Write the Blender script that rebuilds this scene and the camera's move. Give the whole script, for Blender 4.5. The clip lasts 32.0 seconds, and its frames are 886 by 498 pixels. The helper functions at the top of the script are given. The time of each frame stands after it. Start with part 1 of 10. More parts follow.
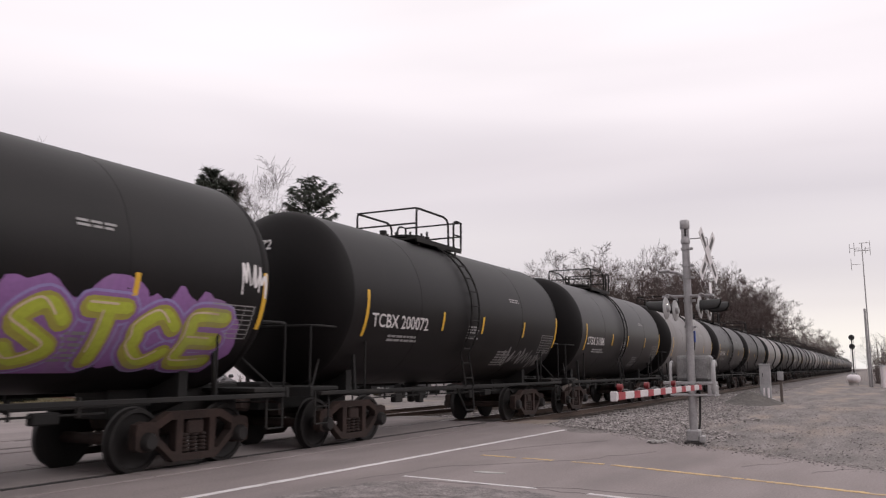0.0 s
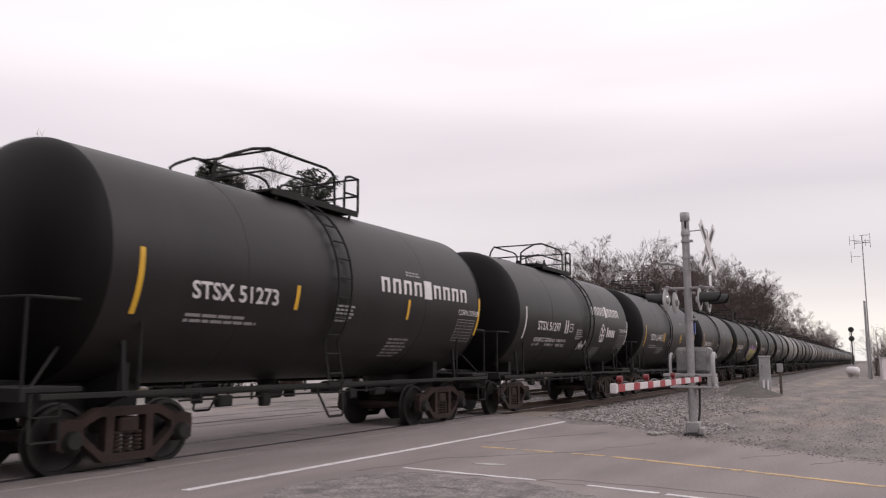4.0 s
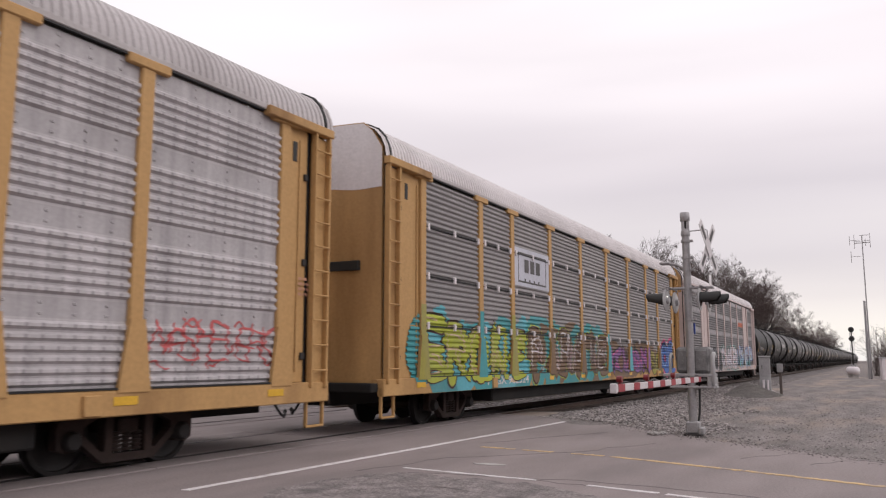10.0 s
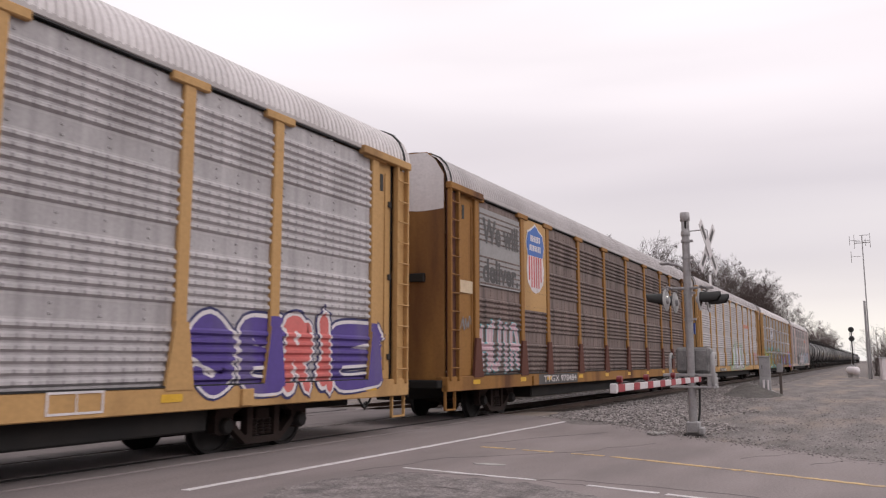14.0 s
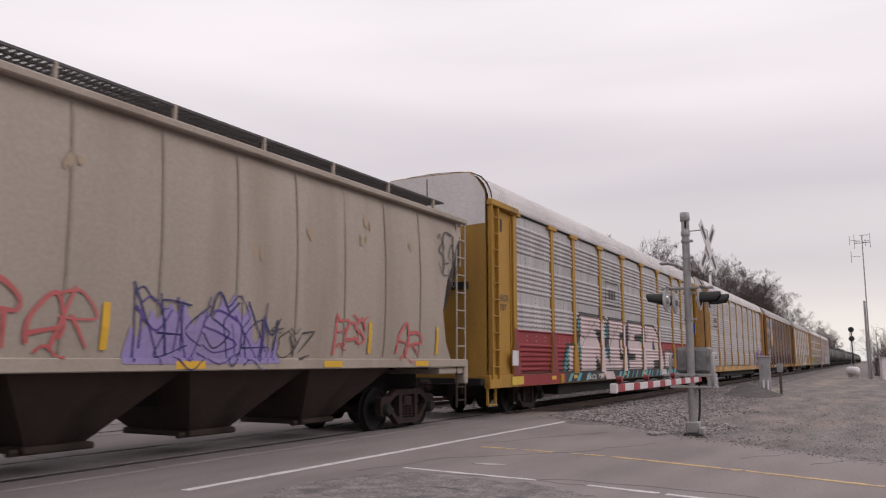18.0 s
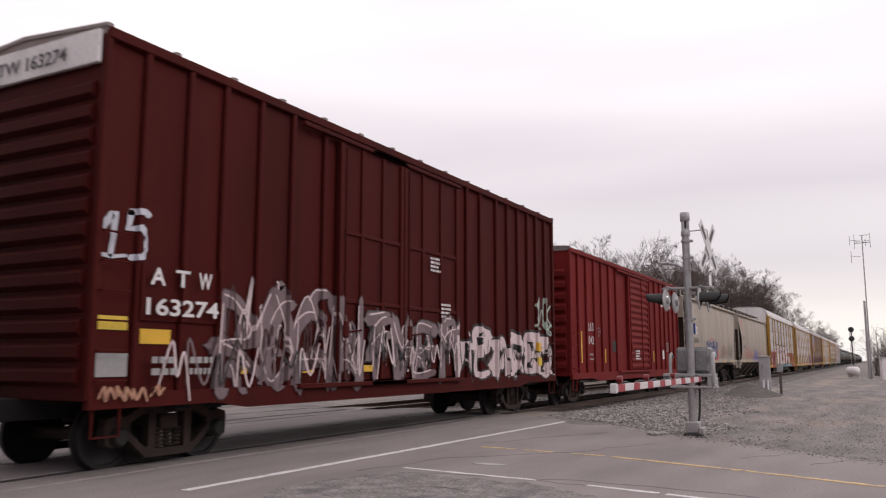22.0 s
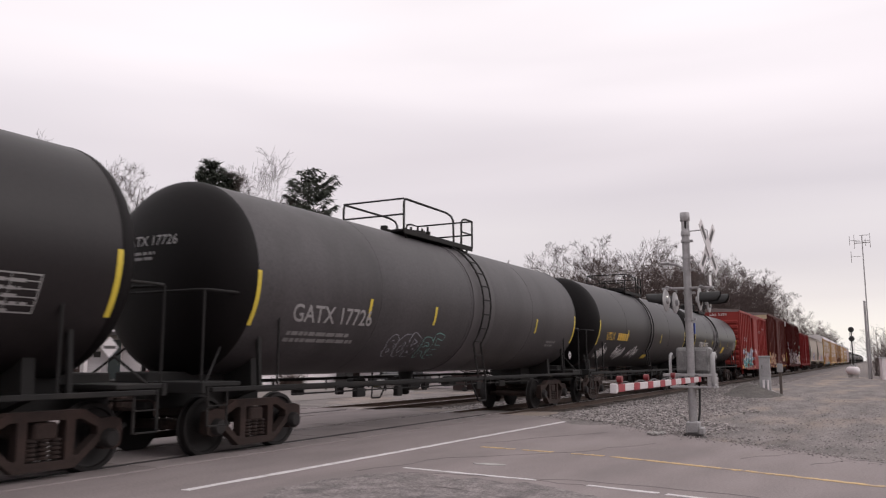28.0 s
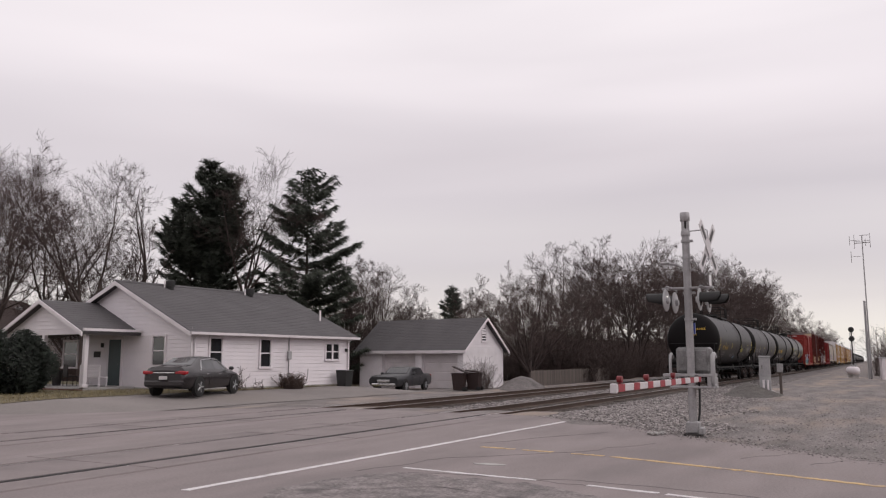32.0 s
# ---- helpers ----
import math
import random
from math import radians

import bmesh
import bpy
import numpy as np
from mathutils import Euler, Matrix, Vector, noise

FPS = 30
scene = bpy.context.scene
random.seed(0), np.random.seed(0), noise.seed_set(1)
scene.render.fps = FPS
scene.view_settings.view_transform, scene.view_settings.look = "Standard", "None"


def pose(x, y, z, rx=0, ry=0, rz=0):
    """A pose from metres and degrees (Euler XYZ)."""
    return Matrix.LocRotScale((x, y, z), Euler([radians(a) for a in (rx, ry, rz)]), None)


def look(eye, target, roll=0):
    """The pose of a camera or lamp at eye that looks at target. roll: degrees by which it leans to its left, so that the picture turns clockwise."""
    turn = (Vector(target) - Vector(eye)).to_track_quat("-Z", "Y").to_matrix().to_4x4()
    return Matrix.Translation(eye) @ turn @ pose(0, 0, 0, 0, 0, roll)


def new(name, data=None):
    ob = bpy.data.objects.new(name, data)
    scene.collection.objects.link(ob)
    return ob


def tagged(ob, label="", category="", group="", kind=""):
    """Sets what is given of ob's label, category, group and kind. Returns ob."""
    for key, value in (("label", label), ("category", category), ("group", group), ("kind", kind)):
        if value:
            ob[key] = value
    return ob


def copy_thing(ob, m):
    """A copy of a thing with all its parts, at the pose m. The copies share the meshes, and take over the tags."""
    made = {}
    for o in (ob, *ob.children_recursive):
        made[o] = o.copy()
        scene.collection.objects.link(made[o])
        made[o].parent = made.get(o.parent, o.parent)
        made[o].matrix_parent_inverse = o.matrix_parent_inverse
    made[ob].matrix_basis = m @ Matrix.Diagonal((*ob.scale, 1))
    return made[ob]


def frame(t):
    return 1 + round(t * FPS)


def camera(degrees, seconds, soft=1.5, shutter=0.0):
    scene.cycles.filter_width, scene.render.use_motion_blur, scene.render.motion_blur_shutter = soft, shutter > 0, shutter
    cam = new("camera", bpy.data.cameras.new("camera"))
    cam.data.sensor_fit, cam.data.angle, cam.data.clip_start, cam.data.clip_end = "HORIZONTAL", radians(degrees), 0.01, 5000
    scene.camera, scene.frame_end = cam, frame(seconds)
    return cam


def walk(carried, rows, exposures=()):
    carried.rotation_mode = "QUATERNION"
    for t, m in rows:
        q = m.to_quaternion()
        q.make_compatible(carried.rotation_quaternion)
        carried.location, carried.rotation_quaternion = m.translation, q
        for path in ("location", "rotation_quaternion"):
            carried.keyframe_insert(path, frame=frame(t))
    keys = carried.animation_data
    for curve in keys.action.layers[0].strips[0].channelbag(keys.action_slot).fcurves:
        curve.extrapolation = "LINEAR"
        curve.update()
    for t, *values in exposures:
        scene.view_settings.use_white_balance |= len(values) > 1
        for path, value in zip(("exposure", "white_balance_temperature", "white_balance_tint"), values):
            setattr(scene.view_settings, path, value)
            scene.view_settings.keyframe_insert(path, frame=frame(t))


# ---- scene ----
import functools
from mathutils.geometry import tessellate_polygon

# Level crossing under an overcast sky: X runs along the railway, Y across it, z = 0 at the rail heads.
EYE_HEIGHT, HEADING, TILT = 1.49, 28.116, 7.929
V = 15.4            # train speed, m/s
NEAR, FAR = 10.27, 14.95   # centre lines of the two tracks
WIDE = 1.127        # breadth of the car bodies over their drawn half-width of 1.5 m


def cam_pose(up=0.0):
    return pose(0, 0, EYE_HEIGHT, 90 + TILT + up, 0, HEADING - 90)


cam = camera(58.0, 32.0, soft=1.2, shutter=0.1)
walk(cam, [(0, cam_pose(.556)), (.5, cam_pose(.375)), (1, cam_pose(.286)), (1.5, cam_pose(.21)), (2, cam_pose(.11)),
           (2.5, cam_pose(.012)), (3, cam_pose(0)), (3.5, cam_pose(0)), (17, cam_pose(0)), (32, cam_pose(0))],
     [(0, .18), (5, .22), (10, .2), (11, .14), (12, .2), (14, .2), (16.5, .08), (20, .02), (21.5, .2), (23, .28), (25, .18), (28, .17), (29.3, .22), (30.2, .13), (32, .0)])

# ---- light: overcast winter sky
world = bpy.data.worlds.new("overcast")
scene.world = world
world.use_nodes = True
wn, wl = world.node_tree.nodes, world.node_tree.links
wn.clear()


def wnode(kind, **kw):
    n = wn.new(kind)
    for k, v in kw.items():
        n.inputs[k].default_value = v
    return n


sky = wn.new("ShaderNodeTexSky")
sky.sky_type, sky.sun_disc = "NISHITA", False
sky.sun_elevation, sky.sun_rotation = radians(38), radians(165)
tc = wn.new("ShaderNodeTexCoord")
sep = wn.new("ShaderNodeSeparateXYZ")
wl.new(tc.outputs["Generated"], sep.inputs[0])
ramp = wn.new("ShaderNodeValToRGB")
cr = ramp.color_ramp
cr.elements[0].position, cr.elements[0].color = 0.0, (0.790, .755, 0.745, 1)
cr.elements[1].position, cr.elements[1].color = 1.0, (0.938, .88, .885, 1)
for pos, col in ((.03, (0.809, .755, 0.711, 1)), (.07, (0.701, .64, 0.634, 1)), (.12, (0.661, .60, 0.615, 1)), (.16, (0.691, .63, 0.639, 1)), (.20, (0.651, .59, 0.610, 1)), (.25, (0.691, .625, 0.644, 1)), (.31, (0.790, .722, .742, 1)), (.42, (0.878, .812, .828, 1))):
    e = cr.elements.new(pos)
    e.color = col
wl.new(sep.outputs["Z"], ramp.inputs[0])
# cloud streaks: the layer overhead, seen flatter and flatter towards the horizon
mp = wn.new("ShaderNodeMapping")
mp.inputs["Scale"].default_value = (.9, .9, 7.0)
wl.new(tc.outputs["Generated"], mp.inputs[0])
cl = wnode("ShaderNodeTexNoise", Scale=1.3, Detail=3.0, Roughness=.4, Distortion=.4)
wl.new(mp.outputs[0], cl.inputs["Vector"])
cramp = wn.new("ShaderNodeValToRGB")
cramp.color_ramp.elements[0].position, cramp.color_ramp.elements[0].color = .32, (.915, .912, .917, 1)
cramp.color_ramp.elements[1].position, cramp.color_ramp.elements[1].color = .72, (1.075, 1.072, 1.069, 1)
wl.new(cl.outputs["Fac"], cramp.inputs[0])
mul = wn.new("ShaderNodeMix")
mul.data_type, mul.blend_type = "RGBA", "MULTIPLY"
mul.inputs[0].default_value = 1.0
wl.new(ramp.outputs[0], mul.inputs[6])
wl.new(cramp.outputs[0], mul.inputs[7])
b1 = wnode("ShaderNodeBackground", Strength=1.03)
wl.new(mul.outputs[2], b1.inputs[0])
b2 = wnode("ShaderNodeBackground", Strength=.012)
wl.new(sky.outputs[0], b2.inputs[0])
addb = wn.new("ShaderNodeAddShader")
wl.new(b1.outputs[0], addb.inputs[0])
wl.new(b2.outputs[0], addb.inputs[1])
wo = wn.new("ShaderNodeOutputWorld")
wl.new(addb.outputs[0], wo.inputs[0])

sun = new("sun", bpy.data.lights.new("sun", "SUN"))
sun.data.energy, sun.data.angle, sun.data.color = .8, radians(40), (1, .95, .93)
sun.matrix_world = look((0, 0, 50), (-8, 30, 26))


# ---- materials
def mat(name, color, rough=.7, metal=0.0, var=.25, scale=3.0, fine=40.0, bump=.15, spec=.5, stain=None, stain_amount=.0,
        stain_scale=1.2, stretch=(1, 1, 1), rand=0.0, island=0.0, bdist=.01):
    """A painted, stony or metal surface with blotches, fine grain, stains of their own shape and relief."""
    m = bpy.data.materials.new(name)
    m.use_nodes = True
    N, L = m.node_tree.nodes, m.node_tree.links
    bs = N["Principled BSDF"]
    t = N.new("ShaderNodeTexCoord")
    mpg = N.new("ShaderNodeMapping")
    mpg.inputs["Scale"].default_value = stretch
    L.new(t.outputs["Object"], mpg.inputs[0])
    big = N.new("ShaderNodeTexNoise")
    big.inputs["Scale"].default_value, big.inputs["Detail"].default_value = scale, 4
    L.new(mpg.outputs[0], big.inputs["Vector"])
    small = N.new("ShaderNodeTexNoise")
    small.inputs["Scale"].default_value, small.inputs["Detail"].default_value = fine, 3
    L.new(t.outputs["Object"], small.inputs["Vector"])
    sm = N.new("ShaderNodeMath")
    sm.operation = "ADD"
    L.new(big.outputs[0], sm.inputs[0])
    L.new(small.outputs[0], sm.inputs[1])
    mr = N.new("ShaderNodeMapRange")
    mr.inputs["From Min"].default_value, mr.inputs["From Max"].default_value = .7, 1.3
    mr.inputs["To Min"].default_value, mr.inputs["To Max"].default_value = 1 - var, 1 + var
    L.new(sm.outputs[0], mr.inputs[0])
    fac = mr.outputs[0]
    if rand or island:
        src = N.new("ShaderNodeObjectInfo").outputs["Random"] if rand else N.new("ShaderNodeNewGeometry").outputs["Random Per Island"]
        r2 = N.new("ShaderNodeMapRange")
        amount = rand or island
        r2.inputs["To Min"].default_value, r2.inputs["To Max"].default_value = 1 - amount, 1 + amount
        L.new(src, r2.inputs[0])
        mm = N.new("ShaderNodeMath")
        mm.operation = "MULTIPLY"
        L.new(fac, mm.inputs[0])
        L.new(r2.outputs[0], mm.inputs[1])
        fac = mm.outputs[0]
    mx = N.new("ShaderNodeMix")
    mx.data_type, mx.blend_type = "RGBA", "MULTIPLY"
    mx.inputs[0].default_value = 1
    mx.inputs[6].default_value = (*color, 1)
    L.new(fac, mx.inputs[7])
    out = mx.outputs[2]
    if stain is not None:
        sn = N.new("ShaderNodeTexNoise")
        sn.inputs["Scale"].default_value, sn.inputs["Detail"].default_value = stain_scale, 6
        L.new(mpg.outputs[0], sn.inputs["Vector"])
        sr = N.new("ShaderNodeMapRange")
        sr.inputs["From Min"].default_value, sr.inputs["From Max"].default_value = .5, .72
        sr.inputs["To Max"].default_value = stain_amount
        L.new(sn.outputs[0], sr.inputs[0])
        m2 = N.new("ShaderNodeMix")
        m2.data_type = "RGBA"
        L.new(sr.outputs[0], m2.inputs[0])
        L.new(out, m2.inputs[6])
        m2.inputs[7].default_value = (*stain, 1)
        out = m2.outputs[2]
    L.new(out, bs.inputs["Base Color"])
    bs.inputs["Roughness"].default_value, bs.inputs["Metallic"].default_value = rough, metal
    bs.inputs["Specular IOR Level"].default_value = spec
    if bump:
        bp = N.new("ShaderNodeBump")
        bp.inputs["Strength"].default_value, bp.inputs["Distance"].default_value = bump, bdist
        L.new(small.outputs[0], bp.inputs["Height"])
        L.new(bp.outputs[0], bs.inputs["Normal"])
    return m


def plain(name, color, rough=.6, metal=0.0, emit=0.0):
    m = bpy.data.materials.new(name)
    m.use_nodes = True
    b = m.node_tree.nodes["Principled BSDF"]
    b.inputs["Base Color"].default_value, b.inputs["Roughness"].default_value, b.inputs["Metallic"].default_value = (*color, 1), rough, metal
    if emit:
        b.inputs["Emission Color"].default_value, b.inputs["Emission Strength"].default_value = (*color, 1), emit
    return m


M = {}
M["asphalt"] = mat("asphalt", (.222, .188, .186), .9, var=.20, scale=1.1, fine=32, bump=.6, stain=(.145, .124, .124), stain_amount=.6, stain_scale=.5, stretch=(.35, 1, 1))
M["asphalt_dark"] = mat("asphalt_patch", (.165, .148, .148), .9, var=.2, scale=.8, fine=55, bump=.5, stain=(.21, .185, .185), stain_amount=.7)
M["asphalt_rough"] = mat("crumbling_asphalt", (.20, .176, .174), .95, var=.5, scale=3.5, fine=22, bump=1.0, stain=(.105, .095, .096), stain_amount=.9, stain_scale=3.2, bdist=.03)
M["panel"] = mat("crossing_panel", (.205, .174, .172), .85, var=.16, scale=.8, fine=45, bump=.4, stain=(.14, .118, .118), stain_amount=.6, stain_scale=.9, rand=.04)
M["gravel"] = mat("gravel", (.175, .155, .150), .95, var=.42, scale=1.6, fine=16, bump=1.0, stain=(.315, .25, .205), stain_amount=.95, stain_scale=.5, stretch=(.3, 1, 1), bdist=.05)
M["ballast"] = mat("ballast", (.135, .12, .118), .95, var=.4, scale=1.2, fine=12, bump=1.0, stain=(.10, .085, .08), stain_amount=.6, stain_scale=.4, bdist=.06)
M["soil"] = mat("dark_soil", (.085, .075, .07), .95, var=.45, scale=2.5, fine=14, bump=1.0, stain=(.05, .045, .04), stain_amount=.8, stain_scale=1.2, bdist=.06)
M["oily"] = mat("oily_ballast", (.060, .047, .042), .9, var=.45, scale=2, fine=14, bump=1.0, stain=(.028, .022, .020), stain_amount=.9, stain_scale=1.0, bdist=.06)
M["stone"] = mat("ballast_stone", (.235, .212, .207), .9, var=.25, scale=3, fine=30, bump=.3, island=.6)
M["dirt"] = mat("dirt_drive", (.20, .178, .17), .95, var=.2, scale=.3, fine=18, bump=.8, stain=(.16, .135, .115), stain_amount=.6, stain_scale=.15, bdist=.03)
M["grass"] = mat("winter_grass", (.16, .135, .085), .95, var=.35, scale=.6, fine=25, bump=1.0, stain=(.085, .085, .04), stain_amount=.7, stain_scale=.3, bdist=.05)
M["blade"] = mat("grass_blade", (.20, .165, .09), .9, var=.3, island=.45, bump=0)
M["line_white"] = mat("road_paint_white", (.62, .59, .60), .7, var=.15, scale=3, fine=30, stain=(.33, .30, .30), stain_amount=.8, stain_scale=3)
M["line_yellow"] = mat("road_paint_yellow", (.52, .36, .17), .7, var=.2, scale=3, fine=30, stain=(.26, .21, .195), stain_amount=.9, stain_scale=5.0)
M["rail"] = mat("rail_steel", (.09, .062, .05), .6, .6, var=.3, scale=2, stretch=(.2, 1, 1))
M["rubber_strip"] = mat("flangeway_rubber", (.020, .016, .0165), .85, var=.35, scale=1.5, fine=30, bump=.3, stain=(.055, .045, .044), stain_amount=.5, stain_scale=.8)
M["rail_top"] = mat("rail_head", (.50, .47, .47), .32, 1.0, var=.15, bump=0)
M["tie"] = mat("tie_wood", (.075, .062, .055), .95, var=.35, scale=3, fine=25, bump=.6, rand=.3)
M["galv"] = mat("galvanised", (.34, .33, .335), .5, .55, var=.15, scale=5, fine=30, bump=.05, stain=(.25, .24, .24), stain_amount=.4)
M["grey_paint"] = mat("grey_paint", (.36, .355, .36), .5, var=.12, scale=3, stain=(.22, .2, .19), stain_amount=.4)
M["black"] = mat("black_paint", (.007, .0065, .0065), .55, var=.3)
M["red_dark"] = plain("red_reflector", (.16, .012, .016), .35)
M["red_refl"] = mat("red_stripe", (.30, .028, .04), .45, var=.12, bump=0)
M["white_refl"] = mat("white_stripe", (.55, .52, .53), .45, var=.08, bump=0)
M["yellow_refl"] = mat("yellow_reflector", (.62, .36, .03), .45, var=.12, bump=0)
M["lime_refl"] = mat("lime_reflector", (.60, .46, .05), .45, var=.1, bump=0)
M["concrete"] = mat("concrete", (.36, .345, .335), .9, var=.15, scale=2, fine=30, bump=.4)
M["white_paint"] = mat("white_paint", (.72, .67, .69), .6, var=.06, scale=2, stain=(.5, .46, .46), stain_amount=.3)
M["siding"] = mat("siding", (.74, .69, .715), .6, var=.05, scale=1.2, fine=20, bump=.1, stain=(.58, .53, .53), stain_amount=.35, stain_scale=.6)
M["garage_door"] = mat("garage_door_paint", (.60, .555, .565), .6, var=.08, scale=1.5, fine=20, bump=.1, stain=(.42, .38, .37), stain_amount=.4)
M["block"] = mat("painted_block", (.73, .69, .71), .75, var=.06, scale=2, fine=25, bump=.3, stain=(.55, .5, .5), stain_amount=.35)
M["shingle"] = mat("shingle", (.088, .082, .086), .95, var=.15, scale=.8, fine=30, bump=.5, island=.22)
M["shingle_brown"] = mat("brown_shingle", (.085, .06, .055), .95, var=.2, scale=.8, fine=25, bump=.5)
M["glass_dark"] = mat("window_glass", (.02, .022, .025), .06, var=.2, bump=0, spec=.8)
M["door_green"] = mat("green_door", (.025, .045, .047), .5, var=.1)
M["brick"] = mat("brick_step", (.16, .07, .055), .9, var=.25, scale=8, fine=40, bump=.4)
M["wood_grey"] = mat("weathered_wood", (.12, .098, .088), .9, var=.3, scale=3, fine=30, stretch=(1, 1, .2), bump=.4, rand=.25)
M["rubber"] = mat("tyre", (.016, .015, .015), .85, var=.2)
M["alloy"] = mat("alloy", (.34, .34, .35), .35, .8, var=.1, bump=0)
M["car_grey"] = mat("grey_car_paint", (.026, .0215, .0235), .22, .25, var=.05, bump=0, spec=.7)
M["car_old"] = mat("faded_car_paint", (.028, .028, .031), .35, .1, var=.12, bump=0)
M["tail_red"] = plain("tail_lamp", (.30, .014, .02), .15)
M["chrome"] = plain("chrome", (.6, .6, .6), .15, 1.0)
M["machine"] = mat("machine_casing", (.20, .195, .195), .6, metal=.3, var=.3, scale=6, fine=40, bump=.15)
M["bark"] = mat("bark", (.052, .037, .034), .95, var=.3, scale=4, fine=20, bump=.5)
M["twig"] = mat("twig", (.072, .050, .047), .95, var=.25, scale=3, bump=0, rand=.18)
M["twig_far"] = mat("far_twig", (.070, .049, .045), .95, var=.25, scale=3, bump=0, rand=.2)
M["needle"] = mat("needles", (.034, .040, .029), .85, var=.35, scale=1.5, bump=0, island=.5)
M["shrub"] = mat("evergreen_leaf", (.011, .016, .010), .85, var=.35, scale=2, bump=0, island=.5)
M["dead_leaf"] = mat("dry_stalk", (.075, .05, .042), .9, var=.3, bump=0, island=.4)
M["dark_metal"] = mat("dark_metal", (.03, .026, .025), .7, .2, var=.3)
M["plastic_black"] = plain("black_plastic", (.018, .018, .018), .5)
M["pot"] = mat("terracotta", (.2, .05, .04), .8, var=.2)
M["blue_sign"] = plain("blue_plate", (.03, .06, .26), .4)
M["lens_dark"] = plain("dark_lens", (.03, .006, .006), .1)
M["lamp_on"] = plain("lamp_lit", (1.0, .95, .85), .3, 0, 3.0)
# rolling stock
M["truck"] = mat("truck_cast", (.026, .0150, .0125), .9, .1, var=.35, scale=3, fine=25, bump=.4, stain=(.062, .032, .025), stain_amount=.7, stain_scale=1.5)
M["wheel"] = mat("wheel_steel", (.014, .012, .012), .65, .3, var=.3)
M["under"] = mat("underframe", (.006, .0052, .0052), .85, var=.3, scale=2, stain=(.022, .017, .014), stain_amount=.5)


def car_paint(name, col, rough=.55, dirt=(.09, .075, .062), amount=.35, var=.12, spec=.22, rand=0.0):
    return mat(name, col, rough, 0, var=var, scale=.7, fine=18, bump=.05, spec=spec, stain=dirt, stain_amount=amount,
               stain_scale=.9, stretch=(1.0, 1.0, .16), rand=rand)


M["tank_black"] = car_paint("tank_black", (.0070, .0052, .0058), .42, (.0150, .0118, .0120), .6, var=.25, spec=.34)
M["tank_matt"] = car_paint("tank_matt_black", (.0042, .0031, .0035), .48, (.0085, .0065, .0066), .6, var=.25, spec=.24)
M["tank_gloss"] = car_paint("tank_glossy_black", (.0048, .0038, .0042), .36, (.010, .008, .0082), .5, spec=.22)
M["tank_dark"] = car_paint("tank_dark_grey", (.0115, .0088, .0095), .46, (.0195, .0156, .0156), .6, var=.25, spec=.36)
M["tank_grey"] = car_paint("tank_faded_grey", (.046, .041, .0435), .52, (.020, .0172, .0175), .7, var=.3, spec=.42)
M["tank_white"] = car_paint("tank_pale", (.19, .178, .178), .5, (.12, .10, .095), .6)
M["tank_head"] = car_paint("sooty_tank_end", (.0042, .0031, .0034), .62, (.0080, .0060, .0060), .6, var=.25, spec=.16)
M["tank_band"] = car_paint("tank_band", (.07, .063, .066), .5, (.035, .031, .032), .6, spec=.4)
M["rack_yellow"] = car_paint("rack_yellow", (.44, .265, .112), .6, (.15, .075, .034), .65)
M["rack_mustard"] = car_paint("rack_mustard", (.36, .20, .040), .6, (.13, .08, .04), .55)
M["rack_brown"] = car_paint("rusted_yellow", (.27, .135, .042), .7, (.070, .027, .018), .9)
M["rack_foot"] = car_paint("rust_brown", (.11, .045, .034), .8, (.06, .035, .028), .6)
M["rack_pink"] = car_paint("rack_pale_pink", (.52, .425, .41), .6, (.27, .21, .19), .7)
M["panel_grey"] = car_paint("panel_grey", (.27, .255, .255), .5, (.19, .175, .17), .55, rand=.10)
M["panel_perf"] = car_paint("panel_perforated", (.235, .222, .228), .5, (.13, .118, .12), .7, rand=.06)
M["panel_silver"] = car_paint("panel_silver", (.45, .425, .435), .45, (.29, .262, .262), .6, rand=.07)
M["panel_dirty"] = car_paint("panel_dirty", (.165, .124, .113), .6, (.062, .038, .032), .95, rand=.10)
M["panel_red"] = car_paint("panel_red", (.28, .040, .048), .6, (.14, .04, .04), .4)
M["roof_white"] = car_paint("roof_galvanised", (.62, .585, .59), .5, (.45, .41, .41), .45)
M["eave"] = car_paint("eave_rail", (.42, .39, .39), .5, (.28, .25, .24), .5)
M["roof_grey"] = car_paint("roof_grey", (.46, .43, .435), .55, (.28, .25, .25), .45)
M["box_red"] = car_paint("box_red", (.225, .028, .024), .6, (.145, .021, .018), .6)
M["box_crimson"] = car_paint("box_crimson", (.138, .0112, .0115), .7, (.092, .0092, .0088), .6, spec=.12)
M["box_maroon"] = car_paint("box_maroon", (.052, .0060, .0048), .72, (.021, .0040, .0034), .55, spec=.10)
M["box_brown"] = car_paint("box_brown", (.074, .0150, .0118), .68, (.038, .0118, .0092), .65, spec=.15)
M["box_roof"] = car_paint("box_roof", (.21, .175, .17), .7, (.12, .06, .05), .6)
M["hopper"] = car_paint("hopper_cream", (.335, .288, .245), .6, (.215, .170, .135), .6)
M["seam"] = car_paint("streaked_seam", (.265, .226, .192), .7, (.22, .18, .15), .8)
M["hopper_low"] = car_paint("hopper_dark", (.050, .036, .029), .8, (.011, .0085, .0075), .85)
M["hopper_stain"] = car_paint("rust_stain", (.345, .27, .20), .8, (.36, .25, .15), .7)
M["grate"] = mat("running_board", (.08, .075, .078), .7, .3, var=.2)


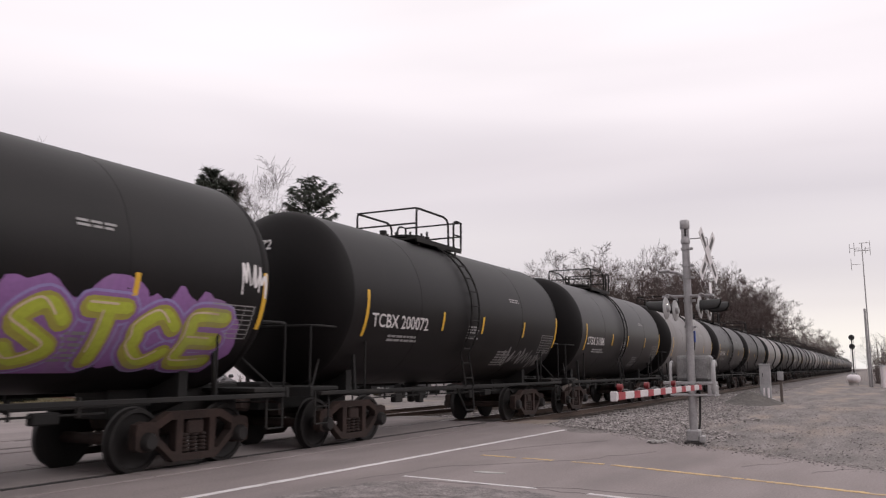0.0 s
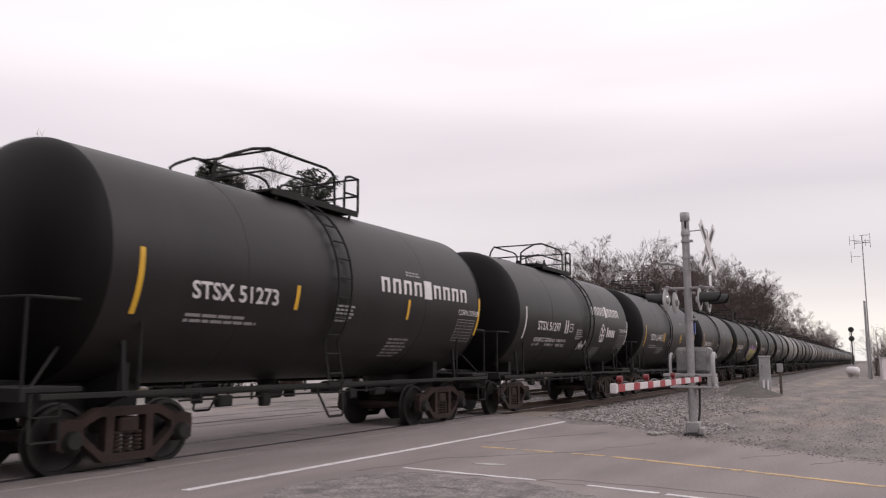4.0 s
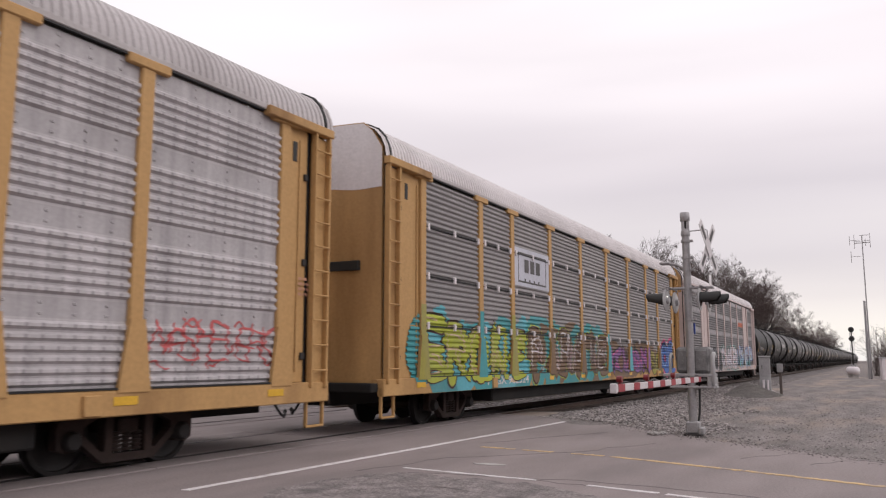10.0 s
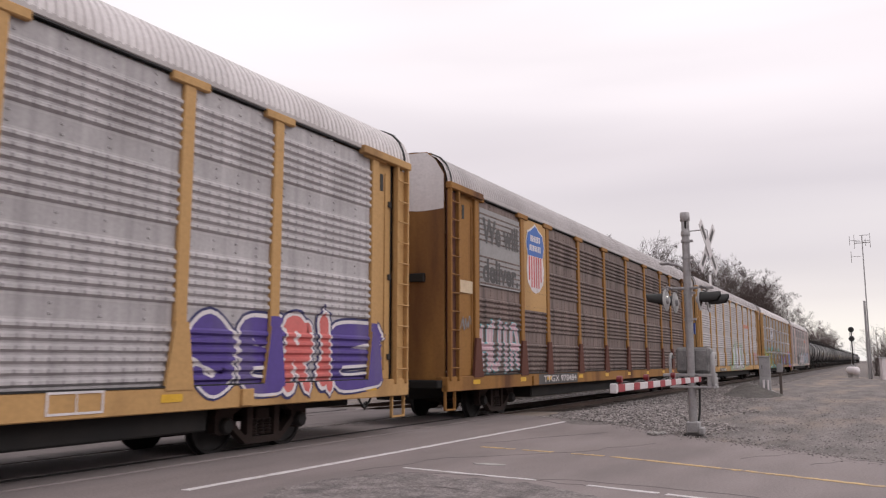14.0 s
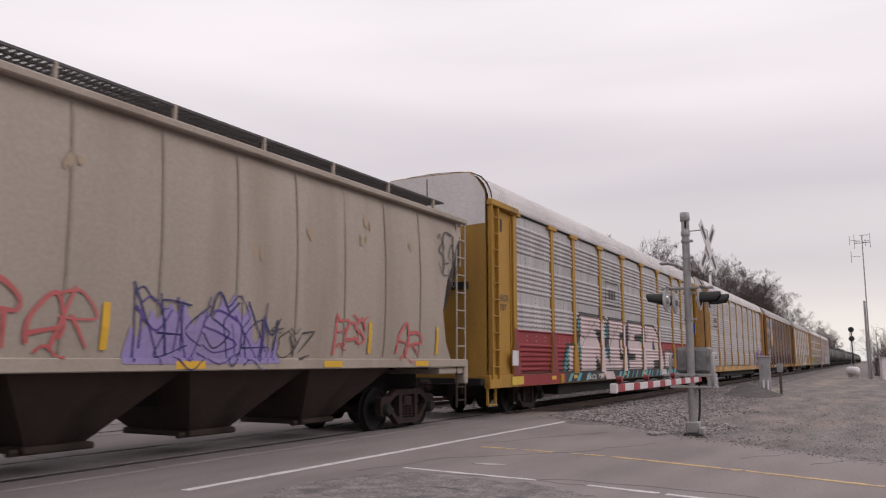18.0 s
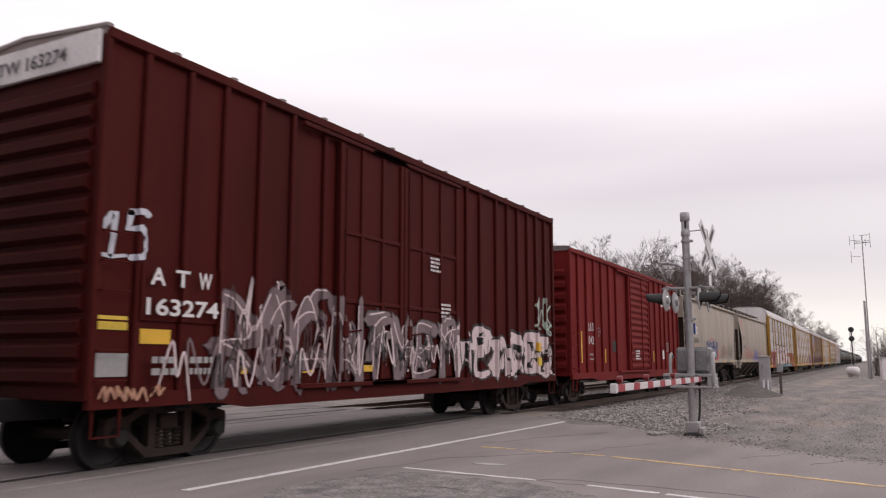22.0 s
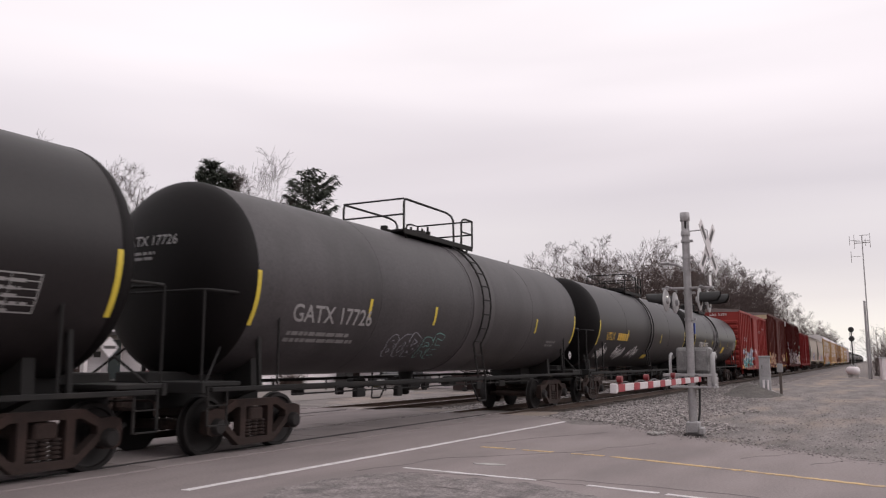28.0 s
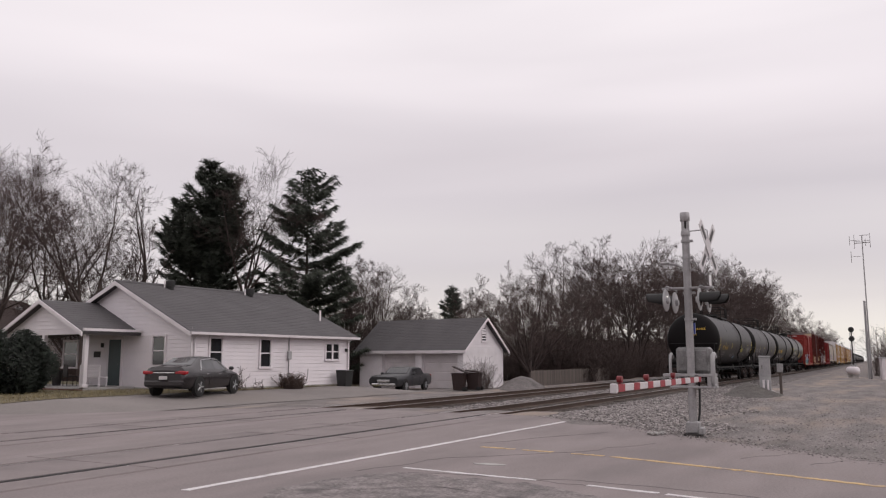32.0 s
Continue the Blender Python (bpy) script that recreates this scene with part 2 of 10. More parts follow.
def math_node(N, L, op, a, b=0.0):
    n = N.new("ShaderNodeMath")
    n.operation = op
    for k, v in enumerate((a, b)):
        if isinstance(v, (int, float)):
            n.inputs[k].default_value = v
        else:
            L.new(v, n.inputs[k])
    return n.outputs[0]


def perforated(m, ribs, flat, hole, rib_tone, band_tone, step=.215, dirt=.12):
    """Columns of small dark slots punched through the ribs, with smooth bands between the rib groups and run-off streaks."""
    N, L = m.node_tree.nodes, m.node_tree.links
    bs = N["Principled BSDF"]
    src = bs.inputs["Base Color"].links[0].from_socket
    t = N.new("ShaderNodeTexCoord")
    sp = N.new("ShaderNodeSeparateXYZ")
    L.new(t.outputs["Object"], sp.inputs[0])
    x, z = sp.outputs["X"], sp.outputs["Z"]
    h = (5.53 - 1.14) / 4
    row = math_node(N, L, "MULTIPLY", math_node(N, L, "FRACT", math_node(N, L, "DIVIDE", math_node(N, L, "SUBTRACT", z, 1.14), h)), h)
    on_ribs = math_node(N, L, "LESS_THAN", row, h - flat + .01)
    p = (h - flat - .03) / ribs
    fr = math_node(N, L, "FRACT", math_node(N, L, "DIVIDE", math_node(N, L, "SUBTRACT", row, .02), p))
    slot_z = math_node(N, L, "LESS_THAN", math_node(N, L, "ABSOLUTE", math_node(N, L, "SUBTRACT", fr, .52)), .20)
    fx = math_node(N, L, "FRACT", math_node(N, L, "DIVIDE", x, step))
    wob = N.new("ShaderNodeTexNoise")
    wob.inputs["Scale"].default_value = 1.1
    L.new(t.outputs["Object"], wob.inputs["Vector"])
    wide = math_node(N, L, "MULTIPLY", wob.outputs[0], .15)
    col = math_node(N, L, "LESS_THAN", math_node(N, L, "ABSOLUTE", math_node(N, L, "SUBTRACT", fx, .5)), wide)
    slots = math_node(N, L, "MULTIPLY", math_node(N, L, "MULTIPLY", slot_z, col), on_ribs)
    # streaks of run-off below the slots
    mpg = N.new("ShaderNodeMapping")
    mpg.inputs["Scale"].default_value = (3.6, 1, .35)
    L.new(t.outputs["Object"], mpg.inputs[0])
    st = N.new("ShaderNodeTexNoise")
    st.inputs["Scale"].default_value, st.inputs["Detail"].default_value = 1.6, 5
    L.new(mpg.outputs[0], st.inputs["Vector"])
    mr = N.new("ShaderNodeMapRange")
    mr.inputs["From Min"].default_value, mr.inputs["From Max"].default_value = .35, .68
    mr.inputs["To Min"].default_value, mr.inputs["To Max"].default_value = 1 + dirt, 1 - 1.6 * dirt
    L.new(st.outputs[0], mr.inputs[0])
    tone = math_node(N, L, "ADD", band_tone, math_node(N, L, "MULTIPLY", on_ribs, rib_tone - band_tone))
    fac = math_node(N, L, "MULTIPLY", tone, mr.outputs[0])
    mul_ = N.new("ShaderNodeMix")
    mul_.data_type, mul_.blend_type = "RGBA", "MULTIPLY"
    mul_.inputs[0].default_value = 1
    L.new(src, mul_.inputs[6])
    L.new(fac, mul_.inputs[7])
    mx = N.new("ShaderNodeMix")
    mx.data_type = "RGBA"
    L.new(math_node(N, L, "MULTIPLY", slots, .55), mx.inputs[0])
    L.new(mul_.outputs[2], mx.inputs[6])
    mx.inputs[7].default_value = (*hole, 1)
    L.new(mx.outputs[2], bs.inputs["Base Color"])


# silver bands are toned down, painting in the weaker sky light on flat faces
perforated(M["panel_silver"], 6, .26, (.11, .10, .10), 1.0, .86)
perforated(M["panel_perf"], 6, .24, (.09, .082, .085), .76, 1.32)
perforated(M["panel_dirty"], 6, .26, (.045, .036, .034), .95, 1.05, dirt=.3)


def paint(name, col, fade=.35, under=(.2, .18, .18)):
    return mat(name, col, .6, 0, var=.12, scale=1.0, fine=15, bump=0, stain=under, stain_amount=fade, stain_scale=1.6, stretch=(1, 1, .4))


P = {"white": paint("paint_white", (.62, .58, .59), .3), "pink": paint("paint_pink", (.56, .45, .46), .25, (.42, .34, .35)), "black": paint("paint_black", (.018, .017, .018), .2),
     "teal": paint("paint_teal", (.05, .26, .28)), "cyan": paint("paint_cyan", (.10, .36, .42)), "mint": paint("paint_mint", (.22, .48, .44)),
     "blue": paint("paint_blue", (.045, .13, .40), .2), "navy": paint("paint_navy", (.03, .03, .11)), "violet": paint("paint_violet", (.075, .045, .22)),
     "lilac": paint("paint_lilac", (.25, .20, .40), .3), "red": paint("paint_red", (.50, .07, .07), .25), "coral": paint("paint_coral", (.52, .13, .12), .25),
     "rose": paint("paint_rose", (.55, .10, .22)), "green": paint("paint_green", (.12, .30, .12)), "lime": paint("paint_lime", (.36, .40, .04), .25),
     "olive": paint("paint_olive", (.30, .27, .05), .35), "purple": paint("paint_purple", (.22, .10, .27), .3), "brown": paint("paint_brown", (.17, .105, .06)), "sky": paint("paint_sky", (.30, .42, .56)),
     "silver": paint("paint_silver", (.46, .46, .52), .25), "cream": paint("paint_cream", (.55, .43, .29), .45, (.2, .1, .07)), "tan": paint("paint_tan", (.42, .22, .14), .6, (.15, .05, .04)), "faint": paint("paint_faint", (.20, .19, .19), .3, (.08, .07, .07)),
     "maroon": paint("paint_maroon", (.04, .012, .014), .3, (.1, .06, .06)), "redline": paint("paint_thin_red", (.46, .10, .10), .2), "stencil": paint("stencil_white", (.60, .57, .57), .15), "grey": paint("stencil_grey", (.27, .26, .26), .2),
     "stencil_yellow": paint("stencil_yellow", (.50, .31, .03), .25), "dark": paint("stencil_dark", (.06, .055, .055), .2), "sign_yellow": paint("sign_yellow", (.60, .42, .05), .2), "orange": paint("paint_orange", (.58, .13, .05), .2)}

P["rust"] = paint("paint_rust_red", (.20, .045, .04), .45, (.22, .14, .12))
P["ice"] = paint("paint_ice", (.46, .50, .55), .4, (.30, .33, .42))
P["indigo"] = paint("paint_indigo", (.085, .085, .27), .3, (.05, .07, .2))
P["chrome"] = paint("paint_chrome", (.56, .57, .62), .3, (.40, .40, .46))
P["palemint"] = paint("paint_pale_mint", (.36, .44, .38), .4, (.22, .18, .16))
P["tank"] = M["tank_grey"]
P["redpost"] = paint("paint_dull_red", (.20, .032, .038), .3, (.13, .03, .03))
P["palegreen"] = paint("paint_pale_green", (.22, .36, .20), .45, (.36, .36, .33))
P["rosewash"] = paint("paint_rose_wash", (.50, .33, .38), .3, (.42, .34, .35))
P["ash"] = paint("paint_ash", (.15, .105, .115), .6, (.05, .02, .02))
P["rusting"] = paint("paint_peeling", (.52, .36, .25), 1.0, (.17, .055, .04))


def two_tone(name, low, high, z, soft=.3):
    """Spray paint that passes from one colour to another at height z."""
    m = paint(name, high, .2)
    N, L = m.node_tree.nodes, m.node_tree.links
    bs = N["Principled BSDF"]
    src = bs.inputs["Base Color"].links[0].from_socket
    t = N.new("ShaderNodeTexCoord")
    sp = N.new("ShaderNodeSeparateXYZ")
    L.new(t.outputs["Object"], sp.inputs[0])
    mr = N.new("ShaderNodeMapRange")
    mr.inputs["From Min"].default_value, mr.inputs["From Max"].default_value = z - soft, z + soft
    L.new(sp.outputs["Z"], mr.inputs["Value"])
    mx = N.new("ShaderNodeMix")
    mx.data_type = "RGBA"
    mx.inputs[6].default_value = (*low, 1)
    L.new(mr.outputs[0], mx.inputs[0])
    L.new(src, mx.inputs[7])
    L.new(mx.outputs[2], bs.inputs["Base Color"])
    return m


P["ice"] = two_tone("paint_ice_blue", (.11, .30, .31), (.33, .34, .44), 1.62)

# ---- mesh building
class Geo:
    """Vertices and faces of one mesh."""

    def __init__(self):
        self.v, self.f = [], []

    def add(self, verts, faces):
        k = len(self.v)
        self.v.extend(tuple(p) for p in verts)
        self.f.extend(tuple(i + k for i in q) for q in faces)
        return self

    def box(self, a, b, m=None):
        (x0, y0, z0), (x1, y1, z1) = a, b
        vs = [(x0, y0, z0), (x1, y0, z0), (x1, y1, z0), (x0, y1, z0), (x0, y0, z1), (x1, y0, z1), (x1, y1, z1), (x0, y1, z1)]
        if m is not None:
            vs = [m @ Vector(p) for p in vs]
        return self.add(vs, [(3, 2, 1, 0), (4, 5, 6, 7), (0, 1, 5, 4), (1, 2, 6, 5), (2, 3, 7, 6), (3, 0, 4, 7)])

    def cbox(self, a, b, c=.01, m=None):
        """A box with chamfered edges."""
        lo, hi = Vector(a), Vector(b)
        mid, h = (lo + hi) / 2, (hi - lo) / 2
        c = min(c, min(h) * .9)
        vs, idx = [], {}
        for sx in (-1, 1):
            for sy in (-1, 1):
                for sz in (-1, 1):
                    for ax in range(3):
                        s = (sx, sy, sz)
                        p = [mid[i] + s[i] * (h[i] - (0 if i == ax else c)) for i in range(3)]
                        idx[(sx, sy, sz, ax)] = len(vs)
                        vs.append(Vector(p))
        fs = []
        for ax in range(3):
            u, w = (ax + 1) % 3, (ax + 2) % 3
            for s in (-1, 1):
                q = []
                for su, sw in ((-1, -1), (1, -1), (1, 1), (-1, 1)):
                    k = [0, 0, 0]
                    k[ax], k[u], k[w] = s, su, sw
                    q.append(idx[(*k, ax)])
                fs.append(tuple(q if s > 0 else q[::-1]))
            for su in (-1, 1):
                for sw in (-1, 1):
                    k0, k1 = [0, 0, 0], [0, 0, 0]
                    k0[ax], k0[u], k0[w] = -1, su, sw
                    k1[ax], k1[u], k1[w] = 1, su, sw
                    q = [idx[(*k0, u)], idx[(*k1, u)], idx[(*k1, w)], idx[(*k0, w)]]
                    fs.append(tuple(q if su * sw > 0 else q[::-1]))
        for sx in (-1, 1):
            for sy in (-1, 1):
                for sz in (-1, 1):
                    q = [idx[(sx, sy, sz, i)] for i in range(3)]
                    fs.append(tuple(q if sx * sy * sz > 0 else q[::-1]))
        if m is not None:
            vs = [m @ p for p in vs]
        return self.add(vs, fs)

    def prism(self, pts, axis, a, b):
        """A profile of (u, v) extruded along axis from a to b; (u, v) are the other two axes in order."""
        n = len(pts)

        def at(u, w, s):
            return (s, u, w) if axis == 0 else (u, s, w) if axis == 1 else (u, w, s)
        vs = [at(u, w, a) for u, w in pts] + [at(u, w, b) for u, w in pts]
        fs = [(i, (i + 1) % n, n + (i + 1) % n, n + i) for i in range(n)]
        return self.add(vs, fs + [tuple(range(n))[::-1], tuple(range(n, 2 * n))])

    def sheet(self, rows):
        """A grid of points as quads."""
        n = len(rows[0])
        fs = [(r * n + i, r * n + i + 1, (r + 1) * n + i + 1, (r + 1) * n + i) for r in range(len(rows) - 1) for i in range(n - 1)]
        return self.add([p for r in rows for p in r], fs)

    def rod(self, a, b, r, n=8, r2=None):
        a, b = Vector(a), Vector(b)
        d = (b - a).normalized()
        u = d.orthogonal().normalized()
        w = d.cross(u)
        r2 = r if r2 is None else r2
        ring = lambda c, q: [c + (u * math.cos(2 * math.pi * i / n) + w * math.sin(2 * math.pi * i / n)) * q for i in range(n)]
        fs = [(i, (i + 1) % n, n + (i + 1) % n, n + i) for i in range(n)] + [tuple(range(n))[::-1], tuple(range(n, 2 * n))]
        return self.add(ring(a, r) + ring(b, r2), fs)

    def tube(self, pts, r, n=6):
        pts = [Vector(p) for p in pts]
        rings = []
        u = None
        for i, p in enumerate(pts):
            d = (pts[min(i + 1, len(pts) - 1)] - pts[max(i - 1, 0)]).normalized()
            if u is None:
                u = d.orthogonal().normalized()
            u = (u - d * u.dot(d)).normalized()
            w = d.cross(u)
            rings.append([p + (u * math.cos(2 * math.pi * k / n) + w * math.sin(2 * math.pi * k / n)) * r for k in range(n)])
        k = len(pts)
        fs = [(i * n + j, i * n + (j + 1) % n, (i + 1) * n + (j + 1) % n, (i + 1) * n + j) for i in range(k - 1) for j in range(n)]
        return self.add([p for q in rings for p in q], fs + [tuple(range(n))[::-1], tuple(range((k - 1) * n, k * n))])

    def lathe(self, profile, axis, centre=(0, 0, 0), n=24):
        """A profile of (distance along the axis, radius) turned round the axis through centre."""
        c = Vector(centre)
        vs = []
        for s, r in profile:
            for k in range(n):
                p, q = r * math.cos(2 * math.pi * k / n), r * math.sin(2 * math.pi * k / n)
                vs.append(c + Vector((s, p, q) if axis == 0 else (q, s, p) if axis == 1 else (p, q, s)))
        m = len(profile)
        fs = [(i * n + j, i * n + (j + 1) % n, (i + 1) * n + (j + 1) % n, (i + 1) * n + j)[::-1] for i in range(m - 1) for j in range(n)]
        return self.add(vs, fs + [tuple(range(n)), tuple(range((m - 1) * n, m * n))[::-1]])

    def moved(self, m):
        self.v = [tuple(m @ Vector(p)) for p in self.v]
        return self

    def mesh(self, name, material, smooth=None):
        me = bpy.data.meshes.new(name)
        me.from_pydata(self.v, [], self.f)
        me.materials.append(material)
        if smooth is not None:
            me.shade_smooth()
            me.set_sharp_from_angle(angle=radians(smooth))
        me.update()
        return me


def part(name, geo, material, parent=None, label="", at=None, smooth=None):
    """Link a mesh as one object under a thing or part."""
    me = geo if isinstance(geo, bpy.types.Mesh) else geo.mesh(name, material, smooth)
    ob = new(name, me)
    if parent is not None:
        ob.parent = parent
    if at is not None:
        ob.matrix_basis = at
    if label:
        ob["label"] = label
    return ob


def thing(name, label, category, group="", kind="", at=None):
    return placed(tagged(new(name), label, category, group, kind), at)


def placed(ob, at):
    if at is not None:
        ob.matrix_basis = at
    return ob


def arc(cx, cy, r, a0, a1, n):
    return [(cx + r * math.cos(radians(a0 + (a1 - a0) * i / n)), cy + r * math.sin(radians(a0 + (a1 - a0) * i / n))) for i in range(n + 1)]


# ---- ground, road, tracks
def smooth(a, b, x):
    t = min(1, max(0, (x - a) / (b - a)))
    return t * t * (3 - 2 * t)


def ground_z(x, y):
    """Height of the ground sheet."""
    z = -.06
    z -= .36 * smooth(22, 30, x) * smooth(5.2, 7.5, y) * (1 - smooth(17.5, 19, y))     # trench filled by the ballast bed
    z += .26 * smooth(19, 25, y) * (1 - smooth(34, 40, x)) * smooth(14, 20, x + (y - 21) * .6)   # lawn in front of the house
    z -= .20 * smooth(34, 40, x) * smooth(17, 21, y)
    z += .05 * noise.noise(Vector((x * .12, y * .12, 3))) + .022 * noise.noise(Vector((x * .8, y * .8, 1)))
    z += .20 * math.exp(-(((x - 25) / 5.5) ** 2 + ((y - 6.2) / 1.7) ** 2))     # shoulder of the stone bed
    # low mound of spilled stones by the equipment cabinet
    z += .22 * math.exp(-(((x - 37) / 3.2) ** 2 + ((y - 5.4) / 1.3) ** 2))
    return z


def edges(a, b, fine0, fine1, step, grow=1.35):
    xs = list(np.arange(fine0, fine1 + 1e-6, step))
    s, p = step, fine1
    while p < b:
        s *= grow
        p += s
        xs.append(min(p, b))
    s, p = step, fine0
    while p > a:
        s *= grow
        p -= s
        xs.insert(0, max(p, a))
    return xs


gx, gy = edges(-2500, 3500, -10, 60, .8), edges(-2500, 3500, -12, 46, .8)
g = Geo().sheet([[(x, y, ground_z(x, y) if -60 < x < 300 and -60 < y < 120 else -.3) for x in gx] for y in gy])
ground = tagged(part("ground", g, M["gravel"], smooth=60), "grey gravel and packed dirt around the railway crossing", "ground", kind="structure")

road_outline = [(-70, -60), (11.6, -60), (12.5, -6), (13.55, -.1), (14.35, .8), (15.2, 1.8), (15.9, 2.7), (16.45, 3.3), (17.2, 4.05), (17.9, 4.6), (18.8, 5.5), (20.0, 6.9), (20.5, 7.9), (20.7, 9.4), (20.9, 12), (21.1, 15.9), (19.4, 17.2),
                (16.5, 19.4), (13.6, 21.8), (8, 26), (-20, 46), (-70, 80)]


def flat_slab(outline, z0, z1, wobble=0.0):
    pts = []
    for i, (x, y) in enumerate(outline):
        x2, y2 = outline[(i + 1) % len(outline)]
        d = math.hypot(x2 - x, y2 - y)
        k = max(1, int(d / .35)) if wobble and d < 12 else 1
        for j in range(k):
            px, py = x + (x2 - x) * j / k, y + (y2 - y) * j / k
            w = wobble * (noise.noise(Vector((px * 1.7, py * 1.7, 9))) + .6 * noise.noise(Vector((px * 5, py * 5, 4)))) if wobble else 0
            pts.append((px + w, py + w))
    return Geo().prism(pts, 2, z0, z1)


road = tagged(part("road", flat_slab(road_outline, -.5, 0.0, .22), M["asphalt"]), "worn light grey asphalt road with cracks and patches", "road", kind="structure")


def strip(a, b, w, z0=.001, z1=.006, n=1, ragged=0.0, seed=0):
    """A painted stripe or seam on the road from a to b."""
    rnd = random.Random(seed)
    a, b = Vector((*a, 0)), Vector((*b, 0))
    d = (b - a).normalized()
    s = Vector((-d.y, d.x, 0))
    left, right = [], []
    for i in range(n + 1):
        p = a + (b - a) * i / n
        left.append(p + s * (w / 2 + rnd.uniform(-ragged, ragged)))
        right.append(p - s * (w / 2 + rnd.uniform(-ragged, ragged)))
    out = [(p.x, p.y) for p in right] + [(p.x, p.y) for p in reversed(left)]
    return Geo().prism(out, 2, z0, z1)


def marking(name, geo, mt, label):
    return tagged(part(name, geo, mt), label, "road marking", kind="structure")


marking("stop_line", strip((7.0, 7.12), (19.0, 6.78), .115, n=60, ragged=.012), M["line_white"], "worn white painted line along the crossing")
marking("edge_line", strip((9.88, 5.9), (9.65, 3.83), .075, n=20, ragged=.015), M["line_white"], "faded white edge line on the asphalt")
marking("edge_line", strip((9.54, 3.13), (9.37, 2.25), .085, n=12, ragged=.012), M["line_white"], "faded white edge line on the asphalt")
marking("edge_line", strip((9.34, 2.15), (9.05, .9), .085, n=14, ragged=.012), M["line_white"], "faded white edge line on the asphalt")
for k, (a, b) in enumerate((((12.86, 6.1), (12.78, 5.45)), ((12.76, 5.3), (12.68, 4.75)), ((12.62, 4.4), (12.55, 3.85)))):
    marking("centre_line", strip(a, b, .10, n=14, ragged=.03, seed=2 + k), M["line_yellow"], "faded yellow centre line, worn away in places")
for k, (a, b) in enumerate((((12.52, 3.7), (11.8, 1.7)), ((11.78, 1.65), (11.1, -.02)), ((11.07, -.1), (9.6, -6)))):
    marking("centre_line", strip(a, b, .12, n=30, ragged=.02, seed=6 + k), M["line_yellow"], "faded yellow centre line on the asphalt")
marking("utility_cover", flat_slab([(x * .16 + 10.78, y * .42 + 5.0) for x, y in arc(0, 0, .62, 0, 345, 23)], .001, .008, .03), M["concrete"], "pale round cover set in the asphalt")
marking("asphalt_patch", flat_slab([(6.2, 2.0), (8.4, 2.2), (9.25, 3.4), (9.45, 5.2), (8.9, 6.2), (7.6, 6.25), (6.3, 5.6)], .0005, .004, .3), M["asphalt_rough"], "ragged crumbling asphalt surface")
rc = random.Random(12)
for k, (a, b) in enumerate((((9.3, 6.3), (11.2, 5.9)), ((11.2, 5.9), (12.9, 4.4)), ((12.9, 4.4), (14.9, 3.6)), ((9.5, 5.6), (9.9, 3.4)), ((9.65, 3.8), (9.5, 3.1)), ((9.9, 3.4), (9.6, 1.2)), ((13.4, 6.4), (16.6, 5.0)), ((8.1, 2.6), (8.6, 4.6)), ((8.6, 4.6), (7.6, 6.0)), ((13.2, 1.9), (14.4, 1.2)), ((12.9, .9), (13.9, .2)))):
    p, n = [a], 5
    for j in range(1, n + 1):
        q = (a[0] + (b[0] - a[0]) * j / n + (rc.uniform(-.09, .09) if j < n else 0), a[1] + (b[1] - a[1]) * j / n + (rc.uniform(-.09, .09) if j < n else 0))
        p.append(q)
    g = Geo()
    for j in range(n):
        h = strip(p[j], p[j + 1], rc.uniform(.012, .028), .001, .004, 6, .008, 10 * k + j)
        g.add(h.v, h.f)
    marking("crack", g, M["asphalt_dark"], "thin dark crack in the asphalt")

# crossing panels between and beside the rails, then rails and ties
G2 = 1.57 / 2
crossing = tagged(new("crossing_deck"), "worn concrete and asphalt panels between the rails", "crossing deck", kind="structure")
for c in (NEAR, FAR):
    for y0, y1 in ((c - 1.42, c - G2 - .05), (c - G2 + .165, c + G2 - .13), (c + G2 + .05, c + 1.42)):
        k = 0
        x = -26.0
        while x < 20.6:
            x1 = min(x + 2.44, 20.65)
            part("panel", Geo().cbox((x + .006, y0, -.3), (x1 - .006, y1, .012 + .004 * (k % 3)), .012), M["panel"], crossing)
            x, k = x1, k + 1
for c, wide in ((NEAR, (.125, .05)), (FAR, (.09, .05))):
    for k in range(19):
        x = -26 + 2.44 * k
        for s, w in zip((-1, 1), wide):
            y0, y1 = sorted((c + s * (G2 - .04), c + s * (G2 - .04 - w)))
            part("flangeway_strip", Geo().cbox((x + .004, y0, -.06), (min(x + 2.436, 20.65), y1, .010), .006), M["rubber_strip"], crossing, "black rubber strip in the gap beside the rail")
part("filler", flat_slab([(-26, NEAR + 1.43), (20.75, NEAR + 1.43), (20.85, FAR - 1.43), (-26, FAR - 1.43)], -.3, .006), M["asphalt"], crossing)

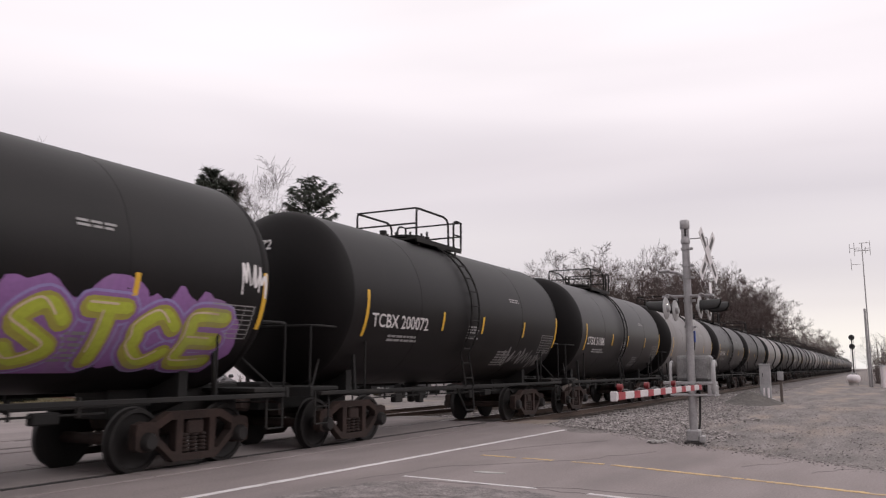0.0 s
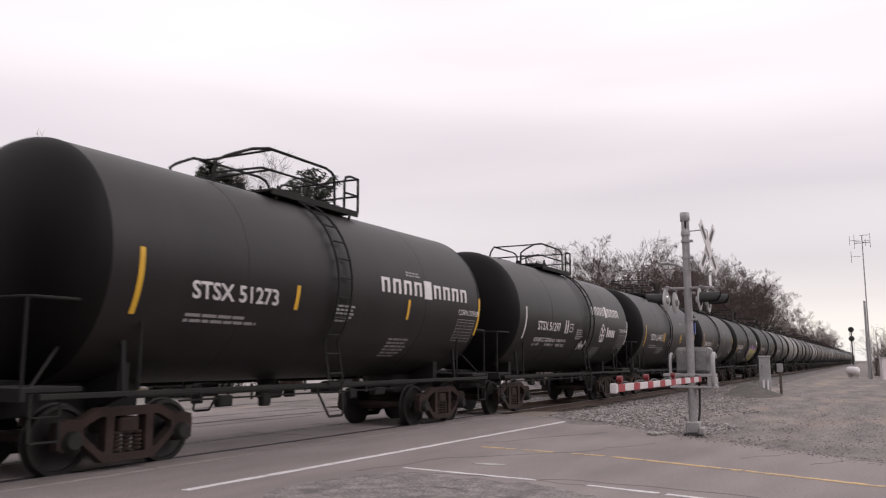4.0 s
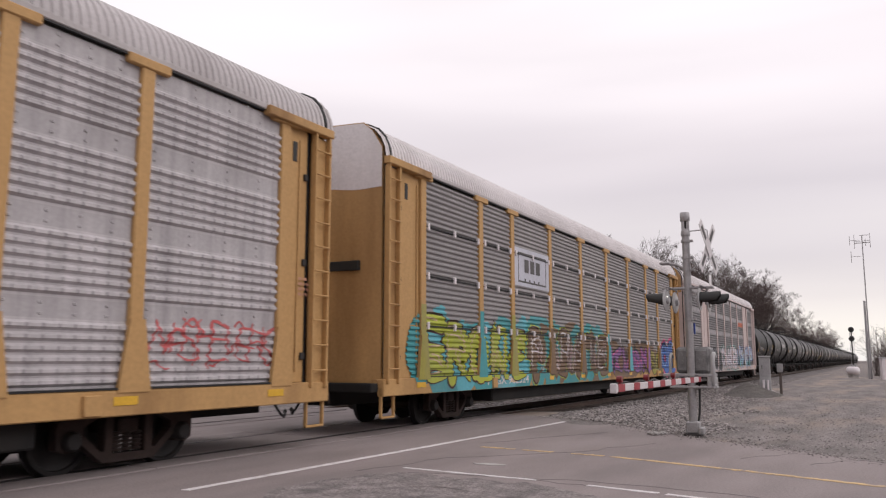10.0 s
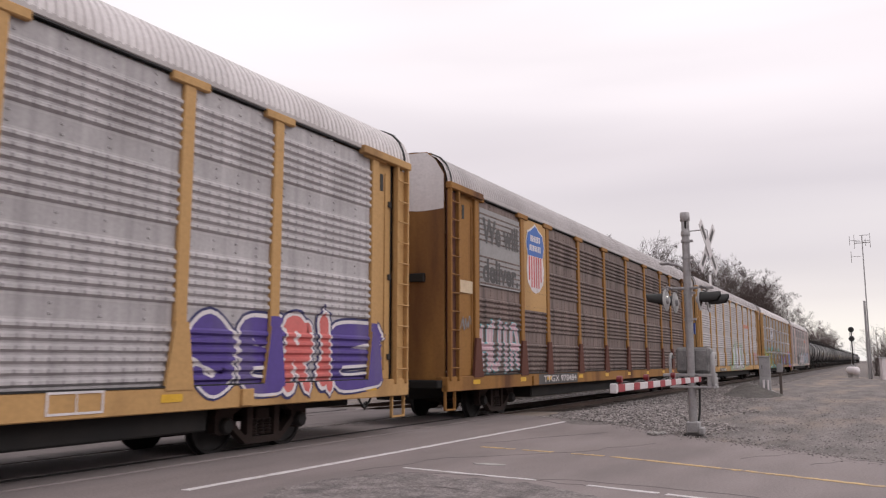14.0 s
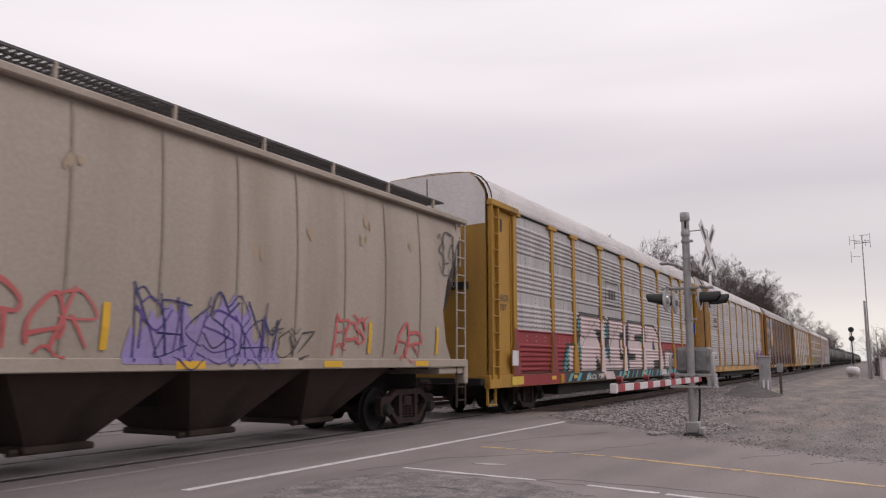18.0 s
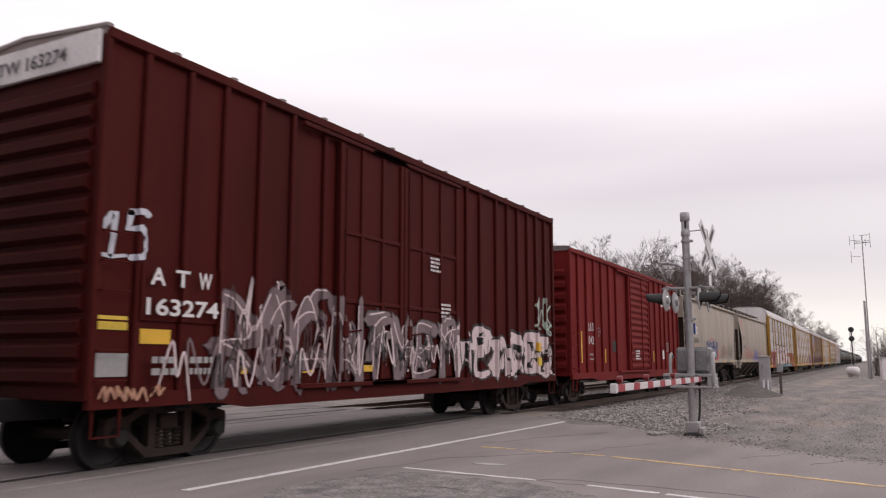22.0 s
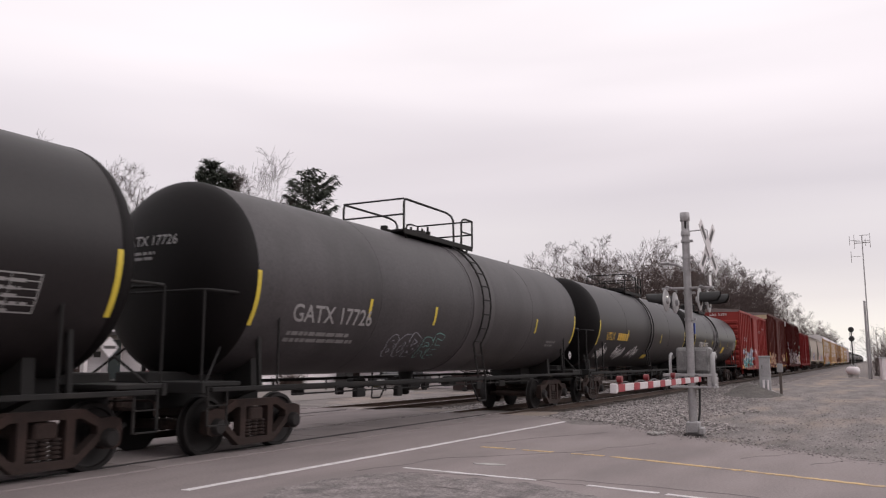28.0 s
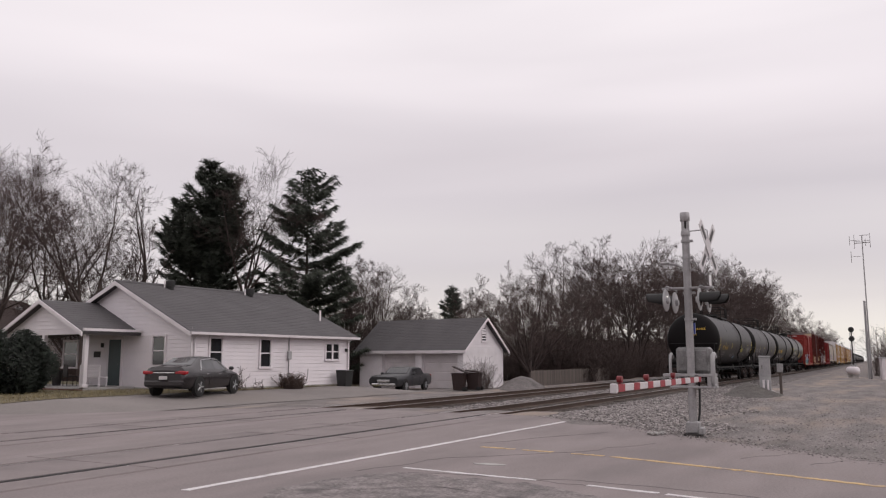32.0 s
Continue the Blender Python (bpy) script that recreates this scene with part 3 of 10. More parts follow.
rail_profile = [(-.07, -.17), (.07, -.17), (.07, -.155), (.012, -.13), (.012, -.045), (.036, -.03), (.036, -.008), (.03, -.002), (-.03, -.002), (-.036, -.008), (-.036, -.03), (-.012, -.045), (-.012, -.13), (-.07, -.155)]
tie_mesh = Geo().cbox((-.11, -1.3, -.33), (.11, 1.3, -.155), .015).mesh("tie", M["tie"])
plate_mesh = Geo().cbox((-.09, -.19, -.157), (.09, .19, -.150), .003).mesh("tie_plate", M["rail"])
for c, who in ((NEAR, "near"), (FAR, "far")):
    track = tagged(new("track_" + who), "railway track with steel rails on dark wooden ties", "railway track", kind="structure")
    for s in (-1, 1):
        rail = part("rail", Geo().prism([(c + s * G2 + u, w) for u, w in rail_profile], 0, -160, 900), M["rail"], track)
        part("running_surface", Geo().box((-160, c + s * G2 - .022, -.004), (900, c + s * G2 + .022, .004)), M["rail_top"], rail, "polished steel running surface")
    for k in range(140):
        x = 21.0 + k * .545
        part("tie", tie_mesh, None, track, at=pose(x, c, random.uniform(-.01, .01), 0, 0, random.uniform(-1, 1)))
    far = Geo()
    for k in range(360):
        x = 21.0 + (140 + k) * .545
        far.box((x - .11, c - 1.3, -.33), (x + .11, c + 1.3, -.155))
    tagged(part("ties", far, M["tie"], track), kind="stuff")


def ballast_z(y):
    """Cross-section of the ballast bed that carries both tracks."""
    a = min(smooth(5.4, 8.3, y), 1 - smooth(16.6, 19.0, y))
    return -.43 + .235 * a


ys = list(np.arange(5.2, 19.3, .3))
xs = edges(20.4, 900, 20.4, 60, .45, 1.2)
b = Geo().sheet([[(x, y, ballast_z(y) + .022 * noise.noise(Vector((x * 2.3, y * 2.3, 5))) - (.0 if x > 21.2 else (21.2 - x) * .2)) for x in xs] for y in ys])
tagged(part("ballast_bed", b, M["ballast"], smooth=60), "grey crushed stone ballast bed under both tracks", "ballast", kind="structure")

for c in (NEAR, FAR):
    g = Geo().sheet([[(x, c + u, ballast_z(c + u) + .022 + .018 * noise.noise(Vector((x * 2.3, u * 2.3, 8))) - (.0 if x > 21.2 else (21.2 - x) * .2)) for x in xs] for u in np.arange(-1.35, 1.36, .27)])
    tagged(part("oily_bed", g, M["oily"], smooth=60), "oil-darkened ballast between and beside the rails", "ballast", kind="structure")

# loose stones on the bed and the gravel lot
rs = np.random.RandomState(4)


def stones(n, place, size):
    base = np.array([(1, 0, -.3), (-.5, .85, -.3), (-.5, -.85, -.3), (.6, .6, .5), (-.85, .1, .55), (.2, -.85, .45)])
    tri = [(0, 2, 1), (0, 1, 3), (1, 4, 3), (1, 2, 4), (2, 5, 4), (2, 0, 5), (0, 3, 5), (3, 4, 5)]
    vs, fs = [], []
    for i in range(n):
        x, y, z = place()
        s = size * rs.uniform(.5, 1.5)
        a = rs.uniform(0, 6.28)
        ca, sa = math.cos(a), math.sin(a)
        q = base * rs.uniform(.7, 1.3, (6, 3)) * (s, s, s * .8)
        k = len(vs)
        vs.extend((x + ca * p[0] - sa * p[1], y + sa * p[0] + ca * p[1], z + p[2] + s * .12) for p in q)
        fs.extend((a0 + k, a1 + k, a2 + k) for a0, a1, a2 in tri)
    o = Geo()
    o.v, o.f = vs, fs
    return o


def on_bed():
    while True:
        x, y = 20.9 + rs.beta(1, 2.2) * 60, rs.uniform(5.6, 18.6)
        if min(abs(y - NEAR), abs(y - FAR)) > 1.25 or rs.uniform() < .06:
            break
    return x, y, max(ballast_z(y), ground_z(x, y) if y < 6.4 else -9)


def on_lot():
    while True:
        x, y = 13 + rs.beta(1, 1.8) * 32, rs.uniform(-2.5, 7.2)
        if y < road_edge(x) - .1:
            return x, y, ground_z(x, y)


def road_edge(x):
    """Where the asphalt ends towards the gravel lot."""
    return float(np.interp(x, (13.55, 15.2, 16.45, 17.9, 18.8, 20.5), (-.1, 1.8, 3.3, 4.6, 5.5, 7.9)))


def by_edge():
    while True:
        x = rs.uniform(13.4, 20.8)
        y = road_edge(x) + rs.normal(-.1, .35)
        return x, y, max(ground_z(x, y), .0)


def on_shoulder():
    while True:
        x, y = 17.2 + rs.beta(1, 1.7) * 22, rs.uniform(2.6, 8.2)
        low = 3.0 + .06 * (x - 17) + .5 * math.sin(x * .9)
        if y < road_edge(x) + .05 and y > low and rs.uniform() < (y - low) / 1.4 + .12:
            return x, y, max(ground_z(x, y), ballast_z(y) if x > 20.9 else -9)


tagged(part("ballast_stones", stones(17000, on_bed, .040), M["stone"]), "loose grey crushed ballast stones", "stones", kind="stuff")
tagged(part("lot_gravel", stones(7000, on_lot, .017), M["stone"]), "loose pale gravel on the lot", "gravel", kind="stuff")
tagged(part("shoulder_stones", stones(11000, on_shoulder, .036), M["stone"]), "loose pale crushed stones on the shoulder", "stones", kind="stuff")
tagged(part("edge_gravel", stones(1500, by_edge, .014), M["stone"]), "scattered gravel along the broken road edge", "gravel", kind="stuff")
tagged(part("broken_asphalt", stones(16, lambda: (16.6 + rs.uniform(-.2, .2), 3.98 + rs.uniform(-.12, .12), .02), .055), M["concrete"]), "small heap of broken pavement lumps", "rubble")

# driveway of dirt and gravel and the lawn by the house
tagged(part("driveway", Geo().sheet([[(x, y, ground_z(x, y) + .02) for x in np.arange(12, 46, .8)] for y in np.arange(19.4, 24.3, .4)]), M["dirt"], smooth=60), "packed grey dirt driveway beside the far track", "driveway", kind="structure")
tagged(part("lawn", Geo().sheet([[(x, y, ground_z(x, y) + .035) for x in np.arange(6, 40, .8)] for y in np.arange(24.2, 60, .8)]), M["grass"], smooth=60), "dormant brown and green winter lawn", "lawn", kind="structure")


def blades(n, place, h):
    o = Geo()
    for i in range(n):
        x, y, z = place()
        a, l, hh = rs.uniform(0, 6.28), rs.uniform(-.05, .05), h * rs.uniform(.5, 1.4)
        dx, dy = math.cos(a) * .012, math.sin(a) * .012
        o.add([(x - dx, y - dy, z), (x + dx, y + dy, z), (x + l, y + l * .5, z + hh)], [(0, 1, 2)])
    return o


def on_lawn():
    x, y = rs.uniform(12, 36), 24.2 + rs.beta(1, 2) * 9
    return x, y, ground_z(x, y) + .03


tagged(part("lawn_grass", blades(14000, on_lawn, .07), M["blade"]), "short dry grass blades on the lawn", "grass", kind="stuff")


# low pile of dark stone by the signal cabinet, and an unseen backdrop that closes the place behind the road
pile = Geo().sheet([[(x, y, ground_z(x, y) - .05 + .40 * math.exp(-((x - 37.6) / 2.6) ** 2 - ((y - 4.7) / .8) ** 2) * (1 + .5 * noise.noise(Vector((x, y * 2, 3))))) for x in np.arange(32, 43.5, .35)] for y in np.arange(2.9, 6.6, .25)])
tagged(part("stone_pile", pile, M["soil"], smooth=60), "low pile of dark crushed stone near the cabinet", "stone pile")
# added out of view to dim side light and reflections on the train
bank = Geo().sheet([[(x, -30 - 3 * noise.noise(Vector((x * .05, 0, 0))), -1), (x, -33, 7.5 + 2.5 * noise.noise(Vector((x * .11, 1, 0)))), (x, -36, -1)] for x in np.arange(-120, 140, 2.0)])
tagged(part("backdrop", bank, M["twig"]), "unseen plain brown backdrop behind the camera", "bank", kind="structure")





# ---- crossing signal with its lowered gate
def crossing_signal():
    m = thing("crossing_signal", "galvanised crossing signal mast with hooded lamps and crossbuck", "crossing signal", at=pose(16.9, 3.3, 0))
    part("foundation", Geo().cbox((-.17, -.17, -.25), (.17, .17, .04), .02).cbox((-.2, -.26, -.22), (.1, -.12, -.02), .03), M["dark_metal"], m, "dark broken footing")
    part("base_casting", Geo().cbox((-.13, -.13, .03), (.13, .13, .27), .03).cbox((-.16, -.22, .02), (.10, -.12, .16), .02), M["galv"], m)
    part("mast", Geo().lathe([(.2, .082), (4.2, .076)], 2, n=20), M["galv"], m, "grey galvanised pole", smooth=40)
    cap = Geo().lathe([(4.05, .088), (4.10, .098), (4.16, .085)], 2, n=20).lathe([(4.36, .085), (4.38, .098), (4.52, .098), (4.55, .088), (4.55, .02)], 2, n=20)
    for a in (20, 140, 260):
        cap.cbox((.055 * math.cos(radians(a)) - .03, .055 * math.sin(radians(a)) - .03, 4.12), (.055 * math.cos(radians(a)) + .03, .055 * math.sin(radians(a)) + .03, 4.40), .01)
    part("mast_cap", cap, M["galv"], m, "open vented cap", smooth=40)
    part("cap_core", Geo().lathe([(4.14, .04), (4.4, .04)], 2, n=12), M["dark_metal"], m)
    for z in (3.92, 3.57, 3.32, 2.84, 2.3):
        part("clamp", Geo().lathe([(z, .08), (z, .1), (z + .05, .1), (z + .05, .08)], 2, n=16).cbox((-.03, -.15, z), (.03, -.08, z + .05), .008), M["galv"], m)
    part("lamp_arm", Geo().cbox((-.06, -.52, 2.94), (.06, .52, 2.99), .012).cbox((-.42, .30, 2.955), (.42, .36, 2.985), .008).cbox((-.42, -.36, 2.955), (.42, -.30, 2.985), .008), M["galv"], m, "cross arm that carries the lamps")
    part("bell_arm", Geo().tube([(0, .06, 3.38), (0, .2, 3.46), (-.02, .38, 3.49)], .03, 8).cbox((-.1, .32, 3.47), (.08, .54, 3.53), .02), M["galv"], m, "bracket for the bell")

    def lamp(x, y, face, on=False):
        """One flasher: round background, housing, long hood; face is +1 for the far side of the tracks."""
        b = part("lamp", Geo().lathe([(-.015, .01), (-.015, .20), (.0, .225), (.015, .225), (.015, .01)], 1, n=28), M["grey_paint"], m, "round flasher background", pose(x, y, 2.70, 0, 0, (0 if face > 0 else 180) - (3 if face > 0 else 0)), 35)
        hood = Geo()
        n = 20
        rows = []
        for s, r, dz in ((.015, .145, 0), (.18, .145, .0), (.34, .13, .02), (.40, .06, .09)):
            rows.append([(r * math.cos(radians(-20 + 220 * j / n)), s, dz + r * math.sin(radians(-20 + 220 * j / n))) for j in range(n + 1)])
        hood.sheet(rows)
        hood.sheet([[(q[0] * .94, q[1], q[2] * .94) for q in r] for r in reversed(rows)])
        part("hood", hood, M["black"], b, "long black hood", None, 50)
        part("housing", Geo().lathe([(-.07, .02), (-.07, .06), (-.02, .08), (.0, .08)], 1, n=18), M["grey_paint"], b, "", None, 40)
        part("lens", Geo().lathe([(.02, .14), (.035, .10), (.04, .01)], 1, n=18), M["lens_dark"], b)
        part("hanger", Geo().rod((0, -.03, .2), (0, -.03, .26), .02, 6), M["galv"], b)
        if on:
            part("side_light", Geo().lathe([(-.028, .02), (-.03, .012), (-.031, .002)], 1, (-.02, 0, .07), 10), M["lamp_on"], b, "small glowing tell-tale light")
        return b
    lamp(-.38, .36, 1, True)
    lamp(.38, .34, 1)
    lamp(-.38, -.30, -1)
    lamp(.38, -.34, -1)
    cross = part("crossbuck", Geo().tube([(0, .36, .38), (0, .02, .38), (0, .0, .36), (0, .0, -.26), (0, .02, -.28), (0, .36, -.28)], .012, 6), M["galv"], m, "", pose(.0, -.44, 3.78, 0, 0, -9))
    for s in (-1, 1):
        blade = part("blade", Geo().cbox((-.105, -.006, -.66), (.105, .006, .66), .004), M["white_refl"], cross, "white crossbuck blade", pose(0, .012 * s, 0, 0, 43 * s, 0))
        for z in (-.55, .22):
            part("lettering", Geo().box((-.05, -.008, z), (.05, -.0062, z + .33)), P["dark"], blade)
    part("small_plate", Geo().cbox((-.12, -.46, 3.0), (.12, -.45, 3.22), .004), M["white_refl"], m, "small white plate under the crossbuck")
    part("blue_plate", Geo().cbox((.075, -.10, 2.02), (.14, .06, 2.25), .006), M["blue_sign"], m, "small blue notice plate")
    # gate mechanism on the mast
    g = thing("crossing_gate", "lowered red and white striped crossing gate", "crossing gate", at=pose(16.9, 3.3, 0))
    part("mechanism", Geo().cbox((.10, -.36, 1.22), (.55, .32, 1.76), .05).cbox((.07, -.30, 1.28), (.10, -.04, 1.70), .02).cbox((.07, .06, 1.28), (.10, .28, 1.70), .02).rod((.10, .2, 1.45), (.04, .2, 1.45), .05, 10).rod((.10, .2, 1.6), (.05, .2, 1.6), .03, 10), M["machine"], g, "grey gate machine housing")
    part("bracket", Geo().cbox((-.1, -.44, 1.16), (.45, .55, 1.22), .01).cbox((-.1, -.46, .93), (.45, .42, .97), .01).cbox((-.09, -.40, .96), (-.03, -.32, 1.17), .01), M["galv"], g)
    for y in (-.44, .40):
        part("weight_arm", Geo().tube([(.1, y, .98), (.0, y + .02, 1.0), (-.06, y, 1.12), (-.06, y, 1.5), (-.02, y, 1.6), (.08, y, 1.62), (.2, y, 1.55)], .045 if y < 0 else .03, 8), M["grey_paint"], g, "curved counterweight arm", smooth=50)
    part("counterweight", Geo().cbox((.05, -.46, .94), (.40, -.36, 1.16), .03), M["galv"], g)
    part("wire_loom", Geo().tube([(.1, -.12, 1.2), (.16, -.12, .9), (.12, -.12, .6), (.16, -.1, .4), (.08, -.08, .2)], .022, 6), M["plastic_black"], g, "black cable", smooth=60)
    arm_len = 6.35
    n = 16
    arm = part("gate_arm", Geo().cbox((-arm_len, -.26, 1.07), (-.35, -.20, 1.17), .008), M["white_refl"], g, "long white gate arm")
    for k in range(n):
        if k % 2 == 0:
            x = -arm_len + .12 + k * .4
            part("red_stripe", Geo().box((x, -.264, 1.069), (x + .32, -.196, 1.171)) if x + .4 < -.4 else Geo().box((x, -.264, 1.069), (-.4, -.196, 1.171)), M["red_refl"], arm)
    part("arm_tip", Geo().cbox((-arm_len - .03, -.275, 1.055), (-arm_len + .03, -.185, 1.185), .01), M["white_refl"], arm)
    for x in (-arm_len + .3, -arm_len + 1.75, -arm_len + 3.6):
        part("arm_lamp", Geo().lathe([(-.035, .02), (-.035, .045), (.035, .045), (.035, .02)], 1, (x, -.23, 1.235), 14).rod((x, -.23, 1.17), (x, -.23, 1.22), .02, 6), M["red_dark"], arm, "small red arm lamp")
    part("arm_cable", Geo().tube([(-arm_len + .3 + .15 * k, -.23, 1.18 + .02 * math.sin(k * 1.1)) for k in range(38)], .012, 5), M["plastic_black"], arm)


crossing_signal()


def equipment():
    z = ground_z(39.2, 4.4)
    c = thing("equipment_cabinet", "grey metal equipment cabinet on a pedestal", "cabinet", at=pose(39.2, 4.4, z, 0, 0, 6))
    part("body", Geo().cbox((-.26, -.24, .12), (.26, .24, 1.60), .02), M["grey_paint"], c)
    part("lid", Geo().cbox((-.29, -.27, 1.60), (.29, .27, 1.67), .02), M["galv"], c)
    part("door", Geo().cbox((-.275, -.20, .75), (-.26, .20, 1.55), .006), M["galv"], c)
    part("handle", Geo().cbox((-.295, .10, 1.1), (-.275, .13, 1.25), .005), M["dark_metal"], c)
    part("conduit", Geo().rod((-.33, -.1, -.05), (-.33, -.1, .6), .045, 8).rod((-.33, .08, -.05), (-.33, .08, .6), .045, 8), M["white_paint"], c)
    part("footing", Geo().cbox((-.36, -.34, -.1), (.36, .34, .12), .02), M["concrete"], c)
    for x, y, s in ((41.6, 5.9, .24), (40.6, 5.2, .2)):
        b = thing("junction_box", "low grey cable junction box on the stones", "junction box", at=pose(x, y, ground_z(x, y), 0, 0, 12))
        part("body", Geo().cbox((-s, -s * .7, -.05), (s, s * .7, .30), .03), M["grey_paint"], b)
        part("lid", Geo().cbox((-s - .02, -s * .7 - .02, .30), (s + .02, s * .7 + .02, .34), .01), M["galv"], b)
    x, y = 40.2, 3.85
    p = thing("meter_post", "weathered wooden post with a small meter box", "post", at=pose(x, y, ground_z(x, y)))
    part("post", Geo().cbox((-.06, -.06, -.3), (.06, .06, 1.35), .01), M["wood_grey"], p)
    part("meter_box", Geo().cbox((-.16, -.13, .98), (-.06, .13, 1.38), .02), M["galv"], p, "grey meter box")
    # block signal beside the line
    x, y = 100, 2.05
    s = thing("block_signal", "black railway block signal with two heads", "railway signal", at=pose(x, y, -.2))
    part("mast", Geo().rod((0, 0, 0), (0, 0, 5.3), .07, 12), M["dark_metal"], s)
    for z in (4.05, 5.05):
        h = part("head", Geo().lathe([(-.04, .02), (-.04, .30), (.02, .30), (.02, .02)], 0, (-.18, 0, z), 24), M["black"], s, "round black signal head")
        part("hood", Geo().lathe([(-.5, .15), (-.04, .17), (-.04, .02)], 0, (-.18, 0, z), 16), M["black"], h)
    part("case", Geo().cbox((-.3, -.3, .1), (.3, .3, 1.2), .03), M["grey_paint"], s)
    part("ladder", ladder_g(4.8), M["galv"], s, at=pose(.25, 0, 0, 0, 0, 90))
    x, y = 82, 1.75
    t = thing("propane_tank", "small white gas tank on legs", "gas tank", at=pose(x, y, ground_z(x, y), 0, 0, 30))
    part("tank", Geo().lathe([(-.75, .02), (-.70, .25), (-.55, .36), (.55, .36), (.70, .25), (.75, .02)], 0, (0, 0, .62), 20), M["white_paint"], t, smooth=50)
    for k in (-.4, .4):
        part("leg", Geo().cbox((k - .05, -.25, 0), (k + .05, .25, .32), .01), M["concrete"], t)
    # radio mast
    x, y = 76, .25
    r = thing("radio_mast", "slender steel radio mast with aerials", "radio mast", at=pose(x, y, -.15))
    part("pole", Geo().rod((0, .16, 0), (0, .16, 6.6), .11, 10, .09), M["galv"], r, "short thick pole")
    part("upper_mast", Geo().rod((.22, 0, 0), (.22, 0, 12.2), .06, 8, .04), M["galv"], r)
    part("aerial_boom", Geo().rod((.22, -.62, 11.55), (.22, .62, 11.55), .03, 6).rod((.22, -.55, 12.2), (.22, .2, 12.2), .025, 6), M["galv"], r)
    for k, (yy, z0, z1) in enumerate(((-.6, 11.1, 12.35), (.6, 11.1, 12.3), (-.25, 11.3, 11.9), (.9, 9.9, 10.9), (.95, 11.4, 12.2))):
        part("aerial", Geo().rod((.22, yy, z0), (.22, yy, z1), .022, 6).rod((.22, yy * .2, (z0 + z1) / 2), (.22, yy, (z0 + z1) / 2), .018, 6), M["galv"], r)
    x, y = 76.5, -1.55
    b = thing("equipment_hut", "small white metal equipment hut", "hut", at=pose(x, y, -.2, 0, 0, 5))
    part("body", Geo().cbox((-.9, -1.1, 0), (.9, 1.1, 1.85), .03), M["white_paint"], b)
    part("roof", Geo().cbox((-.98, -1.18, 1.85), (.98, 1.18, 1.95), .03), M["grey_paint"], b)
    part("door", Geo().cbox((-.925, -.4, .1), (-.9, .4, 1.7), .008), M["grey_paint"], b)


def ladder_g(h):
    g = Geo()
    for s in (-.18, .18):
        g.rod((s, 0, .2), (s, 0, h), .02, 5)
    z = .4
    while z < h:
        g.rod((-.18, 0, z), (.18, 0, z), .015, 5)
        z += .3
    return g


equipment()


# ---- houses
def clapboards(parent, length_at, z0, z1, place, mt, step=.175):
    """Siding courses; length_at(z) gives the two ends of a course, place maps (u, out, z) to the wall."""
    z = z0
    while z < z1 - .02:
        h = min(step, z1 - z)
        a, b_ = length_at(z + h * .5)
        if b_ - a > .06:
            pts = [(0, z), (-.026, z + .004), (-.008, z + h), (0, z + h)]
            vs = [place(a, o, w) for o, w in pts] + [place(b_, o, w) for o, w in pts]
            part("siding_board", Geo().add(vs, [(0, 1, 5, 4), (1, 2, 6, 5), (2, 3, 7, 6), (3, 0, 4, 7), (3, 2, 1, 0), (4, 5, 6, 7)]), mt, parent)
        z += step


def window(parent, u0, u1, z0, z1, place, grid=1):
    """A sash window with frame, sill and panes; place maps (u, out, z)."""
    def box(u_0, o0, w0, u_1, o1, w1):
        vs = [place(u, o, w) for u, o, w in ((u_0, o0, w0), (u_1, o0, w0), (u_1, o1, w0), (u_0, o1, w0), (u_0, o0, w1), (u_1, o0, w1), (u_1, o1, w1), (u_0, o1, w1))]
        return Geo().add(vs, [(3, 2, 1, 0), (4, 5, 6, 7), (0, 1, 5, 4), (1, 2, 6, 5), (2, 3, 7, 6), (3, 0, 4, 7)])
    w = part("window", box(u0 - .09, -.05, z1, u1 + .09, .0, z1 + .09), M["white_paint"], parent, "white framed sash window")
    part("frame", box(u0 - .09, -.05, z0 - .02, u0, 0, z1), M["white_paint"], w)
    part("frame", box(u1, -.05, z0 - .02, u1 + .09, 0, z1), M["white_paint"], w)
    part("sill", box(u0 - .12, -.09, z0 - .08, u1 + .12, 0, z0), M["white_paint"], w)
    n = grid
    for k in range(n):
        a, b_ = u0 + (u1 - u0) * k / n, u0 + (u1 - u0) * (k + 1) / n
        mid = (z0 + z1) / 2
        if k:
            part("mullion", box(a - .06, -.045, z0, a + .06, -.005, z1), M["white_paint"], w)
        part("pane", box(a + .03, -.012, mid + .02, b_ - .03, -.004, z1 - .03), M["glass_dark"], w)
        part("pane", box(a + .03, -.018, z0 + .03, b_ - .03, -.010, mid - .02), M["glass_dark"], w)
        part("sash_rail", box(a, -.03, mid - .025, b_, -.002, mid + .025), M["white_paint"], w)
    return w


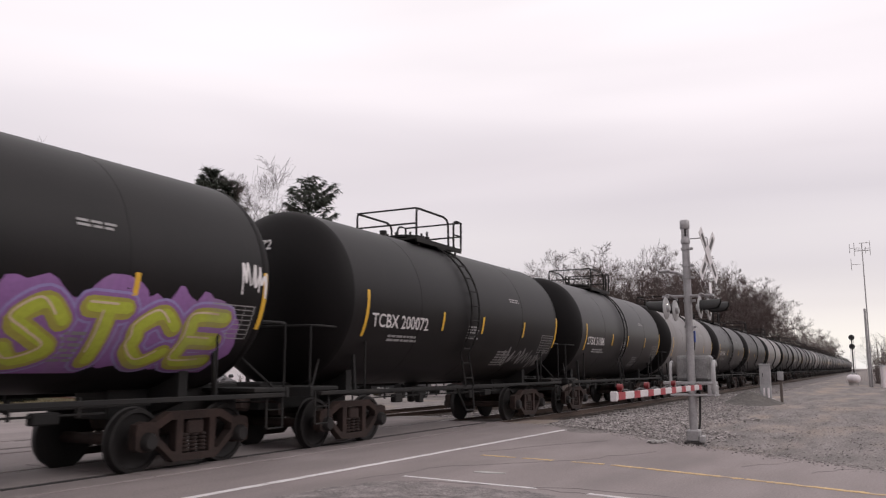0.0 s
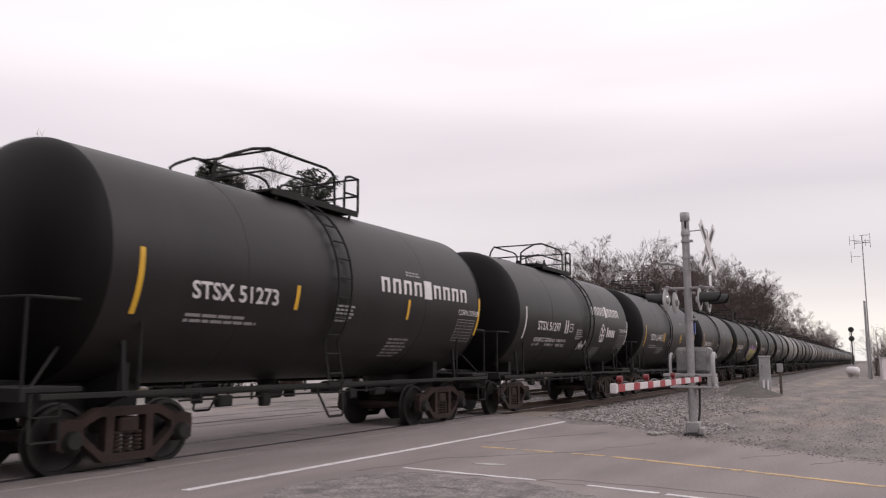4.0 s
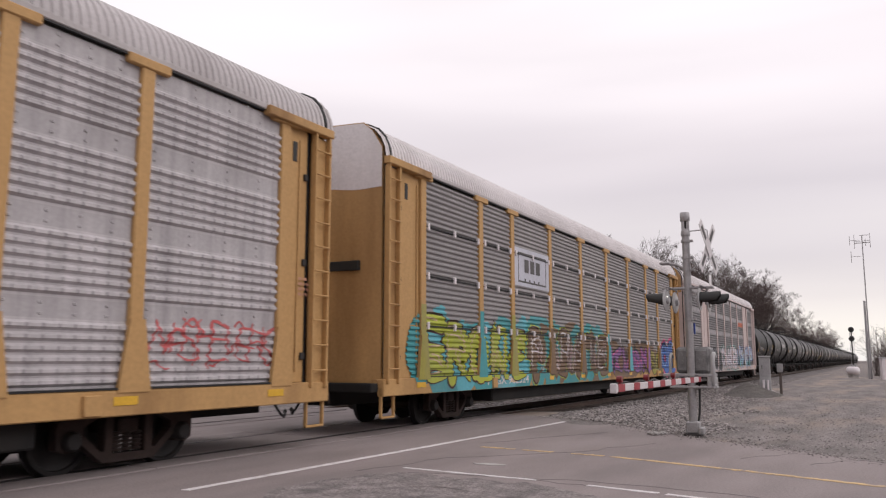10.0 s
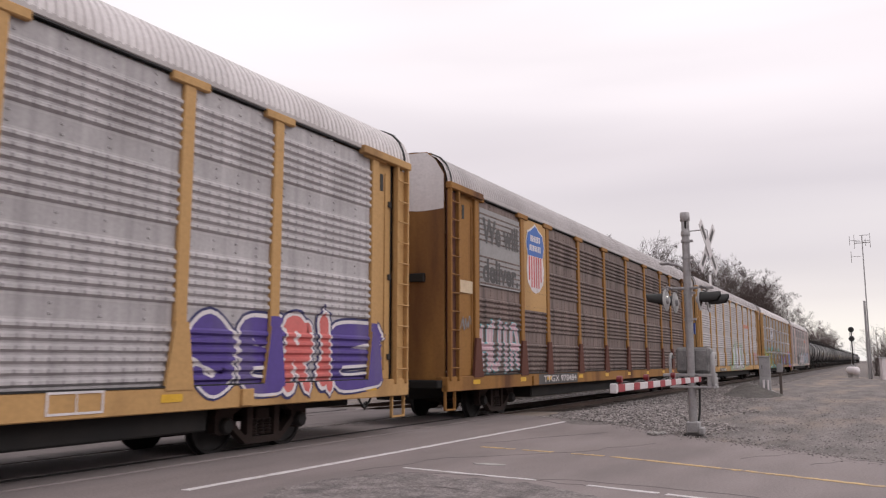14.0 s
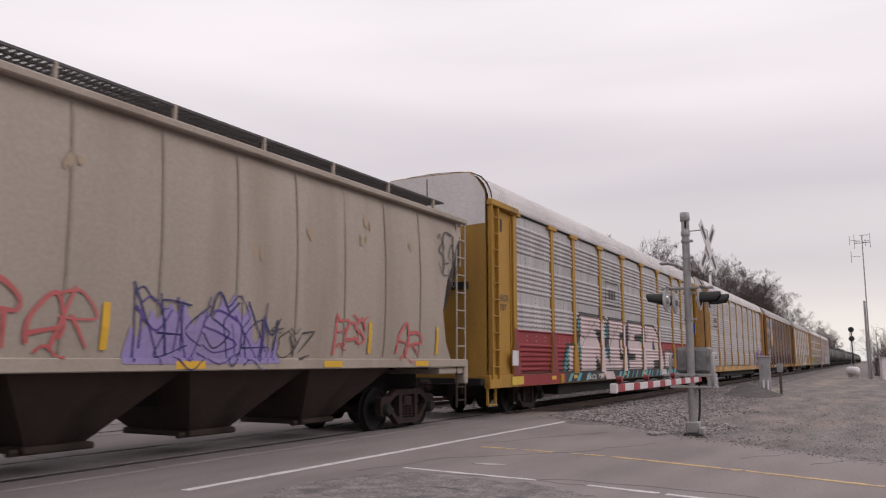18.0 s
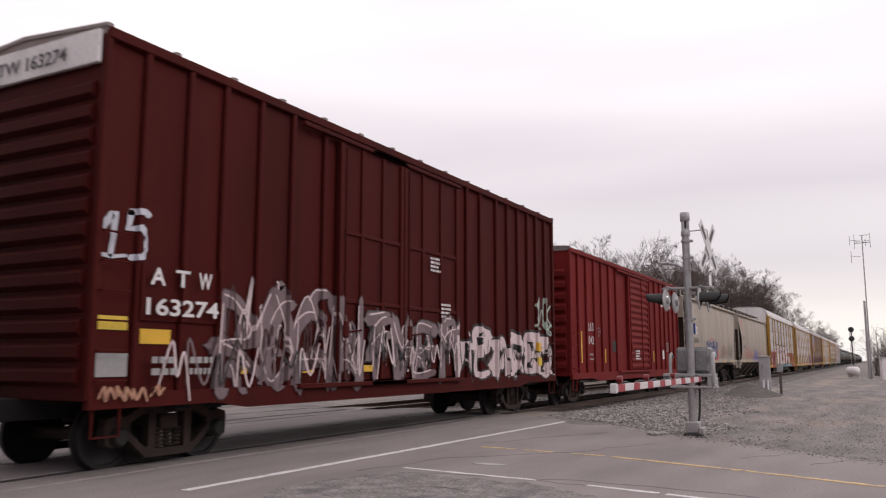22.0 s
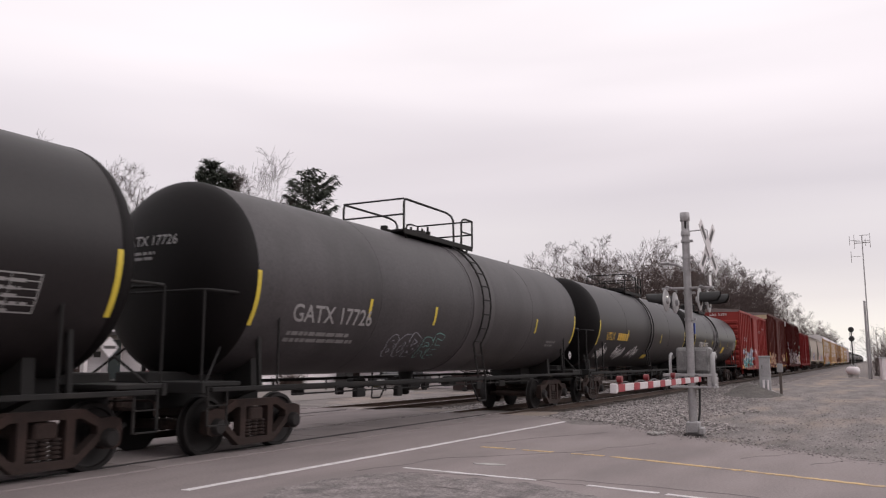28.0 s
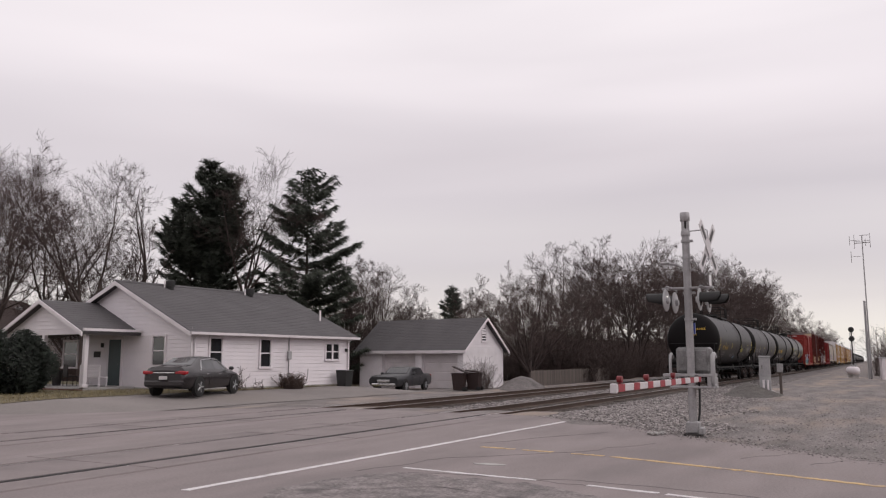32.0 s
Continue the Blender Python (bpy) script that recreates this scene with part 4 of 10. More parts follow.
def roof_slope(parent, p00, p10, p01, p11, mt, rows=22, thick=.11, name="roof"):
    """A roof plane from the eave (p00 to p10) to the ridge (p01 to p11), in stepped shingle courses."""
    p00, p10, p01, p11 = (Vector(p) for p in (p00, p10, p01, p11))
    up = ((p10 - p00).cross(p01 - p00)).normalized()
    if up.z < 0:
        up = -up
    lines = []
    for k in range(rows):
        a, b_ = k / rows, (k + 1) / rows
        for t, o in ((a, .011), (b_, .004)):
            lines.append([p00.lerp(p01, t) + up * o, p10.lerp(p11, t) + up * o])
    g = Geo().sheet(lines)
    bottom = [p00 - up * thick, p10 - up * thick, p11 - up * thick, p01 - up * thick]
    g.add(bottom, [(0, 1, 2, 3)])
    g.add([p00 + up * .02, p10 + up * .02] + bottom[:2], [(0, 1, 3, 2)])
    for a, b_, c, d in ((p00, p01, bottom[0], bottom[3]), (p10, p11, bottom[1], bottom[2])):
        g.add([a + up * .013, b_ + up * .013, d, c], [(0, 1, 2, 3)])
    return part(name, g, mt, parent, "grey shingled roof slope")


def bungalow():
    H = thing("house", "white clapboard bungalow with grey shingle roof and porch", "house", at=pose(24.98, 25.4, .18, 0, 0, -5.5))
    E_, R_, LEN, RID, BACK = 2.68, 4.92, 10.2, 5.0, 7.3
    ze = lambda y: E_ + (R_ - E_) * y / RID
    part("wall", Geo().box((0, 0, 0), (LEN, .16, E_)), M["siding"], H, "long side wall")
    part("wall", Geo().box((LEN - .16, .16, 0), (LEN, BACK, E_)), M["siding"], H, "far gable wall")
    part("wall", Geo().box((0, BACK, 0), (LEN, BACK + .16, 4.0)), M["siding"], H, "rear wall")
    part("wall", Geo().prism([(.16, 0), (BACK, 0), (BACK, R_ - (BACK - RID) * .40 - .1), (RID, R_ - .1), (.16, ze(.16) - .1)], 0, 0, .16), M["siding"], H, "front gable wall")
    part("foundation", Geo().box((-.03, -.03, -.3), (LEN + .03, BACK, .12)), M["concrete"], H)
    clapboards(H, lambda z: (0, LEN), .1, E_ - .05, lambda u, o, z: (u, o, z), M["siding"])
    clapboards(H, lambda z: (0 if z < E_ - .3 else (z + .34 - E_) / (R_ - E_) * RID, min(BACK, BACK if z < R_ - 1.2 else RID + (R_ - z - .34) / .40)), .1, R_ - .4, lambda u, o, z: (o, u, z), M["siding"])
    for a in ((-.03, -.03), (LEN - .05, -.03)):
        part("corner_board", Geo().box((a[0], a[1], .05), (a[0] + .08, a[1] + .08, E_)), M["white_paint"], H)
    o = .38
    roof_slope(H, (-o, -o, ze(-o)), (LEN + o, -o, ze(-o)), (-o, RID, R_), (LEN + o, RID, R_), M["shingle"], 28)
    roof_slope(H, (-o, BACK + .2, R_ - (BACK + .2 - RID) * .40), (LEN + o, BACK + .2, R_ - (BACK + .2 - RID) * .40), (-o, RID, R_), (LEN + o, RID, R_), M["shingle"], 14)
    part("ridge_cap", Geo().prism([(RID - .14, R_ - .03), (RID, R_ + .06), (RID + .14, R_ - .03)], 0, -o, LEN + o), M["shingle"], H)
    part("gutter", Geo().prism([(-o - .02, ze(-o) - .14), (-o - .10, ze(-o) - .12), (-o - .11, ze(-o) - .01), (-o - .02, ze(-o) - .01)], 0, -o, LEN + o), M["white_paint"], H, "white eave gutter")
    for x in (-o - .03,):
        part("barge_board", Geo().prism([(-o, ze(-o) - .2), (RID, R_ - .2), (RID, R_ - .02), (-o, ze(-o) - .02)], 0, x, x + .028), M["white_paint"], H, "white barge board")
        part("barge_board", Geo().prism([(RID, R_ - .22), (BACK + .2, R_ - (BACK + .2 - RID) * .40 - .2), (BACK + .2, R_ - (BACK + .2 - RID) * .40 - .02), (RID, R_ - .02)], 0, x, x + .028), M["white_paint"], H, "white barge board")
    part("soffit", Geo().box((-o, -o, E_ - .22), (LEN + o, 0, E_ - .19)), M["white_paint"], H)
    for x in (.12, LEN - .12):
        part("downpipe", Geo().tube([(x, -o - .05, E_ - .2), (x, -.06, E_ - .45), (x, -.06, .1)], .04, 8), M["white_paint"], H, smooth=50)
    long_ = lambda u, o_, z: (u, o_ - .02, z)
    gab = lambda u, o_, z: (o_ - .02, u, z)
    window(H, .98, 1.62, 1.05, 2.28, long_)
    window(H, 3.92, 4.54, 1.0, 2.28, long_)
    window(H, 8.4, 9.36, 1.35, 2.15, long_, 2)
    window(H, 1.7, 2.5, 1.1, 2.35, gab)
    d = part("door", Geo().box((-.05, 4.75, .18), (-.005, 5.68, 2.25)), M["door_green"], H, "dark green front door")
    part("door_frame", Geo().box((-.07, 4.65, .18), (0, 4.75, 2.33)).box((-.07, 5.68, .18), (0, 5.78, 2.33)).box((-.07, 4.65, 2.25), (0, 5.78, 2.35)), M["white_paint"], d)
    part("knob", Geo().lathe([(-.12, .02), (-.10, .035), (-.06, .02)], 0, (0, 4.86, 1.15), 10), M["chrome"], d)
    part("wall_plaque", Geo().box((-.05, 6.35, 1.45), (-.02, 6.85, 1.72)), M["dark_metal"], H, "dark wall decoration")
    part("porch_lamp", Geo().cbox((-.12, 6.1, 1.9), (-.02, 6.25, 2.1), .02), M["black"], H)
    part("meter", Geo().cbox((5.62, -.16, 1.35), (5.86, -.03, 1.75), .03).rod((5.74, -.06, 1.7), (5.74, -.06, 2.6), .03, 8).rod((5.74, -.06, .1), (5.74, -.06, 1.4), .025, 8), M["grey_paint"], H, "electric meter and conduit")
    part("wall_vent", Geo().cbox((9.85, -.10, 1.75), (10.05, -.02, 1.92), .02), M["dark_metal"], H)
    part("hose_bib", Geo().tube([(7.0, -.05, .3), (7.0, -.12, .55), (7.0, -.14, .9)], .02, 6), M["grey_paint"], H)
    for x, y in ((2.3, RID - .45), (7.35, RID - .5)):
        z = ze(y)
        v = part("roof_vent", Geo().lathe([(z - .15, .17), (z + .12, .17), (z + .12, .22), (z + .36, .22), (z + .42, .16), (z + .43, .01)], 2, (x, y, 0), 16), M["black"], H, "black roof vent", smooth=40)
        part("vent_cap", Geo().rod((x - .26, y + .1, z), (x - .26, y + .1, z + .38), .04, 8), M["white_paint"], v)
    part("vent_pipe", Geo().rod((9.7, 1.6, ze(1.6) - .1), (9.7, 1.6, ze(1.6) + .55), .05, 8), M["white_paint"], H, "white vent pipe")
    # porch across the front gable
    y0, y1, dep = 3.7, 9.9, 2.5
    ym, pe, pr = (y0 + y1) / 2, 2.62, 3.98
    pz = lambda y: pe + (pr - pe) * (1 - abs(y - ym) / (ym - y0))
    part("porch_floor", Geo().cbox((-dep, y0, -.3), (-.02, y1, .17), .02), M["concrete"], H, "concrete porch floor")
    for k in range(22):
        part("brick", Geo().cbox((-dep - .10, y0 + .28 * k, -.02), (-dep - .005, y0 + .28 * k + .265, .10), .008), M["brick"], H)
    roof_slope(H, (-dep - .35, y0 - .3, pz(y0 - .3)), (.3, y0 - .3, pz(y0 - .3)), (-dep - .35, ym, pr), (2.5, ym, pr), M["shingle"], 14)
    roof_slope(H, (-dep - .35, y1 + .3, pz(y1 + .3)), (.3, y1 + .3, pz(y1 + .3)), (-dep - .35, ym, pr), (2.5, ym, pr), M["shingle"], 14)
    part("porch_gable", Geo().prism([(y0, pe - .02), (y1, pe - .02), (ym, pr - .1)], 0, -dep, -dep + .12), M["siding"], H)
    clapboards(H, lambda z: (y0 + (z - pe) / (pr - pe) * (ym - y0) + .45, y1 - (z - pe) / (pr - pe) * (ym - y0) - .45), pe + .05, pr - .25, lambda u, o_, z: (-dep + o_, u, z), M["siding"])
    for s, ya in ((1, y0 - .3), (-1, y1 + .3)):
        part("barge_board", Geo().prism([(ya, pz(ya) - .18), (ym, pr - .18), (ym, pr + .0), (ya, pz(ya))], 0, -dep - .40, -dep - .35), M["white_paint"], H, "white porch barge board")
    part("porch_beam", Geo().box((-dep - .02, y0, pe - .2), (-dep + .14, y1, pe)).box((-dep, y0, pe - .2), (0, y0 + .14, pe)), M["white_paint"], H)
    part("gutter", Geo().box((-dep - .35, y0 - .42, pe - .08), (.1, y0 - .31, pe + .03)), M["white_paint"], H)
    for y in (y0 + .08, y1 - .08, 6.9):
        part("porch_post", Geo().cbox((-dep - .02, y - .09, .17), (-dep + .16, y + .09, pe - .2), .015).cbox((-dep - .06, y - .13, .17), (-dep + .20, y + .13, .30), .015), M["white_paint"], H, "square white porch post")
    g = lambda u, o_, z: (o_ - .02, u, z)
    window(H, 8.2, 9.3, 1.0, 2.2, g)
    # things on the porch
    b_ = thing("porch_bench", "white slatted wooden bench on the porch", "bench", at=H.matrix_basis @ pose(-1.2, 5.0, .17, 0, 0, 100))
    for k in range(4):
        part("back_slat", Geo().cbox((-.6, .2, .45 + k * .13), (.6, .23, .55 + k * .13), .008), M["white_paint"], b_)
    part("seat", Geo().cbox((-.6, -.25, .38), (.6, .2, .42), .01), M["white_paint"], b_)
    for x in (-.56, .56):
        for y in (-.22, .2):
            part("leg", Geo().cbox((x - .035, y - .035, 0), (x + .035, y + .035, .4 if y < 0 else .92), .008), M["white_paint"], b_)
    for k, (x, y, r, h, mt) in enumerate(((-2.1, 8.1, .22, .42, "pot"), (-2.0, 8.9, .17, .3, "galv"), (-1.4, 7.5, .25, .7, "dark_metal"))):
        p = thing("flower_pot", "round garden pot standing on the porch", "pot", at=H.matrix_basis @ pose(x, y, .17))
        part("pot", Geo().lathe([(0, r * .7), (h, r), (h, r * .85), (h - .06, .02)], 2, n=16), M[mt], p, smooth=40)
    ch = thing("porch_chair", "dark metal chair on the porch", "chair", at=H.matrix_basis @ pose(-1.3, 6.6, .17, 0, 0, 80))
    part("seat", Geo().cbox((-.25, -.25, .4), (.25, .25, .44), .01), M["dark_metal"], ch)
    part("back", Geo().cbox((-.25, .2, .44), (.25, .24, .95), .01), M["dark_metal"], ch)
    for x in (-.22, .22):
        for y in (-.22, .22):
            part("leg", Geo().rod((x, y, 0), (x, y, .42), .02, 6), M["dark_metal"], ch)
    for k in range(1):
        t = thing("refuse_bin", "black wheeled bin beside the wall", "bin", at=H.matrix_basis @ pose(9.2 + k * .62, -.62 - .1 * k, -.18, 0, 0, 8 * k))
        part("body", Geo().add([(-.24, -.26, .08), (.24, -.26, .08), (.24, .26, .08), (-.24, .26, .08), (-.29, -.33, .92), (.29, -.33, .92), (.29, .33, .92), (-.29, .33, .92)], [(3, 2, 1, 0), (4, 5, 6, 7), (0, 1, 5, 4), (1, 2, 6, 5), (2, 3, 7, 6), (3, 0, 4, 7)]), M["plastic_black"], t)
        part("lid", Geo().cbox((-.31, -.36, .92), (.31, .36, 1.0), .03), M["plastic_black"], t)
        for x in (-.2, .2):
            part("wheel", Geo().lathe([(-.03, .02), (-.03, .11), (.03, .11), (.03, .02)], 0, (x, .3, .11), 14), M["rubber"], t)


def garage():
    G = thing("garage", "white painted block garage with grey shingle roof", "garage", at=pose(43.8, 22.0, -.32, 0, 0, -5.5))
    W, D, E_, R_ = 8.1, 4.9, 2.62, 4.5
    mid = D / 2
    part("wall", Geo().box((0, 0, -.2), (D, .2, E_)), M["block"], G, "side wall under the gable")
    part("wall", Geo().prism([(0, E_), (D, E_), (mid, R_ - .05)], 1, .02, .18), M["siding"], G, "boarded gable")
    part("wall", Geo().box((D - .2, .2, -.2), (D, W, E_)), M["block"], G, "rear wall")
    part("wall", Geo().box((0, W - .2, -.2), (D - .2, W, E_)), M["block"], G, "far side wall")
    for a, b_ in ((.2, .42), (3.1, 3.58), (6.25, W - .2)):
        part("wall", Geo().box((0, a, -.2), (.34, b_, E_)), M["block"], G, "front pier")
    part("lintel", Geo().box((0, .2, 2.2), (.3, W - .2, E_)), M["block"], G)
    clapboards(G, lambda z: ((z - E_) / (R_ - E_) * mid + .22, D - (z - E_) / (R_ - E_) * mid - .22), E_, R_ - .3, lambda u, o, z: (u, .02 + o, z), M["siding"])
    for a, b_ in ((.42, 3.1), (3.58, 6.25)):
        d = part("garage_door", Geo().box((.30, a, -.05), (.34, b_, 2.2)), M["garage_door"], G, "pale panelled garage door")
        for k in range(4):
            part("door_panel", Geo().cbox((.285, a + .04, k * .55 + .02), (.305, b_ - .04, k * .55 + .52), .01), M["garage_door"], d)
    o = .3
    roof_slope(G, (-o, -o, E_ - o * .7), (-o, W + o, E_ - o * .7), (mid, -o, R_), (mid, W + o, R_), M["shingle"], 20)
    roof_slope(G, (D + o, -o, E_ - o * .7), (D + o, W + o, E_ - o * .7), (mid, -o, R_), (mid, W + o, R_), M["shingle"], 20)
    part("fascia", Geo().box((-o - .03, -o, E_ - .38), (-o, W + o, E_ - .2)), M["white_paint"], G)
    for s, xa in ((1, -o), (-1, D + o)):
        part("barge_board", Geo().prism([(xa, E_ - .38), (mid, R_ - .16), (mid, R_), (xa, E_ - .22)], 1, -o - .04, -o), M["white_paint"], G)
    window(G, mid - .25, mid + .25, 3.0, 3.95, lambda u, o_, z: (u, .02 + o_, z))


def neighbour():
    N_ = thing("neighbour_house", "house with a low brown hip roof", "house", at=pose(27.5, 50.5, .1, 0, 0, -5))
    part("wall", Geo().box((0, 0, 0), (12, .2, 3.3)).box((0, .2, 0), (.2, 8, 3.3)).box((11.8, .2, 0), (12, 8, 3.3)).box((.2, 7.8, 0), (11.8, 8, 3.3)), M["siding"], N_)
    a, b_, c, d = (-.5, -.5, 3.2), (12.5, -.5, 3.2), (12.5, 8.5, 3.2), (-.5, 8.5, 3.2)
    r0, r1 = (3.6, 4, 5.6), (8.4, 4, 5.6)
    for q in ((a, b_, r0, r1), (d, c, r0, r1), (a, d, r0, r0), (b_, c, r1, r1)):
        roof_slope(N_, *q, M["shingle_brown"], 12)
    for x in (2.5, 5, 7.5):
        part("roof_vent", Geo().cbox((x, 2.6, 4.6), (x + .4, 3.0, 5.1), .05), M["galv"], N_)
    window(N_, 2, 3.2, 1.1, 2.3, lambda u, o, z: (u, o, z))


bungalow()
garage()
neighbour()


# ---- parked cars
def car(label, at, paint_key, stations, wheels, kind):
    """A car lofted over stations (x, half width, underside, belt, roof edge half width, roof edge height, crown height)."""
    c = thing("car", label, "car", at=at)
    sedan = kind == "sedan"

    def ring(st):
        x, w, bot, belt, we, ze, zc = st
        half = [(w - .10, bot), (w - .02, bot + .10), (w, (bot + belt) * .52), (w - .005, belt - .09), (w - .05, belt), (we + .02, ze - .02), (we - .07, ze + .4 * (zc - ze) + .01), (we * .45, zc)]
        return [(x, -y, z) for y, z in half] + [(x, y, z) for y, z in reversed(half)]
    rows = [ring(st) for st in stations]
    g = Geo().sheet([r + [r[0]] for r in rows])
    n = len(rows[0])
    g.add(rows[0], [tuple(range(n))])
    g.add(rows[-1], [tuple(range(n))[::-1]])
    body = part("body", g, M[paint_key], c, "painted car body", smooth=35)
    cab = [i for i, st in enumerate(stations) if st[6] > 1.25]
    i0, i1 = cab[0] - 1, cab[-1] + 1

    def mix(p, q, t):
        return Vector(p).lerp(Vector(q), t)

    def pane(name, a, b_, c_, d, out, words=""):
        """A glass sheet inside the quad a b c d, standing a little proud of the body."""
        m = (Vector(a) + Vector(b_) + Vector(c_) + Vector(d)) / 4
        q = [Vector(p) + (m - Vector(p)) * .06 + Vector(out) for p in (a, b_, c_, d)]
        part(name, Geo().add(q + [p - Vector(out) * 1.5 for p in q], [(0, 1, 2, 3), (7, 6, 5, 4), (0, 4, 5, 1), (1, 5, 6, 2), (2, 6, 7, 3), (3, 7, 4, 0)]), M["glass_dark"], body, words)
    for s in (-1, 1):
        k4, k5 = (4, 5) if s < 0 else (n - 5, n - 6)
        for i in range(i0, i1):
            a, b_, c_, d = rows[i][k4], rows[i + 1][k4], rows[i + 1][k5], rows[i][k5]
            if i == i0:
                a, d = mix(a, b_, .50), mix(d, c_, .55)
            if i == i1 - 1:
                b_, c_ = mix(a, b_, .62), mix(d, c_, .5)
            pane("side_window", mix(a, d, .10), mix(b_, c_, .10), mix(b_, c_, .88), mix(a, d, .88), (0, .006 * s, .002), "dark side window")
        if sedan:
            part("window_trim", Geo().tube([mix(rows[i0][k4], rows[i0 + 1][k4], .45)] + [mix(rows[i][k4], rows[i][k5], .96) + Vector((0, .012 * s, 0)) for i in range(i0 + 1, i1)] + [mix(rows[i1 - 1][k4], rows[i1][k4], .6)], .013, 5), M["chrome"], body, "bright window surround")
        w = max(st[1] for st in stations)
        mx = stations[i1][0] - .35
        part("mirror", Geo().cbox((mx - .09, s * w - .02 if s > 0 else -w - .17, .93), (mx + .09, w + .17 if s > 0 else -w + .02, 1.07), .05), M[paint_key], c)
        for x in (stations[i0][0] + .95, stations[i1][0] - .25):
            part("door_seam", Geo().box((x, s * (w + .001) - .004, .36), (x + .012, s * (w + .001) + .004, .86)), M["black"], c)
        for x in (stations[i0][0] + .75, stations[i0][0] + 1.75):
            part("door_handle", Geo().cbox((x - .1, s * (w + .008) - .015, .78), (x + .1, s * (w + .008) + .015, .81), .006), M["chrome"], c)
        for x in wheels:
            r = .335
            part("wheel_arch", Geo().lathe([(-.10, .01), (-.10, r + .05), (.006, r + .05), (.006, .01)] if s > 0 else [(-.006, .01), (-.006, r + .05), (.10, r + .05), (.10, .01)], 1, (x, s * w, r + .02), 28), M["black"], c)
            wh = part("wheel", Geo().lathe([(-.11, .21), (-.11, r - .03), (-.08, r), (.08, r), (.11, r - .03), (.11, .21)], 1, n=28), M["rubber"], c, "tyre", pose(x, s * (w - .085), r), 40)
            part("rim", Geo().lathe([(-.02, .02), (-.02, .225), (.112, .23), (.112, .205), (.05, .19), (.05, .02)] if s > 0 else [(.02, .02), (.02, .225), (-.112, .23), (-.112, .205), (-.05, .19), (-.05, .02)], 1, n=24), M["black"], wh)
            for k in range(5 if sedan else 8):
                a = k * 2 * math.pi / (5 if sedan else 8)
                part("spoke", Geo().rod((0, s * .10, 0), (.20 * math.cos(a), s * .107, .20 * math.sin(a)), .034, 6), M["alloy"], wh)
        part("tail_lamp", Geo().cbox((stations[0][0] - .01, min(s * .42, s * .86), .80), (stations[0][0] + .22, max(s * .42, s * .86), .93), .035), M["tail_red"], c, "red tail lamp")
        part("head_lamp", Geo().cbox((stations[-1][0] - .30, min(s * .40, s * .72), .58), (stations[-1][0] - .01, max(s * .40, s * .72), .71), .035), M["chrome"], c, "clear head lamp")
    for i, words in ((i0, "rear window"), (i1 - 1, "windscreen")):
        a, b_, c_, d = rows[i][6], rows[i + 1][6], rows[i + 1][n - 7], rows[i][n - 7]
        pane("window", mix(a, b_, .06), mix(a, b_, .94), mix(d, c_, .94), mix(d, c_, .06), (0, 0, .022), words)
    x0, x1 = stations[0][0], stations[-1][0]
    part("bumper", Geo().cbox((x0 - .05, -.78, .36), (x0 + .14, .78, .60), .06), M[paint_key] if sedan else M["chrome"], c)
    part("bumper", Geo().cbox((x1 - .16, -.74, .32), (x1 + .04, .74, .52), .06), M[paint_key] if sedan else M["chrome"], c)
    part("grille", Geo().cbox((x1 - .05, -.38, .55), (x1 + .02, .38, .70), .02), M["black"] if sedan else M["chrome"], c)
    part("plate", Geo().cbox((x0 - .06, -.16, .62), (x0 - .03, .16, .74), .005), M["white_refl"], c, "plain number plate")
    part("trunk_trim", Geo().cbox((x0 - .03, -.42, .84), (x0 + .05, .42, .88), .01), M["chrome"], c)
    return c


SEDAN = [(-2.40, .74, .42, .74, .58, .90, .95), (-2.28, .84, .34, .88, .66, 1.03, 1.07), (-1.95, .895, .28, .93, .70, 1.06, 1.10), (-1.62, .905, .26, .93, .70, 1.07, 1.12), (-.85, .912, .25, .93, .56, 1.36, 1.42), (-.15, .912, .25, .92, .575, 1.41, 1.46),
         (.45, .912, .25, .90, .565, 1.36, 1.42), (1.30, .905, .25, .87, .68, .96, 1.01), (1.75, .885, .26, .80, .66, .88, .93), (2.20, .80, .30, .66, .58, .76, .81), (2.40, .62, .36, .52, .46, .62, .66)]
BOXY = [(-2.55, .86, .40, .84, .76, .93, .95), (-2.45, .90, .34, .90, .80, .97, .99), (-1.50, .91, .32, .90, .78, .98, 1.01), (-1.15, .91, .32, .90, .70, 1.32, 1.36), (-.30, .91, .32, .90, .70, 1.35, 1.39),
        (.15, .91, .32, .90, .69, 1.32, 1.36), (.85, .91, .32, .89, .78, .97, 1.0), (2.40, .90, .34, .82, .78, .90, .92), (2.55, .87, .40, .76, .74, .82, .84)]
car("dark grey metallic saloon car parked on the driveway", pose(23.3, 23.35, ground_z(23.3, 23.3) + .03, 0, 0, 17), "car_grey", SEDAN, (-1.43, 1.42), "sedan")
car("old faded dark saloon car parked before the garage", pose(40.2, 24.2, ground_z(40.2, 24.2) + .0, 0, 0, 188), "car_old", BOXY, (-1.5, 1.5), "old")
M["bin_brown"] = mat("brown_plastic", (.020, .0075, .007), .5, var=.15, bump=.05)
